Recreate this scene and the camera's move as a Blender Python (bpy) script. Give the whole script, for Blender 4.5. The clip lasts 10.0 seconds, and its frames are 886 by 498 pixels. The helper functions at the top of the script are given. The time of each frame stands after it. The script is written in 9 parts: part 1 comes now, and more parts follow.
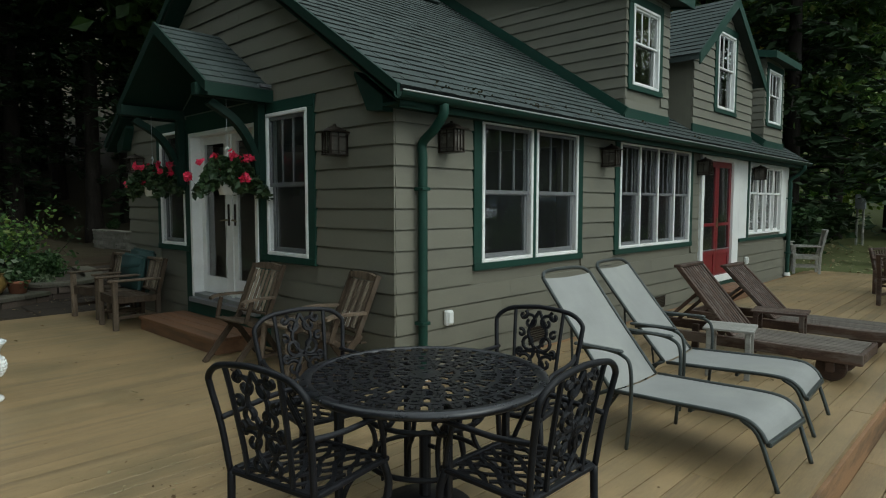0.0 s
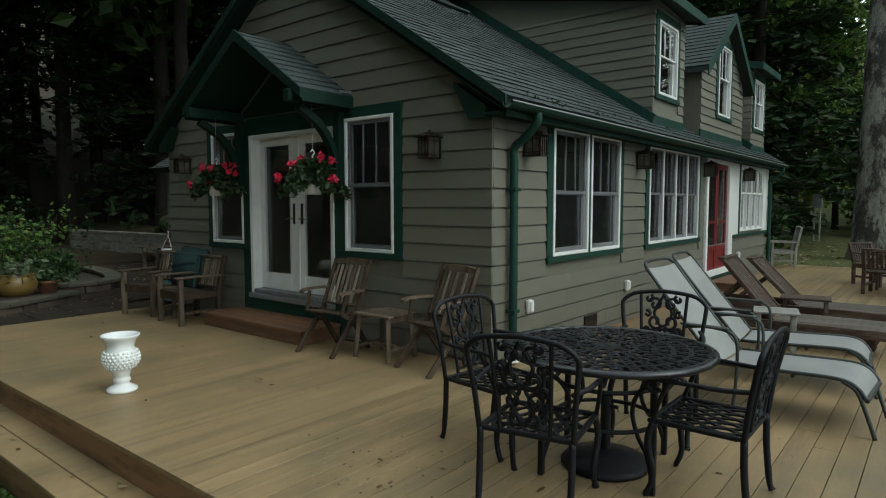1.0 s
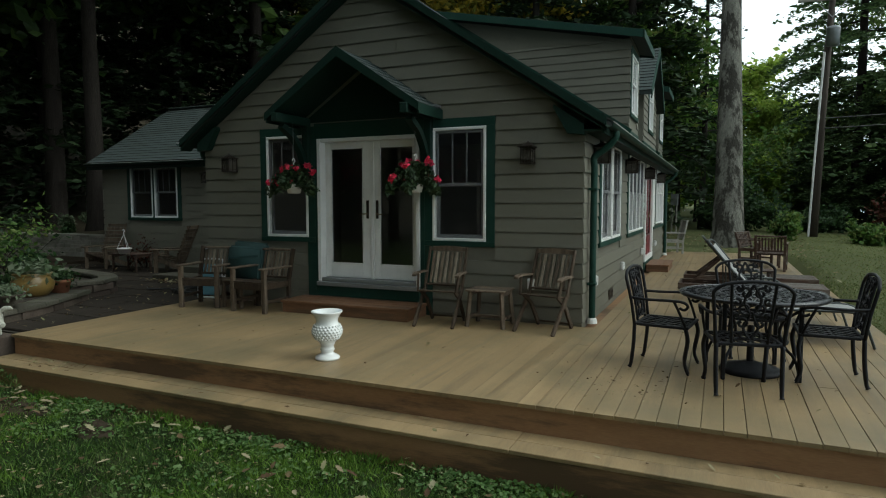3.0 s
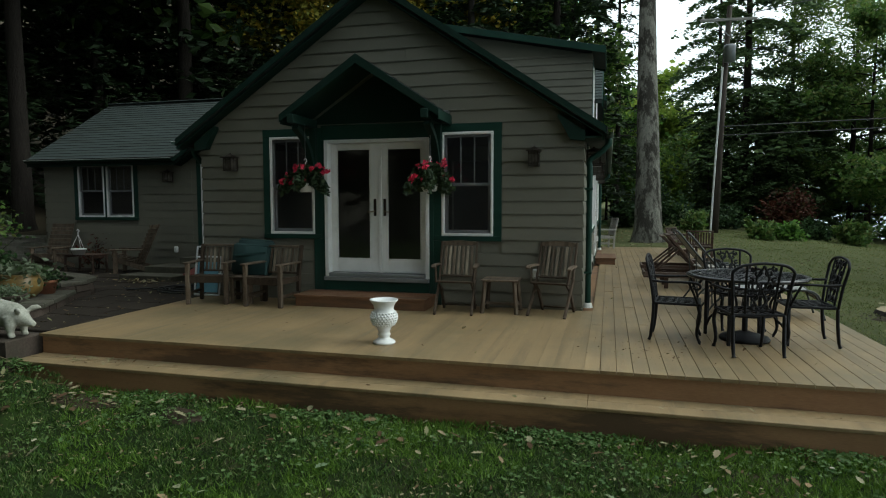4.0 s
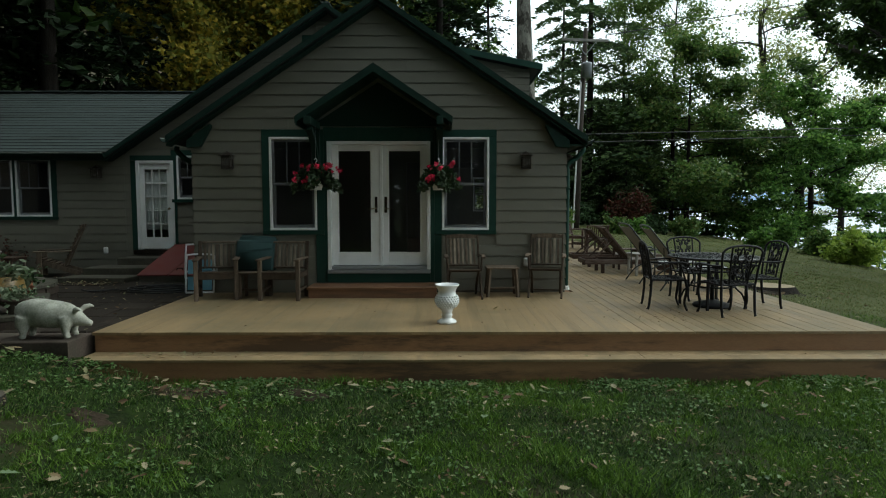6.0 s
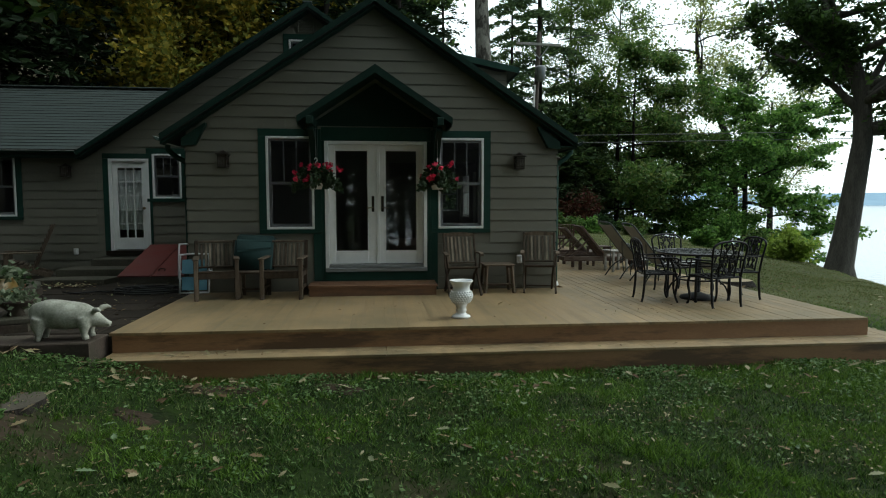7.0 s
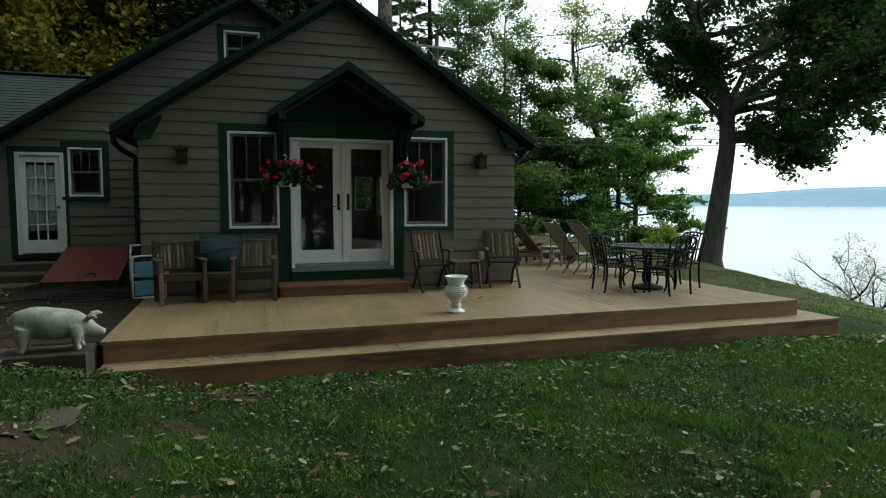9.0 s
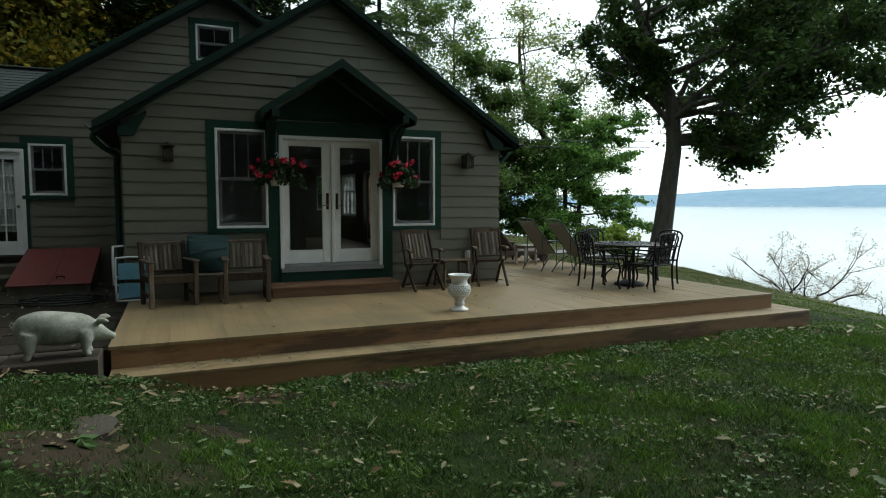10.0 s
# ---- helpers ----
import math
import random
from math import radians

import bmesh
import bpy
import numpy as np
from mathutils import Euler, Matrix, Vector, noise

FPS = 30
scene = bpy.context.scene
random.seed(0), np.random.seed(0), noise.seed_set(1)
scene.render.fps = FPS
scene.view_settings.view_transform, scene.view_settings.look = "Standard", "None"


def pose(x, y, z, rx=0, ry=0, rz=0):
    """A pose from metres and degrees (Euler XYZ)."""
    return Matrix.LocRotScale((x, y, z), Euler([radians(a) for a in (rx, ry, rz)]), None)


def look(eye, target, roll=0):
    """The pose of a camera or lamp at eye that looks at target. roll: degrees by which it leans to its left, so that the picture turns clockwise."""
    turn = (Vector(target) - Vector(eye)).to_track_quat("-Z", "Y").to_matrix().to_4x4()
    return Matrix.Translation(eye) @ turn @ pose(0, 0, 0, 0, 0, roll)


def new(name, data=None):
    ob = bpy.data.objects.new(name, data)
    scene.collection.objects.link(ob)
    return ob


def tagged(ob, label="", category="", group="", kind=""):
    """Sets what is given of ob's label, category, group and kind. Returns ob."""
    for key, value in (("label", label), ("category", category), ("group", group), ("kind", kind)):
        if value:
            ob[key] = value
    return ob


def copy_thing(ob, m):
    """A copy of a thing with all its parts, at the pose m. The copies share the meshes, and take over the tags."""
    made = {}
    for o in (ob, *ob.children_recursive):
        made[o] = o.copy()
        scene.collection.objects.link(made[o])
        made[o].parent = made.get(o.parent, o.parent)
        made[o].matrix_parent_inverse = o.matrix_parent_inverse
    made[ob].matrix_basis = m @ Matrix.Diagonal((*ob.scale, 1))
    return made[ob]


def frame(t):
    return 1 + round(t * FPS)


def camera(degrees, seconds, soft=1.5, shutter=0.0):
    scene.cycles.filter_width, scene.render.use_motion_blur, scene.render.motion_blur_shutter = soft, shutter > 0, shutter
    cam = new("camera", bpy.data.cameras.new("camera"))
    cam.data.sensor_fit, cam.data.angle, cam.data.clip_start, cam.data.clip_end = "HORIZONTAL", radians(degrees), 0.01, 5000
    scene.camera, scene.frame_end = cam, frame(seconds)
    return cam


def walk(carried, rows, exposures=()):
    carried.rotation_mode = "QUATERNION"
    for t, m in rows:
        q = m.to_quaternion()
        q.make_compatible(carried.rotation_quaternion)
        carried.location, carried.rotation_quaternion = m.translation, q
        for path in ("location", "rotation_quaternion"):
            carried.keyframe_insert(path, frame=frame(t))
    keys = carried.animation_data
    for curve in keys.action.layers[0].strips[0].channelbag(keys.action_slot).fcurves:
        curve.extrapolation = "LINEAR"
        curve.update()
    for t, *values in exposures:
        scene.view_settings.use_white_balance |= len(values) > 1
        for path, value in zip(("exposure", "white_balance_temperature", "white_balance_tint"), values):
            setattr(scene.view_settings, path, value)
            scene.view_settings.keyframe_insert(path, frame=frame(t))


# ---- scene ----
cam = camera(71.1, 10.0, 1.1)
METRES, EYE, TILT, LEAN, TURN = 12.5, 1.557, 0.0, 0.0, 43.7
EAST, NORTH = 3.97, -3.55
ROWS = [
    (0.0, 0.0, 0.0, 0.0, 0.0, -4.12, -0.02),
    (0.5, -0.0537, -0.0195, -0.0003, -1.76, -4.12, -0.0),
    (1.0, -0.108, -0.0388, -0.0003, -4.69, -4.17, 0.02),
    (1.5, -0.1694, -0.0578, -0.0009, -8.29, -4.21, 0.04),
    (2.0, -0.2324, -0.0736, -0.0014, -11.77, -4.24, 0.03),
    (2.5, -0.2972, -0.0878, -0.0019, -15.49, -4.26, 0.03),
    (4.0, -0.4962, -0.1001, -0.0047, -28.76, -4.27, 0.05),
    (4.5, -0.5574, -0.0923, -0.0055, -33.23, -4.29, 0.04),
    (5.0, -0.6132, -0.0802, -0.0065, -37.14, -4.3, 0.04),
    (5.5, -0.6649, -0.0631, -0.0067, -40.89, -4.32, 0.03),
    (7.0, -0.7734, -0.0045, -0.0083, -49.65, -4.31, 0.02),
    (7.5, -0.7989, 0.0164, -0.0089, -52.52, -4.3, 0.0),
    (8.0, -0.8195, 0.0392, -0.0096, -55.39, -4.28, -0.0),
    (8.5, -0.8382, 0.0646, -0.0104, -58.47, -4.28, -0.01),
    (9.0, -0.8554, 0.0911, -0.0111, -61.5, -4.27, -0.02),
    (9.5, -0.8735, 0.12, -0.0118, -64.27, -4.26, -0.04),
    (10.0, -0.8879, 0.1486, -0.0123, -67.08, -4.25, -0.04),
]
walk(cam, [(t, pose(EAST, NORTH, EYE, TILT, LEAN, TURN) @ pose(METRES * x, METRES * y, METRES * z, 90 + pitch, roll, yaw)) for t, x, y, z, yaw, pitch, roll in ROWS],
     [(0.0, -0.11, 6200, -1.5), (2.0, -0.08, 6200, -1.5), (4.0, -0.05, 6200, -1.5), (10.0, -0.05, 6200, -1.5)])

# ---- world and light: late afternoon under a bright overcast sky, open over the lake ----
world = bpy.data.worlds.new("sky")
scene.world = world
world.use_nodes = True
wn = world.node_tree
sky = wn.nodes.new("ShaderNodeTexSky")
sky.sky_type = "NISHITA"
sky.sun_disc = False
sky.sun_elevation, sky.sun_rotation = radians(38), radians(75)
sky.dust_density = 3.0
grey = wn.nodes.new("ShaderNodeHueSaturation")
grey.inputs["Saturation"].default_value = 0.38
wn.links.new(sky.outputs[0], grey.inputs["Color"])
cloud = wn.nodes.new("ShaderNodeMix")          # a thin even cloud deck over the clear sky
cloud.data_type = "RGBA"
cloud.inputs["Factor"].default_value = 0.7
cloud.inputs["B"].default_value = (10.4, 10.9, 11.3, 1)
wn.links.new(grey.outputs[0], cloud.inputs["A"])
wn.links.new(cloud.outputs["Result"], wn.nodes["Background"].inputs["Color"])
wn.nodes["Background"].inputs["Strength"].default_value = 0.154
# broad lamp added to stand in for the bright open sky over the lake
sun = new("sun", bpy.data.lights.new("sun", "SUN"))
sun.data.energy, sun.data.angle, sun.data.color = 1.6, radians(40), (1.0, 0.99, 0.95)
sun.matrix_world = look((30, 8, 24), (0, 0, 0))

# ---- materials ----
def material(name, low, high, scale=6.0, fine=60.0, rough=0.6, metal=0.0, bump=0.15, stretch=(1, 1, 1), each=0.0,
             stain=None, stain_amount=0.0, spec=0.5, rough_vary=0.12, bump_size=0.01, stain_edge=(0.5, 0.68)):
    """A two-scale painted, wooden, stony or metal surface; each: how far every piece differs."""
    m = bpy.data.materials.new(name)
    m.use_nodes = True
    nt = m.node_tree
    n, ln = nt.nodes, nt.links
    b = n["Principled BSDF"]
    tc = n.new("ShaderNodeTexCoord")
    info = n.new("ShaderNodeObjectInfo")
    shift = n.new("ShaderNodeVectorMath")
    shift.operation = "MULTIPLY_ADD"
    shift.inputs[1].default_value = (37.0, 53.0, 29.0)
    ln.new(info.outputs["Random"], shift.inputs[0])
    ln.new(tc.outputs["Object"], shift.inputs[2])
    mp = n.new("ShaderNodeMapping")
    mp.inputs["Scale"].default_value = stretch
    ln.new(shift.outputs[0], mp.inputs["Vector"])
    big = n.new("ShaderNodeTexNoise")
    big.inputs["Scale"].default_value, big.inputs["Detail"].default_value = scale, 4.0
    small = n.new("ShaderNodeTexNoise")
    small.inputs["Scale"].default_value, small.inputs["Detail"].default_value = fine, 5.0
    for tex in (big, small):
        ln.new(mp.outputs[0], tex.inputs["Vector"])
    mix = n.new("ShaderNodeMath")
    mix.operation = "MULTIPLY_ADD"
    mix.inputs[1].default_value = 0.45
    ln.new(small.outputs["Fac"], mix.inputs[0])
    half = n.new("ShaderNodeMath")
    half.operation = "MULTIPLY"
    half.inputs[1].default_value = 0.55
    ln.new(big.outputs["Fac"], half.inputs[0])
    ln.new(half.outputs[0], mix.inputs[2])
    ramp = n.new("ShaderNodeValToRGB")
    ramp.color_ramp.elements[0].position, ramp.color_ramp.elements[1].position = 0.32, 0.68
    ramp.color_ramp.elements[0].color, ramp.color_ramp.elements[1].color = (*low, 1), (*high, 1)
    ln.new(mix.outputs[0], ramp.inputs[0])
    colour = ramp.outputs[0]
    if stain:
        st = n.new("ShaderNodeTexNoise")
        st.inputs["Scale"].default_value, st.inputs["Detail"].default_value, st.inputs["Roughness"].default_value = scale * 0.4, 8.0, 0.7
        ln.new(mp.outputs[0], st.inputs["Vector"])
        sr = n.new("ShaderNodeValToRGB")
        sr.color_ramp.elements[0].position, sr.color_ramp.elements[1].position = stain_edge
        ln.new(st.outputs["Fac"], sr.inputs[0])
        sm = n.new("ShaderNodeMath")
        sm.operation = "MULTIPLY"
        sm.inputs[1].default_value = stain_amount
        ln.new(sr.outputs[0], sm.inputs[0])
        mx = n.new("ShaderNodeMix")
        mx.data_type = "RGBA"
        mx.inputs["B"].default_value = (*stain, 1)
        ln.new(sm.outputs[0], mx.inputs["Factor"])
        ln.new(colour, mx.inputs["A"])
        colour = mx.outputs["Result"]
    if each:
        hs = n.new("ShaderNodeHueSaturation")
        rg = n.new("ShaderNodeMapRange")
        rg.inputs["To Min"].default_value, rg.inputs["To Max"].default_value = 1 - each, 1 + each
        ln.new(info.outputs["Random"], rg.inputs["Value"])
        ln.new(rg.outputs[0], hs.inputs["Value"])
        ln.new(colour, hs.inputs["Color"])
        colour = hs.outputs[0]
    ln.new(colour, b.inputs["Base Color"])
    rr = n.new("ShaderNodeMapRange")
    rr.inputs["To Min"].default_value, rr.inputs["To Max"].default_value = rough - rough_vary, min(1.0, rough + rough_vary)
    ln.new(big.outputs["Fac"], rr.inputs["Value"])
    ln.new(rr.outputs[0], b.inputs["Roughness"])
    b.inputs["Metallic"].default_value = metal
    b.inputs["Specular IOR Level"].default_value = spec
    if bump:
        bp = n.new("ShaderNodeBump")
        bp.inputs["Strength"].default_value, bp.inputs["Distance"].default_value = bump, bump_size
        ln.new(mix.outputs[0], bp.inputs["Height"])
        ln.new(bp.outputs[0], b.inputs["Normal"])
    return m


def island_material(name, colours, rough=0.6, through_light=0.0, spec=0.3):
    """Leaves, blades and small pieces: every loose piece takes its own tone from the ramp."""
    m = bpy.data.materials.new(name)
    m.use_nodes = True
    n, ln = m.node_tree.nodes, m.node_tree.links
    b = n["Principled BSDF"]
    geo = n.new("ShaderNodeNewGeometry")
    ramp = n.new("ShaderNodeValToRGB")
    while len(ramp.color_ramp.elements) < len(colours):
        ramp.color_ramp.elements.new(0.5)
    for i, c in enumerate(colours):
        ramp.color_ramp.elements[i].position = i / max(1, len(colours) - 1)
        ramp.color_ramp.elements[i].color = (*c, 1)
    ln.new(geo.outputs["Random Per Island"], ramp.inputs[0])
    ln.new(ramp.outputs[0], b.inputs["Base Color"])
    b.inputs["Roughness"].default_value = rough
    b.inputs["Specular IOR Level"].default_value = spec
    if through_light:
        tr = n.new("ShaderNodeBsdfTranslucent")
        ln.new(ramp.outputs[0], tr.inputs["Color"])
        mx = n.new("ShaderNodeMixShader")
        mx.inputs[0].default_value = through_light
        ln.new(b.outputs[0], mx.inputs[1])
        ln.new(tr.outputs[0], mx.inputs[2])
        ln.new(mx.outputs[0], n["Material Output"].inputs["Surface"])
    return m


SIDING = material("olive_brown_siding_paint", (0.128, 0.122, 0.093), (0.158, 0.150, 0.115), 1.6, 45, 0.62, bump=0.12, stretch=(1, 1, 2.5), each=0.05,
                  stain=(0.10, 0.095, 0.078), stain_amount=0.5)
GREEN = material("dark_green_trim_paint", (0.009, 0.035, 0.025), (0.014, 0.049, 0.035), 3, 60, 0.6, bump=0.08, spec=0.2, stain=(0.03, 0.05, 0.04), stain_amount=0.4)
# the trim green again, with the shade under eaves and canopy put in
SHADEGREEN = material("weathered_shaded_green_paint", (0.0045, 0.019, 0.013), (0.008, 0.029, 0.020), 3, 60, 0.65, bump=0.1, stain=(0.018, 0.026, 0.022), stain_amount=0.4, spec=0.2)
WHITE = material("white_frame_paint", (0.70, 0.70, 0.68), (0.80, 0.80, 0.78), 4, 70, 0.42, bump=0.05, stain=(0.5, 0.5, 0.47), stain_amount=0.4)
SASH = material("grey_sash_vinyl", (0.17, 0.175, 0.18), (0.21, 0.215, 0.22), 4, 70, 0.45, bump=0.04)
SHINGLE = material("slate_grey_asphalt_shingle", (0.034, 0.044, 0.042), (0.060, 0.075, 0.072), 0.5, 45, 0.9, bump=0.12, each=0.05, stain=(0.035, 0.04, 0.033), stain_amount=0.5, spec=0.25)
# front edges take a darker tone than the shingle tops
SHINGLE_EDGE = material("dark_shingle_edge", (0.014, 0.016, 0.015), (0.028, 0.031, 0.029), 6, 120, 0.95, spec=0.1)
ROOF_BASE = material("roof_felt", (0.02, 0.022, 0.02), (0.03, 0.032, 0.03), 6, 120, 0.9)
PLANK = material("tan_stained_deck_board", (0.224, 0.152, 0.074), (0.335, 0.236, 0.122), 1.2, 26, 0.50, bump=0.22, stretch=(9, 0.7, 9), each=0.07,
                 stain=(0.135, 0.098, 0.054), stain_amount=0.75, spec=0.5)
_n, _l = PLANK.node_tree.nodes, PLANK.node_tree.links      # damp, greenish-brown weathering that runs across the boards
_b = _n["Principled BSDF"]
_from = _b.inputs["Base Color"].links[0].from_socket
_g, _t, _r, _m = _n.new("ShaderNodeNewGeometry"), _n.new("ShaderNodeTexNoise"), _n.new("ShaderNodeMapRange"), _n.new("ShaderNodeMix")
_t.inputs["Scale"].default_value, _t.inputs["Detail"].default_value, _t.inputs["Roughness"].default_value = 0.9, 6.0, 0.6
_r.inputs["From Min"].default_value, _r.inputs["From Max"].default_value, _r.inputs["To Max"].default_value = 0.42, 0.66, 0.72
_l.new(_g.outputs["Position"], _t.inputs["Vector"])
_l.new(_t.outputs["Fac"], _r.inputs["Value"])
_m.data_type = "RGBA"
_m.inputs["B"].default_value = (0.138, 0.112, 0.060, 1)
_l.new(_from, _m.inputs["A"])
_l.new(_r.outputs[0], _m.inputs["Factor"])
_l.new(_m.outputs["Result"], _b.inputs["Base Color"])
FASCIA = material("red_brown_deck_fascia", (0.205, 0.106, 0.048), (0.30, 0.166, 0.080), 1.5, 26, 0.6, bump=0.15, stretch=(0.8, 0.8, 5), each=0.08, stain=(0.065, 0.040, 0.022), stain_amount=0.8, stain_edge=(0.5, 0.6))
STEPWOOD = material("orange_brown_step_board", (0.118, 0.056, 0.027), (0.205, 0.102, 0.050), 2, 30, 0.6, bump=0.2, stretch=(1, 8, 8), each=0.08, stain=(0.06, 0.038, 0.022), stain_amount=0.7)
# the gloom of the rooms is put into this plaster colour
INTERIOR = material("darkened_interior_plaster", (0.045, 0.04, 0.035), (0.065, 0.058, 0.05), 2, 40, 0.8)
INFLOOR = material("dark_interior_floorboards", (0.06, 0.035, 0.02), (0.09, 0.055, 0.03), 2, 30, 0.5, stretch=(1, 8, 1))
RED = material("red_door_paint", (0.125, 0.005, 0.009), (0.17, 0.008, 0.013), 3, 60, 0.4, bump=0.06)
REDSTEEL = material("dull_red_painted_steel", (0.13, 0.026, 0.022), (0.18, 0.040, 0.034), 3, 60, 0.45, bump=0.08, stain=(0.09, 0.03, 0.025), stain_amount=0.6)
METALGREY = material("galvanised_grey", (0.22, 0.23, 0.24), (0.32, 0.33, 0.34), 5, 90, 0.45, metal=0.6)
BRONZE = material("dark_bronze_lamp_metal", (0.022, 0.017, 0.013), (0.04, 0.03, 0.022), 8, 90, 0.45, metal=0.7)
BRASS = material("aged_brass", (0.20, 0.16, 0.09), (0.30, 0.24, 0.14), 9, 90, 0.35, metal=0.9)
# bark darkened: the deep shade of the wood is put into its colour
DARKBARK = material("dark_bark", (0.011, 0.009, 0.0075), (0.030, 0.025, 0.021), 3, 16, 0.9, bump=0.8, stretch=(3, 3, 0.6), bump_size=0.04, spec=0.15)
LICHENBARK = material("lichened_plated_bark", (0.080, 0.077, 0.064), (0.215, 0.21, 0.18), 5.5, 20, 0.9, bump=1.0, stretch=(1.4, 1.4, 0.55), bump_size=0.07, stain=(0.028, 0.025, 0.020), stain_amount=0.92, stain_edge=(0.47, 0.55), spec=0.15)
OAKBARK = material("brown_grey_bark", (0.036, 0.033, 0.028), (0.105, 0.098, 0.085), 2.2, 14, 0.9, bump=0.9, stretch=(3, 3, 0.6), bump_size=0.05, spec=0.15)
LAWN = material("lawn_soil_and_moss", (0.006, 0.011, 0.003), (0.027, 0.047, 0.009), 2.6, 24, 0.95, bump=0.6, bump_size=0.03, stain=(0.050, 0.038, 0.024), stain_amount=0.75, spec=0.1)
_n, _l = LAWN.node_tree.nodes, LAWN.node_tree.links
_b = _n["Principled BSDF"]
_from = _b.inputs["Base Color"].links[0].from_socket
_g, _x, _r, _m = _n.new("ShaderNodeTexCoord"), _n.new("ShaderNodeSeparateXYZ"), _n.new("ShaderNodeMapRange"), _n.new("ShaderNodeMix")
_r.inputs["From Min"].default_value, _r.inputs["From Max"].default_value = 4.0, 8.0     # the dry strip begins beyond the front lawn
_r.inputs["To Max"].default_value = 0.8
_sum = _n.new("ShaderNodeMath")
_l.new(_g.outputs["Object"], _x.inputs[0])
_l.new(_x.outputs["X"], _sum.inputs[0])
_l.new(_x.outputs["Y"], _sum.inputs[1])
_l.new(_sum.outputs[0], _r.inputs["Value"])
_m.data_type = "RGBA"
_m.inputs["B"].default_value = (0.105, 0.114, 0.048, 1)
_l.new(_from, _m.inputs["A"])
_l.new(_r.outputs[0], _m.inputs["Factor"])
_w, _m2 = _n.new("ShaderNodeMapRange"), _n.new("ShaderNodeMix")     # leaf mould under the wood to the west
_w.inputs["From Min"].default_value, _w.inputs["From Max"].default_value = -11.5, -14.5
_w.inputs["To Max"].default_value = 0.85
_l.new(_x.outputs["X"], _w.inputs["Value"])
_m2.data_type = "RGBA"
_m2.inputs["B"].default_value = (0.052, 0.041, 0.028, 1)
_l.new(_m.outputs["Result"], _m2.inputs["A"])
_l.new(_w.outputs[0], _m2.inputs["Factor"])
_l.new(_m2.outputs["Result"], _b.inputs["Base Color"])
PAVER = material("dark_worn_patio_stone", (0.021, 0.017, 0.0135), (0.046, 0.037, 0.029), 2, 30, 0.9, bump=0.4, each=0.1, stain=(0.016, 0.015, 0.010), stain_amount=0.6, spec=0.1)
STONE = material("weathered_grey_stone", (0.16, 0.15, 0.125), (0.27, 0.255, 0.22), 3, 40, 0.9, bump=0.5, each=0.15, stain=(0.09, 0.10, 0.06), stain_amount=0.6, spec=0.2)
MOSSBLOCK = material("mossy_concrete_block", (0.048, 0.044, 0.033), (0.105, 0.096, 0.074), 3, 40, 0.9, bump=0.5, each=0.15, stain=(0.045, 0.055, 0.03), stain_amount=0.6, spec=0.2)
BRICKSTONE = material("brown_block_stone", (0.05, 0.037, 0.029), (0.098, 0.077, 0.062), 3, 40, 0.9, bump=0.5, each=0.25, stain=(0.05, 0.055, 0.035), stain_amount=0.5, spec=0.2)

SCREEN = material("dark_insect_screen", (0.030, 0.031, 0.034), (0.042, 0.043, 0.047), 3, 300, 0.9, bump=0.0, spec=0.1)
_n, _l = SCREEN.node_tree.nodes, SCREEN.node_tree.links
_t, _m = _n.new("ShaderNodeBsdfTransparent"), _n.new("ShaderNodeMixShader")
_m.inputs[0].default_value = 0.10
_l.new(_t.outputs[0], _m.inputs[1])
_l.new(_n["Principled BSDF"].outputs[0], _m.inputs[2])
_l.new(_m.outputs[0], _n["Material Output"].inputs["Surface"])

GLASS = bpy.data.materials.new("window_glass")
GLASS.use_nodes = True
_b = GLASS.node_tree.nodes["Principled BSDF"]
_b.inputs["Base Color"].default_value = (0.92, 0.95, 0.95, 1)
_b.inputs["Roughness"].default_value = 0.01
_b.inputs["Transmission Weight"].default_value = 1.0
_b.inputs["IOR"].default_value = 1.5


# ---- building blocks ----
def thing(name, m=None, label="", category="", group="", kind=""):
    ob = new(name)
    ob.empty_display_size = 0.1
    if m is not None:
        ob.matrix_basis = m
    return tagged(ob, label, category, group, kind)


def part(name, bm, mat, parent=None, label="", smooth=False, kind=""):
    me = bpy.data.meshes.new(name)
    bmesh.ops.recalc_face_normals(bm, faces=bm.faces[:])
    bm.to_mesh(me)
    bm.free()
    me.materials.append(mat)
    if smooth:
        me.shade_smooth()
    ob = new(name, me)
    if parent is not None:
        ob.parent = parent
    return tagged(ob, label, "", "", kind)


def raw(name, verts, faces, mat, parent=None, label="", kind="", smooth=False):
    """A mesh from numpy arrays (n, 3) and (m, k)."""
    verts, faces = np.asarray(verts, dtype=np.float32), np.asarray(faces, dtype=np.int32)
    me = bpy.data.meshes.new(name)
    k = faces.shape[1]
    me.vertices.add(len(verts))
    me.vertices.foreach_set("co", verts.ravel())
    me.loops.add(faces.size)
    me.loops.foreach_set("vertex_index", faces.ravel())
    me.polygons.add(len(faces))
    me.polygons.foreach_set("loop_start", np.arange(0, faces.size, k, dtype=np.int32))
    me.update(calc_edges=True)
    me.materials.append(mat)
    if smooth:
        me.shade_smooth()
    else:
        me.shade_flat()
    ob = new(name, me)
    if parent is not None:
        ob.parent = parent
    return tagged(ob, label, "", "", kind)


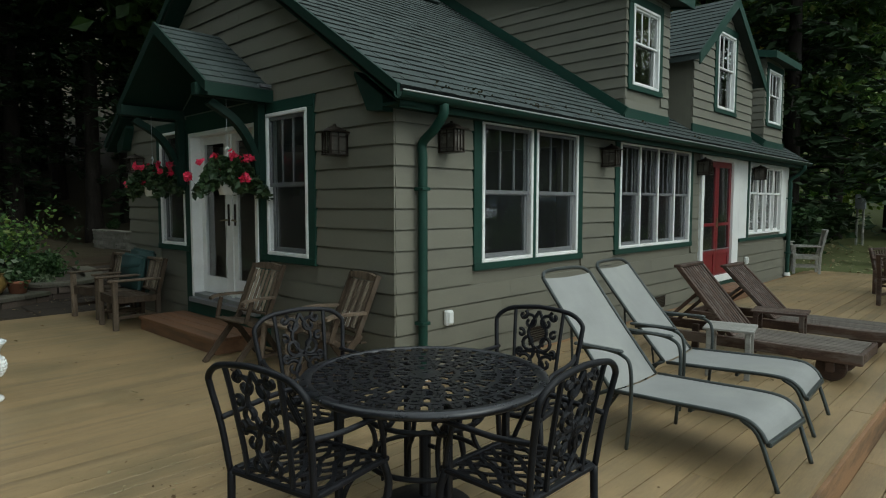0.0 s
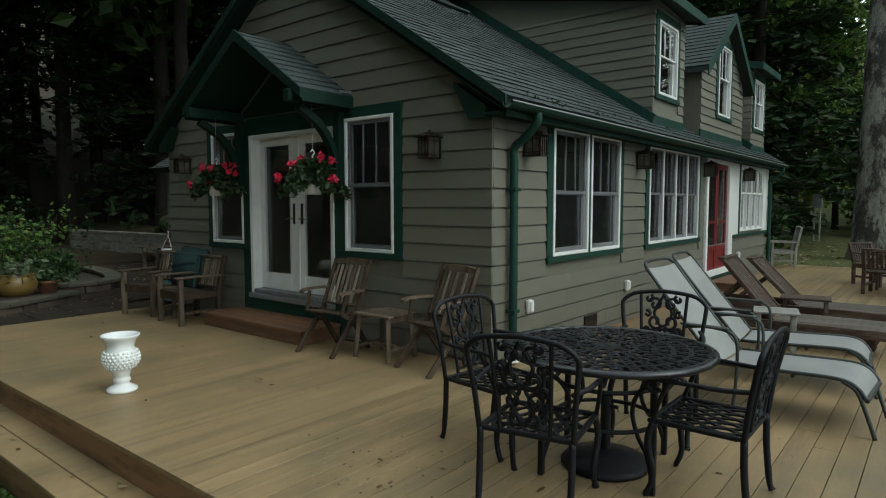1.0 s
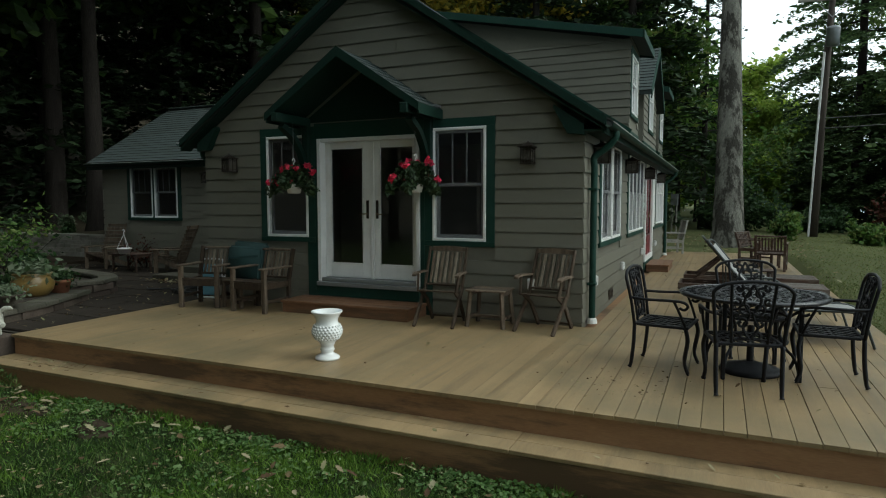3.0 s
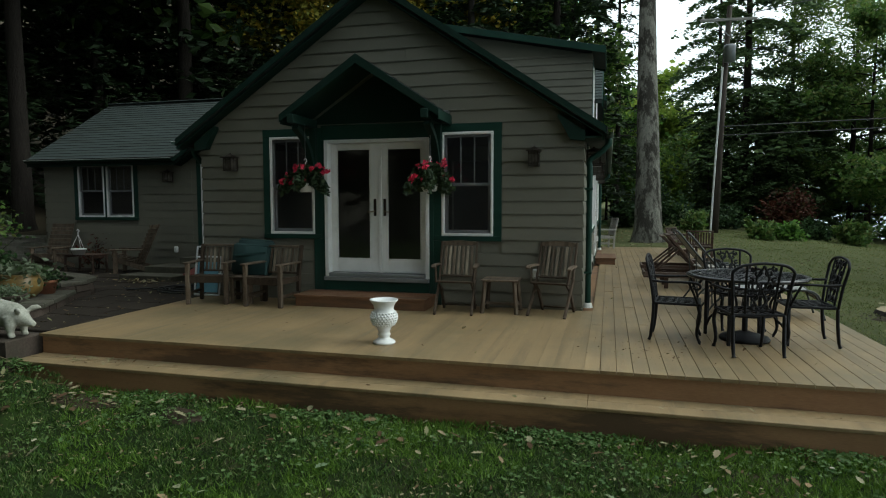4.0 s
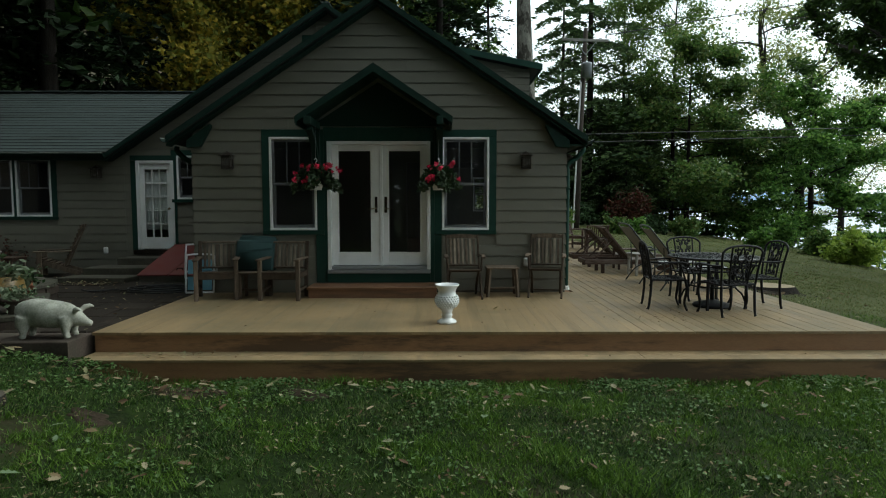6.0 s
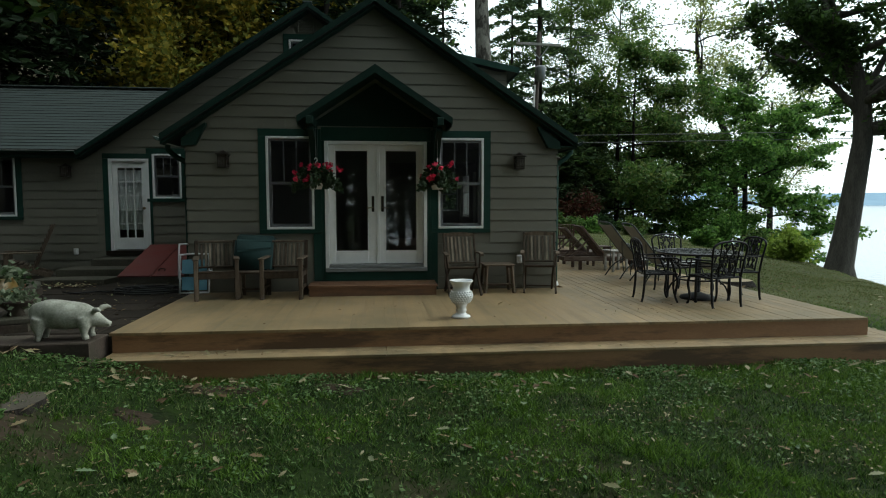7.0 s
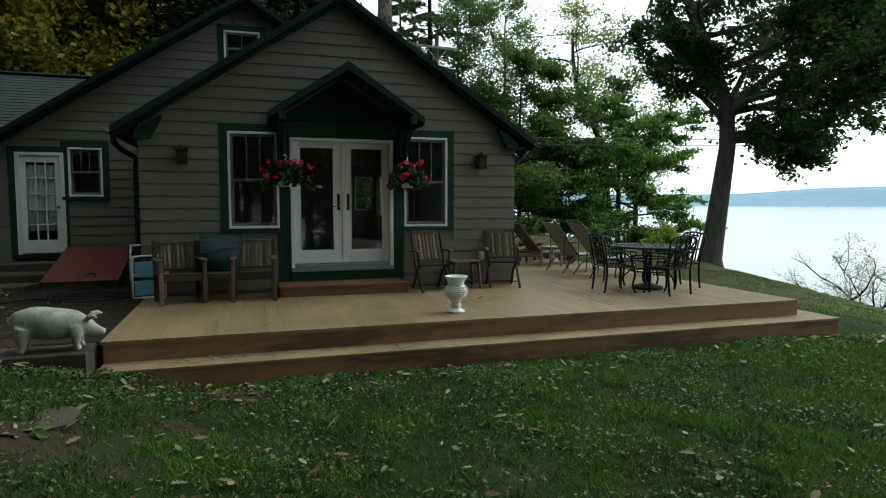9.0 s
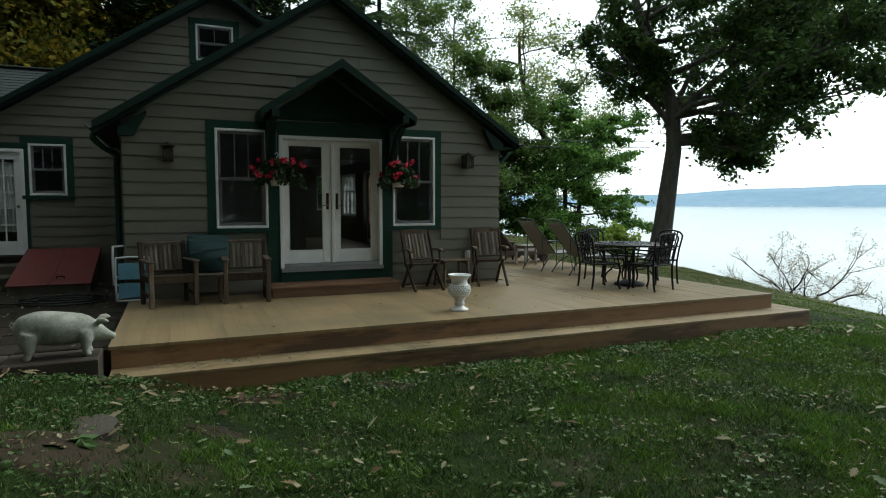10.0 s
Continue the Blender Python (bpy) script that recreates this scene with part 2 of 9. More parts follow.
def box(bm, x0, x1, y0, y1, z0, z1, bevel=0.0, m=None):
    v = [bm.verts.new(p) for p in ((x0, y0, z0), (x1, y0, z0), (x1, y1, z0), (x0, y1, z0), (x0, y0, z1), (x1, y0, z1), (x1, y1, z1), (x0, y1, z1))]
    f = [bm.faces.new([v[i] for i in q]) for q in ((3, 2, 1, 0), (4, 5, 6, 7), (0, 1, 5, 4), (1, 2, 6, 5), (2, 3, 7, 6), (3, 0, 4, 7))]
    if m is not None:
        bmesh.ops.transform(bm, matrix=m, verts=v)
    if bevel:
        bmesh.ops.bevel(bm, geom=list({e for q in f for e in q.edges}), offset=bevel, segments=1, affect="EDGES", profile=0.5)
    return bm


def boxes(*rows, bevel=0.0):
    bm = bmesh.new()
    for r in rows:
        box(bm, *r, bevel=bevel)
    return bm


def bar(bm, p, q, w, h, up=(0, 0, 1), bevel=0.0):
    """A straight bar of section w x h from p to q."""
    p, q = Vector(p), Vector(q)
    d = q - p
    z = d.normalized()
    x = Vector(up).cross(z)
    if x.length < 1e-4:
        x = Vector((1, 0, 0))
    x.normalize()
    y = z.cross(x)
    m = Matrix((x, y, z)).transposed().to_4x4()
    m.translation = p
    return box(bm, -w / 2, w / 2, -h / 2, h / 2, 0, d.length, bevel, m)


def bars(*rows, bevel=0.0):
    bm = bmesh.new()
    for r in rows:
        bar(bm, *r, bevel=bevel)
    return bm


def smooth_line(pts, n=6):
    """Catmull-Rom through the points."""
    pts = [Vector(p) for p in pts]
    ext = [pts[0] * 2 - pts[1], *pts, pts[-1] * 2 - pts[-2]]
    out = []
    for i in range(1, len(ext) - 2):
        a, b, c, d = ext[i - 1:i + 3]
        for k in range(n):
            t = k / n
            out.append(0.5 * (2 * b + (c - a) * t + (2 * a - 5 * b + 4 * c - d) * t * t + (3 * b - a - 3 * c + d) * t ** 3))
    return [*out, pts[-1]]


def tube(bm, pts, r, seg=6, caps=True):
    """A round tube along the points; r a number or one for each point."""
    pts = [Vector(p) for p in pts]
    rs = list(r) if hasattr(r, "__len__") else [r] * len(pts)
    rings, side = [], None
    for i, p in enumerate(pts):
        d = (pts[min(i + 1, len(pts) - 1)] - pts[max(i - 1, 0)]).normalized()
        if side is None:
            side = d.orthogonal().normalized()
        side = (side - d * side.dot(d))
        side = side.normalized() if side.length > 1e-6 else d.orthogonal().normalized()
        other = d.cross(side)
        rings.append([bm.verts.new(p + rs[i] * (math.cos(a) * side + math.sin(a) * other)) for a in [2 * math.pi * k / seg for k in range(seg)]])
    for a, b in zip(rings, rings[1:]):
        for k in range(seg):
            bm.faces.new((a[k], a[(k + 1) % seg], b[(k + 1) % seg], b[k]))
    if caps:
        bm.faces.new(rings[0][::-1])
        bm.faces.new(rings[-1])
    return bm


def lathe(bm, profile, seg=24, centre=(0, 0)):
    """Turn (radius, height) pairs round an upright axis."""
    rings = []
    for r, z in profile:
        if r < 1e-5:
            rings.append([bm.verts.new((centre[0], centre[1], z))])
        else:
            rings.append([bm.verts.new((centre[0] + r * math.cos(2 * math.pi * k / seg), centre[1] + r * math.sin(2 * math.pi * k / seg), z)) for k in range(seg)])
    for a, b in zip(rings, rings[1:]):
        for k in range(seg):
            q = [a[k % len(a)], a[(k + 1) % len(a)], b[(k + 1) % len(b)], b[k % len(b)]]
            q = list(dict.fromkeys(q))
            if len(q) > 2:
                bm.faces.new(q)
    return bm


def prism(bm, outline, lo, hi, axis="y"):
    """A polygon of (u, v) pushed from lo to hi along an axis; u, v are the other two in order."""
    def at(u, v, w):
        return {"x": (w, u, v), "y": (u, w, v), "z": (u, v, w)}[axis]
    a = [bm.verts.new(at(u, v, lo)) for u, v in outline]
    b = [bm.verts.new(at(u, v, hi)) for u, v in outline]
    bm.faces.new(a)
    bm.faces.new(b[::-1])
    for i in range(len(a)):
        j = (i + 1) % len(a)
        bm.faces.new((a[i], b[i], b[j], a[j]))
    return bm

# ---- ground, lake, far shore ----
def step01(a, b, v):
    t = np.clip((v - a) / (b - a), 0, 1)
    return t * t * (3 - 2 * t)


def bank_edge(y):
    return 9.8 + 0.38 * (np.clip(y, -60, 22) + 1) + 0.06 * np.clip(y - 22, 0, 90)


def ground_height(x, y):
    x, y = np.asarray(x, dtype=float), np.asarray(y, dtype=float)
    z = -0.47 + 0.40 * step01(-4.3, -7.0, x) + 0.40 * step01(0.0, 13.0, y) * step01(2.0, 4.0, x) + 0.028 * np.clip(y - 13, 0, 60)
    z = z + 0.42 * step01(9.0, 13.0, y) * step01(4.0, 2.0, x) * step01(-7, -5, x)
    edge = bank_edge(y)
    over = np.clip((x - 3.5) / (edge - 3.5), 0, 1)
    z = z - (0.75 + 0.40 * step01(0.0, 13.0, y) + 0.028 * np.clip(y - 13, 0, 60)) * over ** 1.4
    z = z - np.clip(x - edge, 0, 11) * 0.95
    # the terrace behind the retaining wall, and the wooded slope
    up = step01(4.72, 4.85, y) * step01(-13.15, -13.3, x)
    z = z + up * (0.62 + 0.09 * np.clip(y - 4.8, 0, 40))
    west = np.clip(-16.5 - x, 0, 60) * step01(4.8, 1.0, y)
    z = z + 0.11 * west
    z = z + 0.34 * np.clip(-27 - x, 0, 90) + 0.30 * np.clip(y - 27, 0, 90) * step01(-1.0, -9.0, x)
    return z


def wobble(x, y):
    return 0.028 * np.sin(1.7 * x + 0.6 * y) * np.sin(0.9 * y - 0.5 * x) + 0.012 * np.sin(5.1 * x + 1.3) * np.sin(4.3 * y)


def axis_steps(lo, hi, mid_lo, mid_hi, fine):
    core = np.arange(mid_lo, mid_hi, fine)
    far = np.geomspace(fine, 1.0, 40)
    far = np.cumsum(far / far.sum())
    return np.concatenate([(mid_lo - (mid_lo - lo) * far)[::-1], core, mid_hi + (hi - mid_hi) * far])


def build_ground():
    xs, ys = axis_steps(-400, 400, -22, 24, 0.25), axis_steps(-400, 400, -14, 20, 0.25)
    X, Y = np.meshgrid(xs, ys)
    Z = ground_height(X, Y) + wobble(X, Y) * (np.abs(X) < 60)
    # flat and low under the deck, the house and the paved court
    under = step01(-6.9, -6.4, X) * step01(3.75, 3.4, X) * step01(-3.7, -3.3, Y) * step01(13.6, 13.2, Y)
    Z = Z * (1 - under) - 0.55 * under
    court = step01(-15.2, -14.2, X) * step01(-6.1, -6.5, X) * step01(-3.2, -2.7, Y) * step01(4.6, 4.2, Y)
    Z = Z * (1 - court) - 0.16 * court
    nx, ny = len(xs), len(ys)
    idx = np.arange(nx * ny).reshape(ny, nx)
    faces = np.stack([idx[:-1, :-1], idx[:-1, 1:], idx[1:, 1:], idx[1:, :-1]], -1).reshape(-1, 4)
    ob = raw("ground", np.stack([X, Y, Z], -1).reshape(-1, 3), faces, LAWN, smooth=True)
    return tagged(ob, "mossy lawn sloping down to the lake bank", "ground", kind="structure")


build_ground()

WATER = bpy.data.materials.new("lake_water")
WATER.use_nodes = True
_n, _l = WATER.node_tree.nodes, WATER.node_tree.links
_w = _n["Principled BSDF"]
_w.inputs["Base Color"].default_value = (0.16, 0.22, 0.26, 1)
_w.inputs["Roughness"].default_value = 0.12
_tc, _no, _bu = _n.new("ShaderNodeTexCoord"), _n.new("ShaderNodeTexNoise"), _n.new("ShaderNodeBump")
_no.inputs["Scale"].default_value, _no.inputs["Detail"].default_value = 0.6, 4.0
_bu.inputs["Strength"].default_value, _bu.inputs["Distance"].default_value = 0.25, 0.2
_l.new(_tc.outputs["Object"], _no.inputs["Vector"])
_l.new(_no.outputs["Fac"], _bu.inputs["Height"])
_l.new(_bu.outputs[0], _w.inputs["Normal"])
bm = bmesh.new()
bmesh.ops.create_grid(bm, x_segments=8, y_segments=8, size=3800)
bmesh.ops.translate(bm, verts=bm.verts[:], vec=(3000, 0, -9.5))
tagged(part("water", bm, WATER), "calm pale lake reflecting an overcast sky", "water", kind="structure")

# distance haze is put into the hills' own colour
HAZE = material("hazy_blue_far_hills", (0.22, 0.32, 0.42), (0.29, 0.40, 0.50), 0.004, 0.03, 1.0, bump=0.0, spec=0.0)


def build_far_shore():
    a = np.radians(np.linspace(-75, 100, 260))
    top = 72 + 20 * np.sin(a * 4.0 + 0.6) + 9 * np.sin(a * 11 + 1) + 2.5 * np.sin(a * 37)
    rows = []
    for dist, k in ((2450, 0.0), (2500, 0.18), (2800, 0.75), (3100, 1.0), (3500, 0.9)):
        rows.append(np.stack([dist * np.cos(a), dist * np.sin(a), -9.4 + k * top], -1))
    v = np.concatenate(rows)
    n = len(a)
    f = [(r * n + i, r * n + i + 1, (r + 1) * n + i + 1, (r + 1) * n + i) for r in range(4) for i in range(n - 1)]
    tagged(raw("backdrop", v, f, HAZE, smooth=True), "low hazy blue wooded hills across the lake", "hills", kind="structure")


build_far_shore()

# ---- the house ----
SLOPE = 0.663                      # rise of every main roof
EAVE_X, EAVE_Z = 0.30, 2.49        # the long eave towards the lake
FRONT_RIDGE = (-3.015, EAVE_Z + SLOPE * 3.315)
MAIN_RIDGE = (-4.43, EAVE_Z + SLOPE * 4.73)
BACK_Y, END_Y = 3.6, 11.5
COURSE, FIRST = 0.1845, -0.118    # exposure of the lapped boards, foot of the lowest one

# openings: (u0, u1, z0, z1) of the rough hole in each wall
FRONT_HOLES = [(-4.765, -4.01, 1.018, 2.51), (-3.79, -2.23, 0.34, 2.413), (-1.995, -1.235, 1.018, 2.508)]
SIDE_HOLES = [(1.125, 2.88, 0.978, 2.382), (3.905, 6.165, 0.972, 2.378), (6.72, 8.08, 0.24, 2.34), (8.95, 10.98, 0.98, 2.32)]
BACK_HOLES = [(-12.09, -10.49, 1.16, 2.41), (-8.60, -7.87, 0.43, 2.335), (-7.755, -7.16, 1.535, 2.48), (-4.86, -4.15, 4.22, 4.93)]


def wall(name, axis, const, inward, span, z0, z1, holes, label, cut=()):
    """A wall with real openings; inward: signed thickness. cut: planes (point, normal) that trim its top."""
    us = sorted({span[0], span[1], *[u for h in holes for u in h[:2]]})
    zs = sorted({z0, z1, *[z for h in holes for z in h[2:]]})

    def filled(i, j):
        if not (0 <= i < len(us) - 1 and 0 <= j < len(zs) - 1):
            return False
        u, z = (us[i] + us[i + 1]) / 2, (zs[j] + zs[j + 1]) / 2
        return not any(h[0] < u < h[1] and h[2] < z < h[3] for h in holes)

    def at(u, z, w):
        return (u, w, z) if axis == "y" else (w, u, z)
    bm = bmesh.new()
    A, B = const, const + inward
    for i in range(len(us) - 1):
        for j in range(len(zs) - 1):
            if not filled(i, j):
                continue
            u, v, p, q = us[i], us[i + 1], zs[j], zs[j + 1]
            for w in (A, B):
                bm.faces.new([bm.verts.new(at(*c, w)) for c in ((u, p), (v, p), (v, q), (u, q))])
            for di, dj, c1, c2 in ((-1, 0, (u, p), (u, q)), (1, 0, (v, p), (v, q)), (0, -1, (u, p), (v, p)), (0, 1, (u, q), (v, q))):
                if not filled(i + di, j + dj):
                    bm.faces.new([bm.verts.new(at(*c, w)) for c, w in ((c1, A), (c2, A), (c2, B), (c1, B))])
    bmesh.ops.remove_doubles(bm, verts=bm.verts[:], dist=1e-5)
    for point, normal in cut:
        bmesh.ops.bisect_plane(bm, geom=bm.verts[:] + bm.edges[:] + bm.faces[:], plane_co=point, plane_no=normal, clear_outer=True)
    return tagged(part(name, bm, SIDING), label, "wall", kind="structure")


def cuts(ridge, low=0.14):
    up = 1 / math.hypot(1, SLOPE)
    return [((ridge[0], 0, ridge[1] - low), (s * SLOPE * up, 0, up)) for s in (-1, 1)]


def siding(parent, axis, const, out, span, z0, z1, holes, limits=None, mitre=0, seed=1, mat=None, course=None):
    """Lapped boards, course by course, broken at openings and at butt joints. limits(z) gives the span at a height."""
    rnd = random.Random(seed)
    course = course or COURSE
    k = 0
    while z0 + k * course < z1 - 0.02:
        zb, zt = z0 + k * course, min(z0 + (k + 1) * course, z1)
        k += 1
        l0, r0 = limits(zb) if limits else span
        l1, r1 = limits(zt) if limits else span
        l0, r0, l1, r1 = max(l0, span[0]), min(r0, span[1]), max(l1, span[0]), min(r1, span[1])
        if r0 - l0 < 0.08:
            continue
        stops = [(l0, r0)]
        for h in holes:
            if h[2] < zt - 0.02 and h[3] > zb + 0.02:
                stops = [s for a, b in stops for s in ((a, min(b, h[0])), (max(a, h[1]), b)) if s[1] - s[0] > 0.02]
        for a, b in stops:
            cutsat, u = [a], a + rnd.uniform(1.2, 3.6)
            while u < b - 0.6:
                cutsat.append(u)
                u += rnd.uniform(2.0, 3.6)
            cutsat.append(b)
            for u0, u1 in zip(cutsat, cutsat[1:]):
                t0 = l1 if abs(u0 - l0) < 1e-6 else u0
                t1 = r1 if abs(u1 - r0) < 1e-6 else u1
                if t1 - t0 < 0.01:
                    t0 = t1 = (t0 + t1) / 2
                    t1 += 0.01
                g = 0.0012
                lift = rnd.uniform(-0.0015, 0.0015)
                zl = zb - 0.020 + lift
                ztop = zt - 0.037 + lift if zt < z1 - 0.001 else zt      # an open shadow joint under the next board
                pts = []
                ends = [(u0 + g, t0 + g), (u1 - g, t1 - g)]
                if mitre and abs(u1 - span[1]) < 1e-6:
                    ends[1] = (span[1] + 0.001, span[1] - 0.012)
                for u_b, u_t in ends:
                    pts += [(u_b, zl, 0.025), (u_b, zl, 0.008), (u_t, ztop, 0.001), (u_t, ztop, 0.012)]
                vs = [((u, const + out * d, z) if axis == "y" else (const + out * d, u, z)) for u, z, d in pts]
                fs = [(0, 1, 2, 3), (7, 6, 5, 4), (0, 3, 7, 4), (0, 4, 5, 1), (3, 2, 6, 7), (1, 5, 6, 2)]
                me = bpy.data.meshes.new("clapboard")
                me.from_pydata(vs, [], fs)
                me.materials.append(mat or SIDING)
                ob = new("clapboard", me)
                ob.parent = parent


def grown(holes, side=0.118, top=0.118, bottom=0.07):
    return [(a - side, b + side, c - bottom, d + top) for a, b, c, d in holes]


SIDING_JOBS = []      # boards are laid last

w = wall("wall_front", "y", 0.0, 0.16, (-6.0, 0.0), -0.05, 4.7, FRONT_HOLES, "olive brown clapboard gable wall with green trim", cuts(FRONT_RIDGE))
front_holes = [(-4.883, -1.117, 0.95, 2.626), (-4.02, -2.00, -0.1, 2.626)]
SIDING_JOBS.append((w, "y", 0.0, -1, (-6.0, 0.024), FIRST, 4.7, front_holes,
                    lambda z: (FRONT_RIDGE[0] - (FRONT_RIDGE[1] - 0.15 - z) / SLOPE, FRONT_RIDGE[0] + (FRONT_RIDGE[1] - 0.15 - z) / SLOPE), 1, 11))
w = wall("wall_side", "x", 0.0, -0.16, (0.16, END_Y), -0.05, 2.62, SIDE_HOLES, "olive brown clapboard side wall facing the lake")
SIDING_JOBS.append((w, "x", 0.0, 1, (0.0, END_Y), FIRST, 2.60, grown(SIDE_HOLES[:2]) + [(6.58, 8.42, 0.0, 2.6), (8.42, END_Y, 0.90, 2.7)], None, 0, 12))
w = wall("wall_back_gable", "y", BACK_Y, 0.16, (-8.9, 0.0), -0.05, 5.7, BACK_HOLES[1:] + [(-2.75, -0.75, 0.22, 2.34)], "olive brown clapboard gable wall behind the front room", cuts(MAIN_RIDGE))
SIDING_JOBS.append((w, "y", BACK_Y, -1, (-8.9, -6.0), FIRST, FIRST + 14 * COURSE, grown(BACK_HOLES[1:3], 0.10, 0.10, 0.10), None, 0, 13))
SIDING_JOBS.append((w, "y", BACK_Y, -1, (-9.0, -0.5), FIRST + 14 * COURSE, 5.6, grown(BACK_HOLES[2:], 0.10, 0.10, 0.10),
                    lambda z: (MAIN_RIDGE[0] - (MAIN_RIDGE[1] - 0.15 - z) / SLOPE, MAIN_RIDGE[0] + (MAIN_RIDGE[1] - 0.15 - z) / SLOPE), 0, 14))
w = wall("wall_wing", "y", BACK_Y, 0.16, (-13.1, -8.9), -0.05, 2.6, BACK_HOLES[:1], "olive brown clapboard wall of the low wing")
SIDING_JOBS.append((w, "y", BACK_Y, -1, (-13.1, -8.9), FIRST, 2.41, grown(BACK_HOLES[:1], 0.10, 0.10, 0.10), None, 0, 17))
w = wall("wall_room_west", "x", -6.0, 0.16, (0.0, BACK_Y), -0.05, 2.5, [], "olive brown clapboard west wall of the front room")
SIDING_JOBS.append((w, "x", -6.0, -1, (0.0, BACK_Y), FIRST, 2.45, [], None, 0, 15))
w = wall("wall_wing_west", "x", -13.1, 0.16, (BACK_Y + 0.16, 8.4), -0.05, 2.5, [], "olive brown clapboard end wall of the wing")
SIDING_JOBS.append((w, "x", -13.1, -1, (BACK_Y - 0.024, 8.4), FIRST, 2.45, [], None, 0, 16))
wall("wall_main_west", "x", -8.85, 0.16, (8.4, END_Y), -0.05, 2.5, [], "olive brown clapboard west wall")
wall("wall_wing_north", "y", 8.4, -0.16, (-13.1, -8.85), -0.05, 2.5, [], "olive brown clapboard rear wall")
wall("wall_north", "y", END_Y, -0.16, (-8.85, 0.0), -0.05, 5.6, [(-0.86, -0.18, 1.15, 2.32)], "olive brown clapboard rear gable wall", cuts(MAIN_RIDGE))

# inside: floor, ceiling and a partition, added in dark colours, keep the rooms dim
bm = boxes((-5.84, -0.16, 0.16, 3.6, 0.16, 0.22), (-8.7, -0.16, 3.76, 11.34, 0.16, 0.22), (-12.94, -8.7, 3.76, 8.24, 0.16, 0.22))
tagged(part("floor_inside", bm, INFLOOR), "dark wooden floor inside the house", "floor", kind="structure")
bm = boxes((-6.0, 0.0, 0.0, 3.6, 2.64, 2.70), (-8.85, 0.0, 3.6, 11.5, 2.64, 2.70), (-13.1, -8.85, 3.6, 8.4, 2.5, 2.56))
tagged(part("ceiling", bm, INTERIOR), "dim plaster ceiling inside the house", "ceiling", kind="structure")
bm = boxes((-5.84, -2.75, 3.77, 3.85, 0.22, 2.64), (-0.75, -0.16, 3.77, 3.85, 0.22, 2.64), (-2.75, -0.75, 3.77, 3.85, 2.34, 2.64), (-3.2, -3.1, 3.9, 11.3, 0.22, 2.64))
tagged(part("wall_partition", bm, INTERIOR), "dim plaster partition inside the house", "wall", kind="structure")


# ---- roofs ----
def roof_plane(name, eave, along, up, length, rise, label, thick=0.10, trim_left=None, trim_right=None):
    """A roof slab: eave corner, unit vectors along the eave and up the slope. trim(v) gives where the sheet begins and ends at height v."""
    e, a, u = Vector(eave), Vector(along).normalized(), Vector(up).normalized()
    n = a.cross(u)
    n = n if n.z > 0 else -n
    bm = bmesh.new()
    l0, l1 = (trim_left(0), trim_left(rise)) if trim_left else (0, 0)
    r0, r1 = (trim_right(0), trim_right(rise)) if trim_right else (length, length)
    top = [e + a * l0, e + a * r0, e + a * r1 + u * rise, e + a * l1 + u * rise]
    tv = [bm.verts.new(p) for p in top]
    bv = [bm.verts.new(p - n * thick) for p in top]
    bm.faces.new(tv)
    bm.faces.new(bv[::-1])
    for i in range(4):
        bm.faces.new((tv[i], bv[i], bv[(i + 1) % 4], tv[(i + 1) % 4]))
    ob = tagged(part(name, bm, ROOF_BASE), label, "roof", kind="structure")
    return ob, e, a, u, n, length, rise, trim_left, trim_right


def shingle_cells(length, rise, trim_left, trim_right, seed, keep=None, exposure=0.142, width=0.33, thicks=(0.011, 0.014, 0.016)):
    rnd = random.Random(seed)
    v = 0.0
    while v < rise - 0.03:
        lo = trim_left(v) if trim_left else 0.0
        hi = trim_right(v) if trim_right else length
        s = lo - rnd.uniform(0, width)
        while s < hi:
            w_ = width * rnd.choice((0.35, 0.55, 0.75, 1.0))
            a, b = max(s, lo), min(s + w_ - 0.003, hi)
            thick = rnd.choice(thicks)
            slip = rnd.uniform(-0.004, 0.004)
            if b - a > 0.02 and (keep is None or keep((a + b) / 2, v)):
                yield a, b, v + (slip if v > 0 else 0), min(exposure + 0.03, rise - v), thick
            s += w_
        v += exposure


def shingle_points(e, a, u, n, c):
    s0, s1, v, h, t = c
    lift = 0.004
    return [e + a * s + u * (v + k) + n * d for s, k, d in
            ((s0, -0.012, lift), (s1, -0.012, lift), (s1, h, 0.001), (s0, h, 0.001), (s0, -0.012, lift + t), (s1, -0.012, lift + t), (s1, h, 0.003), (s0, h, 0.003))]


SHINGLE_FACES = ((4, 5, 6, 7), (0, 1, 5, 4), (1, 2, 6, 5), (3, 0, 4, 7))


def shingles(roof, seed, keep=None, thicks=(0.011, 0.014, 0.016), width=0.33):
    ob, e, a, u, n, length, rise, tl, tr = roof
    vs, fs = [], []
    for c in shingle_cells(length, rise, tl, tr, seed, keep, width=width, thicks=thicks):
        k = len(vs)
        vs += shingle_points(e, a, u, n, c)
        fs += [tuple(k + i for i in f) for f in SHINGLE_FACES]
    if vs:
        sheet = raw("shingles", [tuple(p) for p in vs], fs, SHINGLE_MANY, ob, kind="stuff").data
        sheet.materials.append(SHINGLE_EDGE)
        sheet.polygons.foreach_set("material_index", np.tile([0, 1, 0, 0], len(fs) // 4).astype(np.int32))


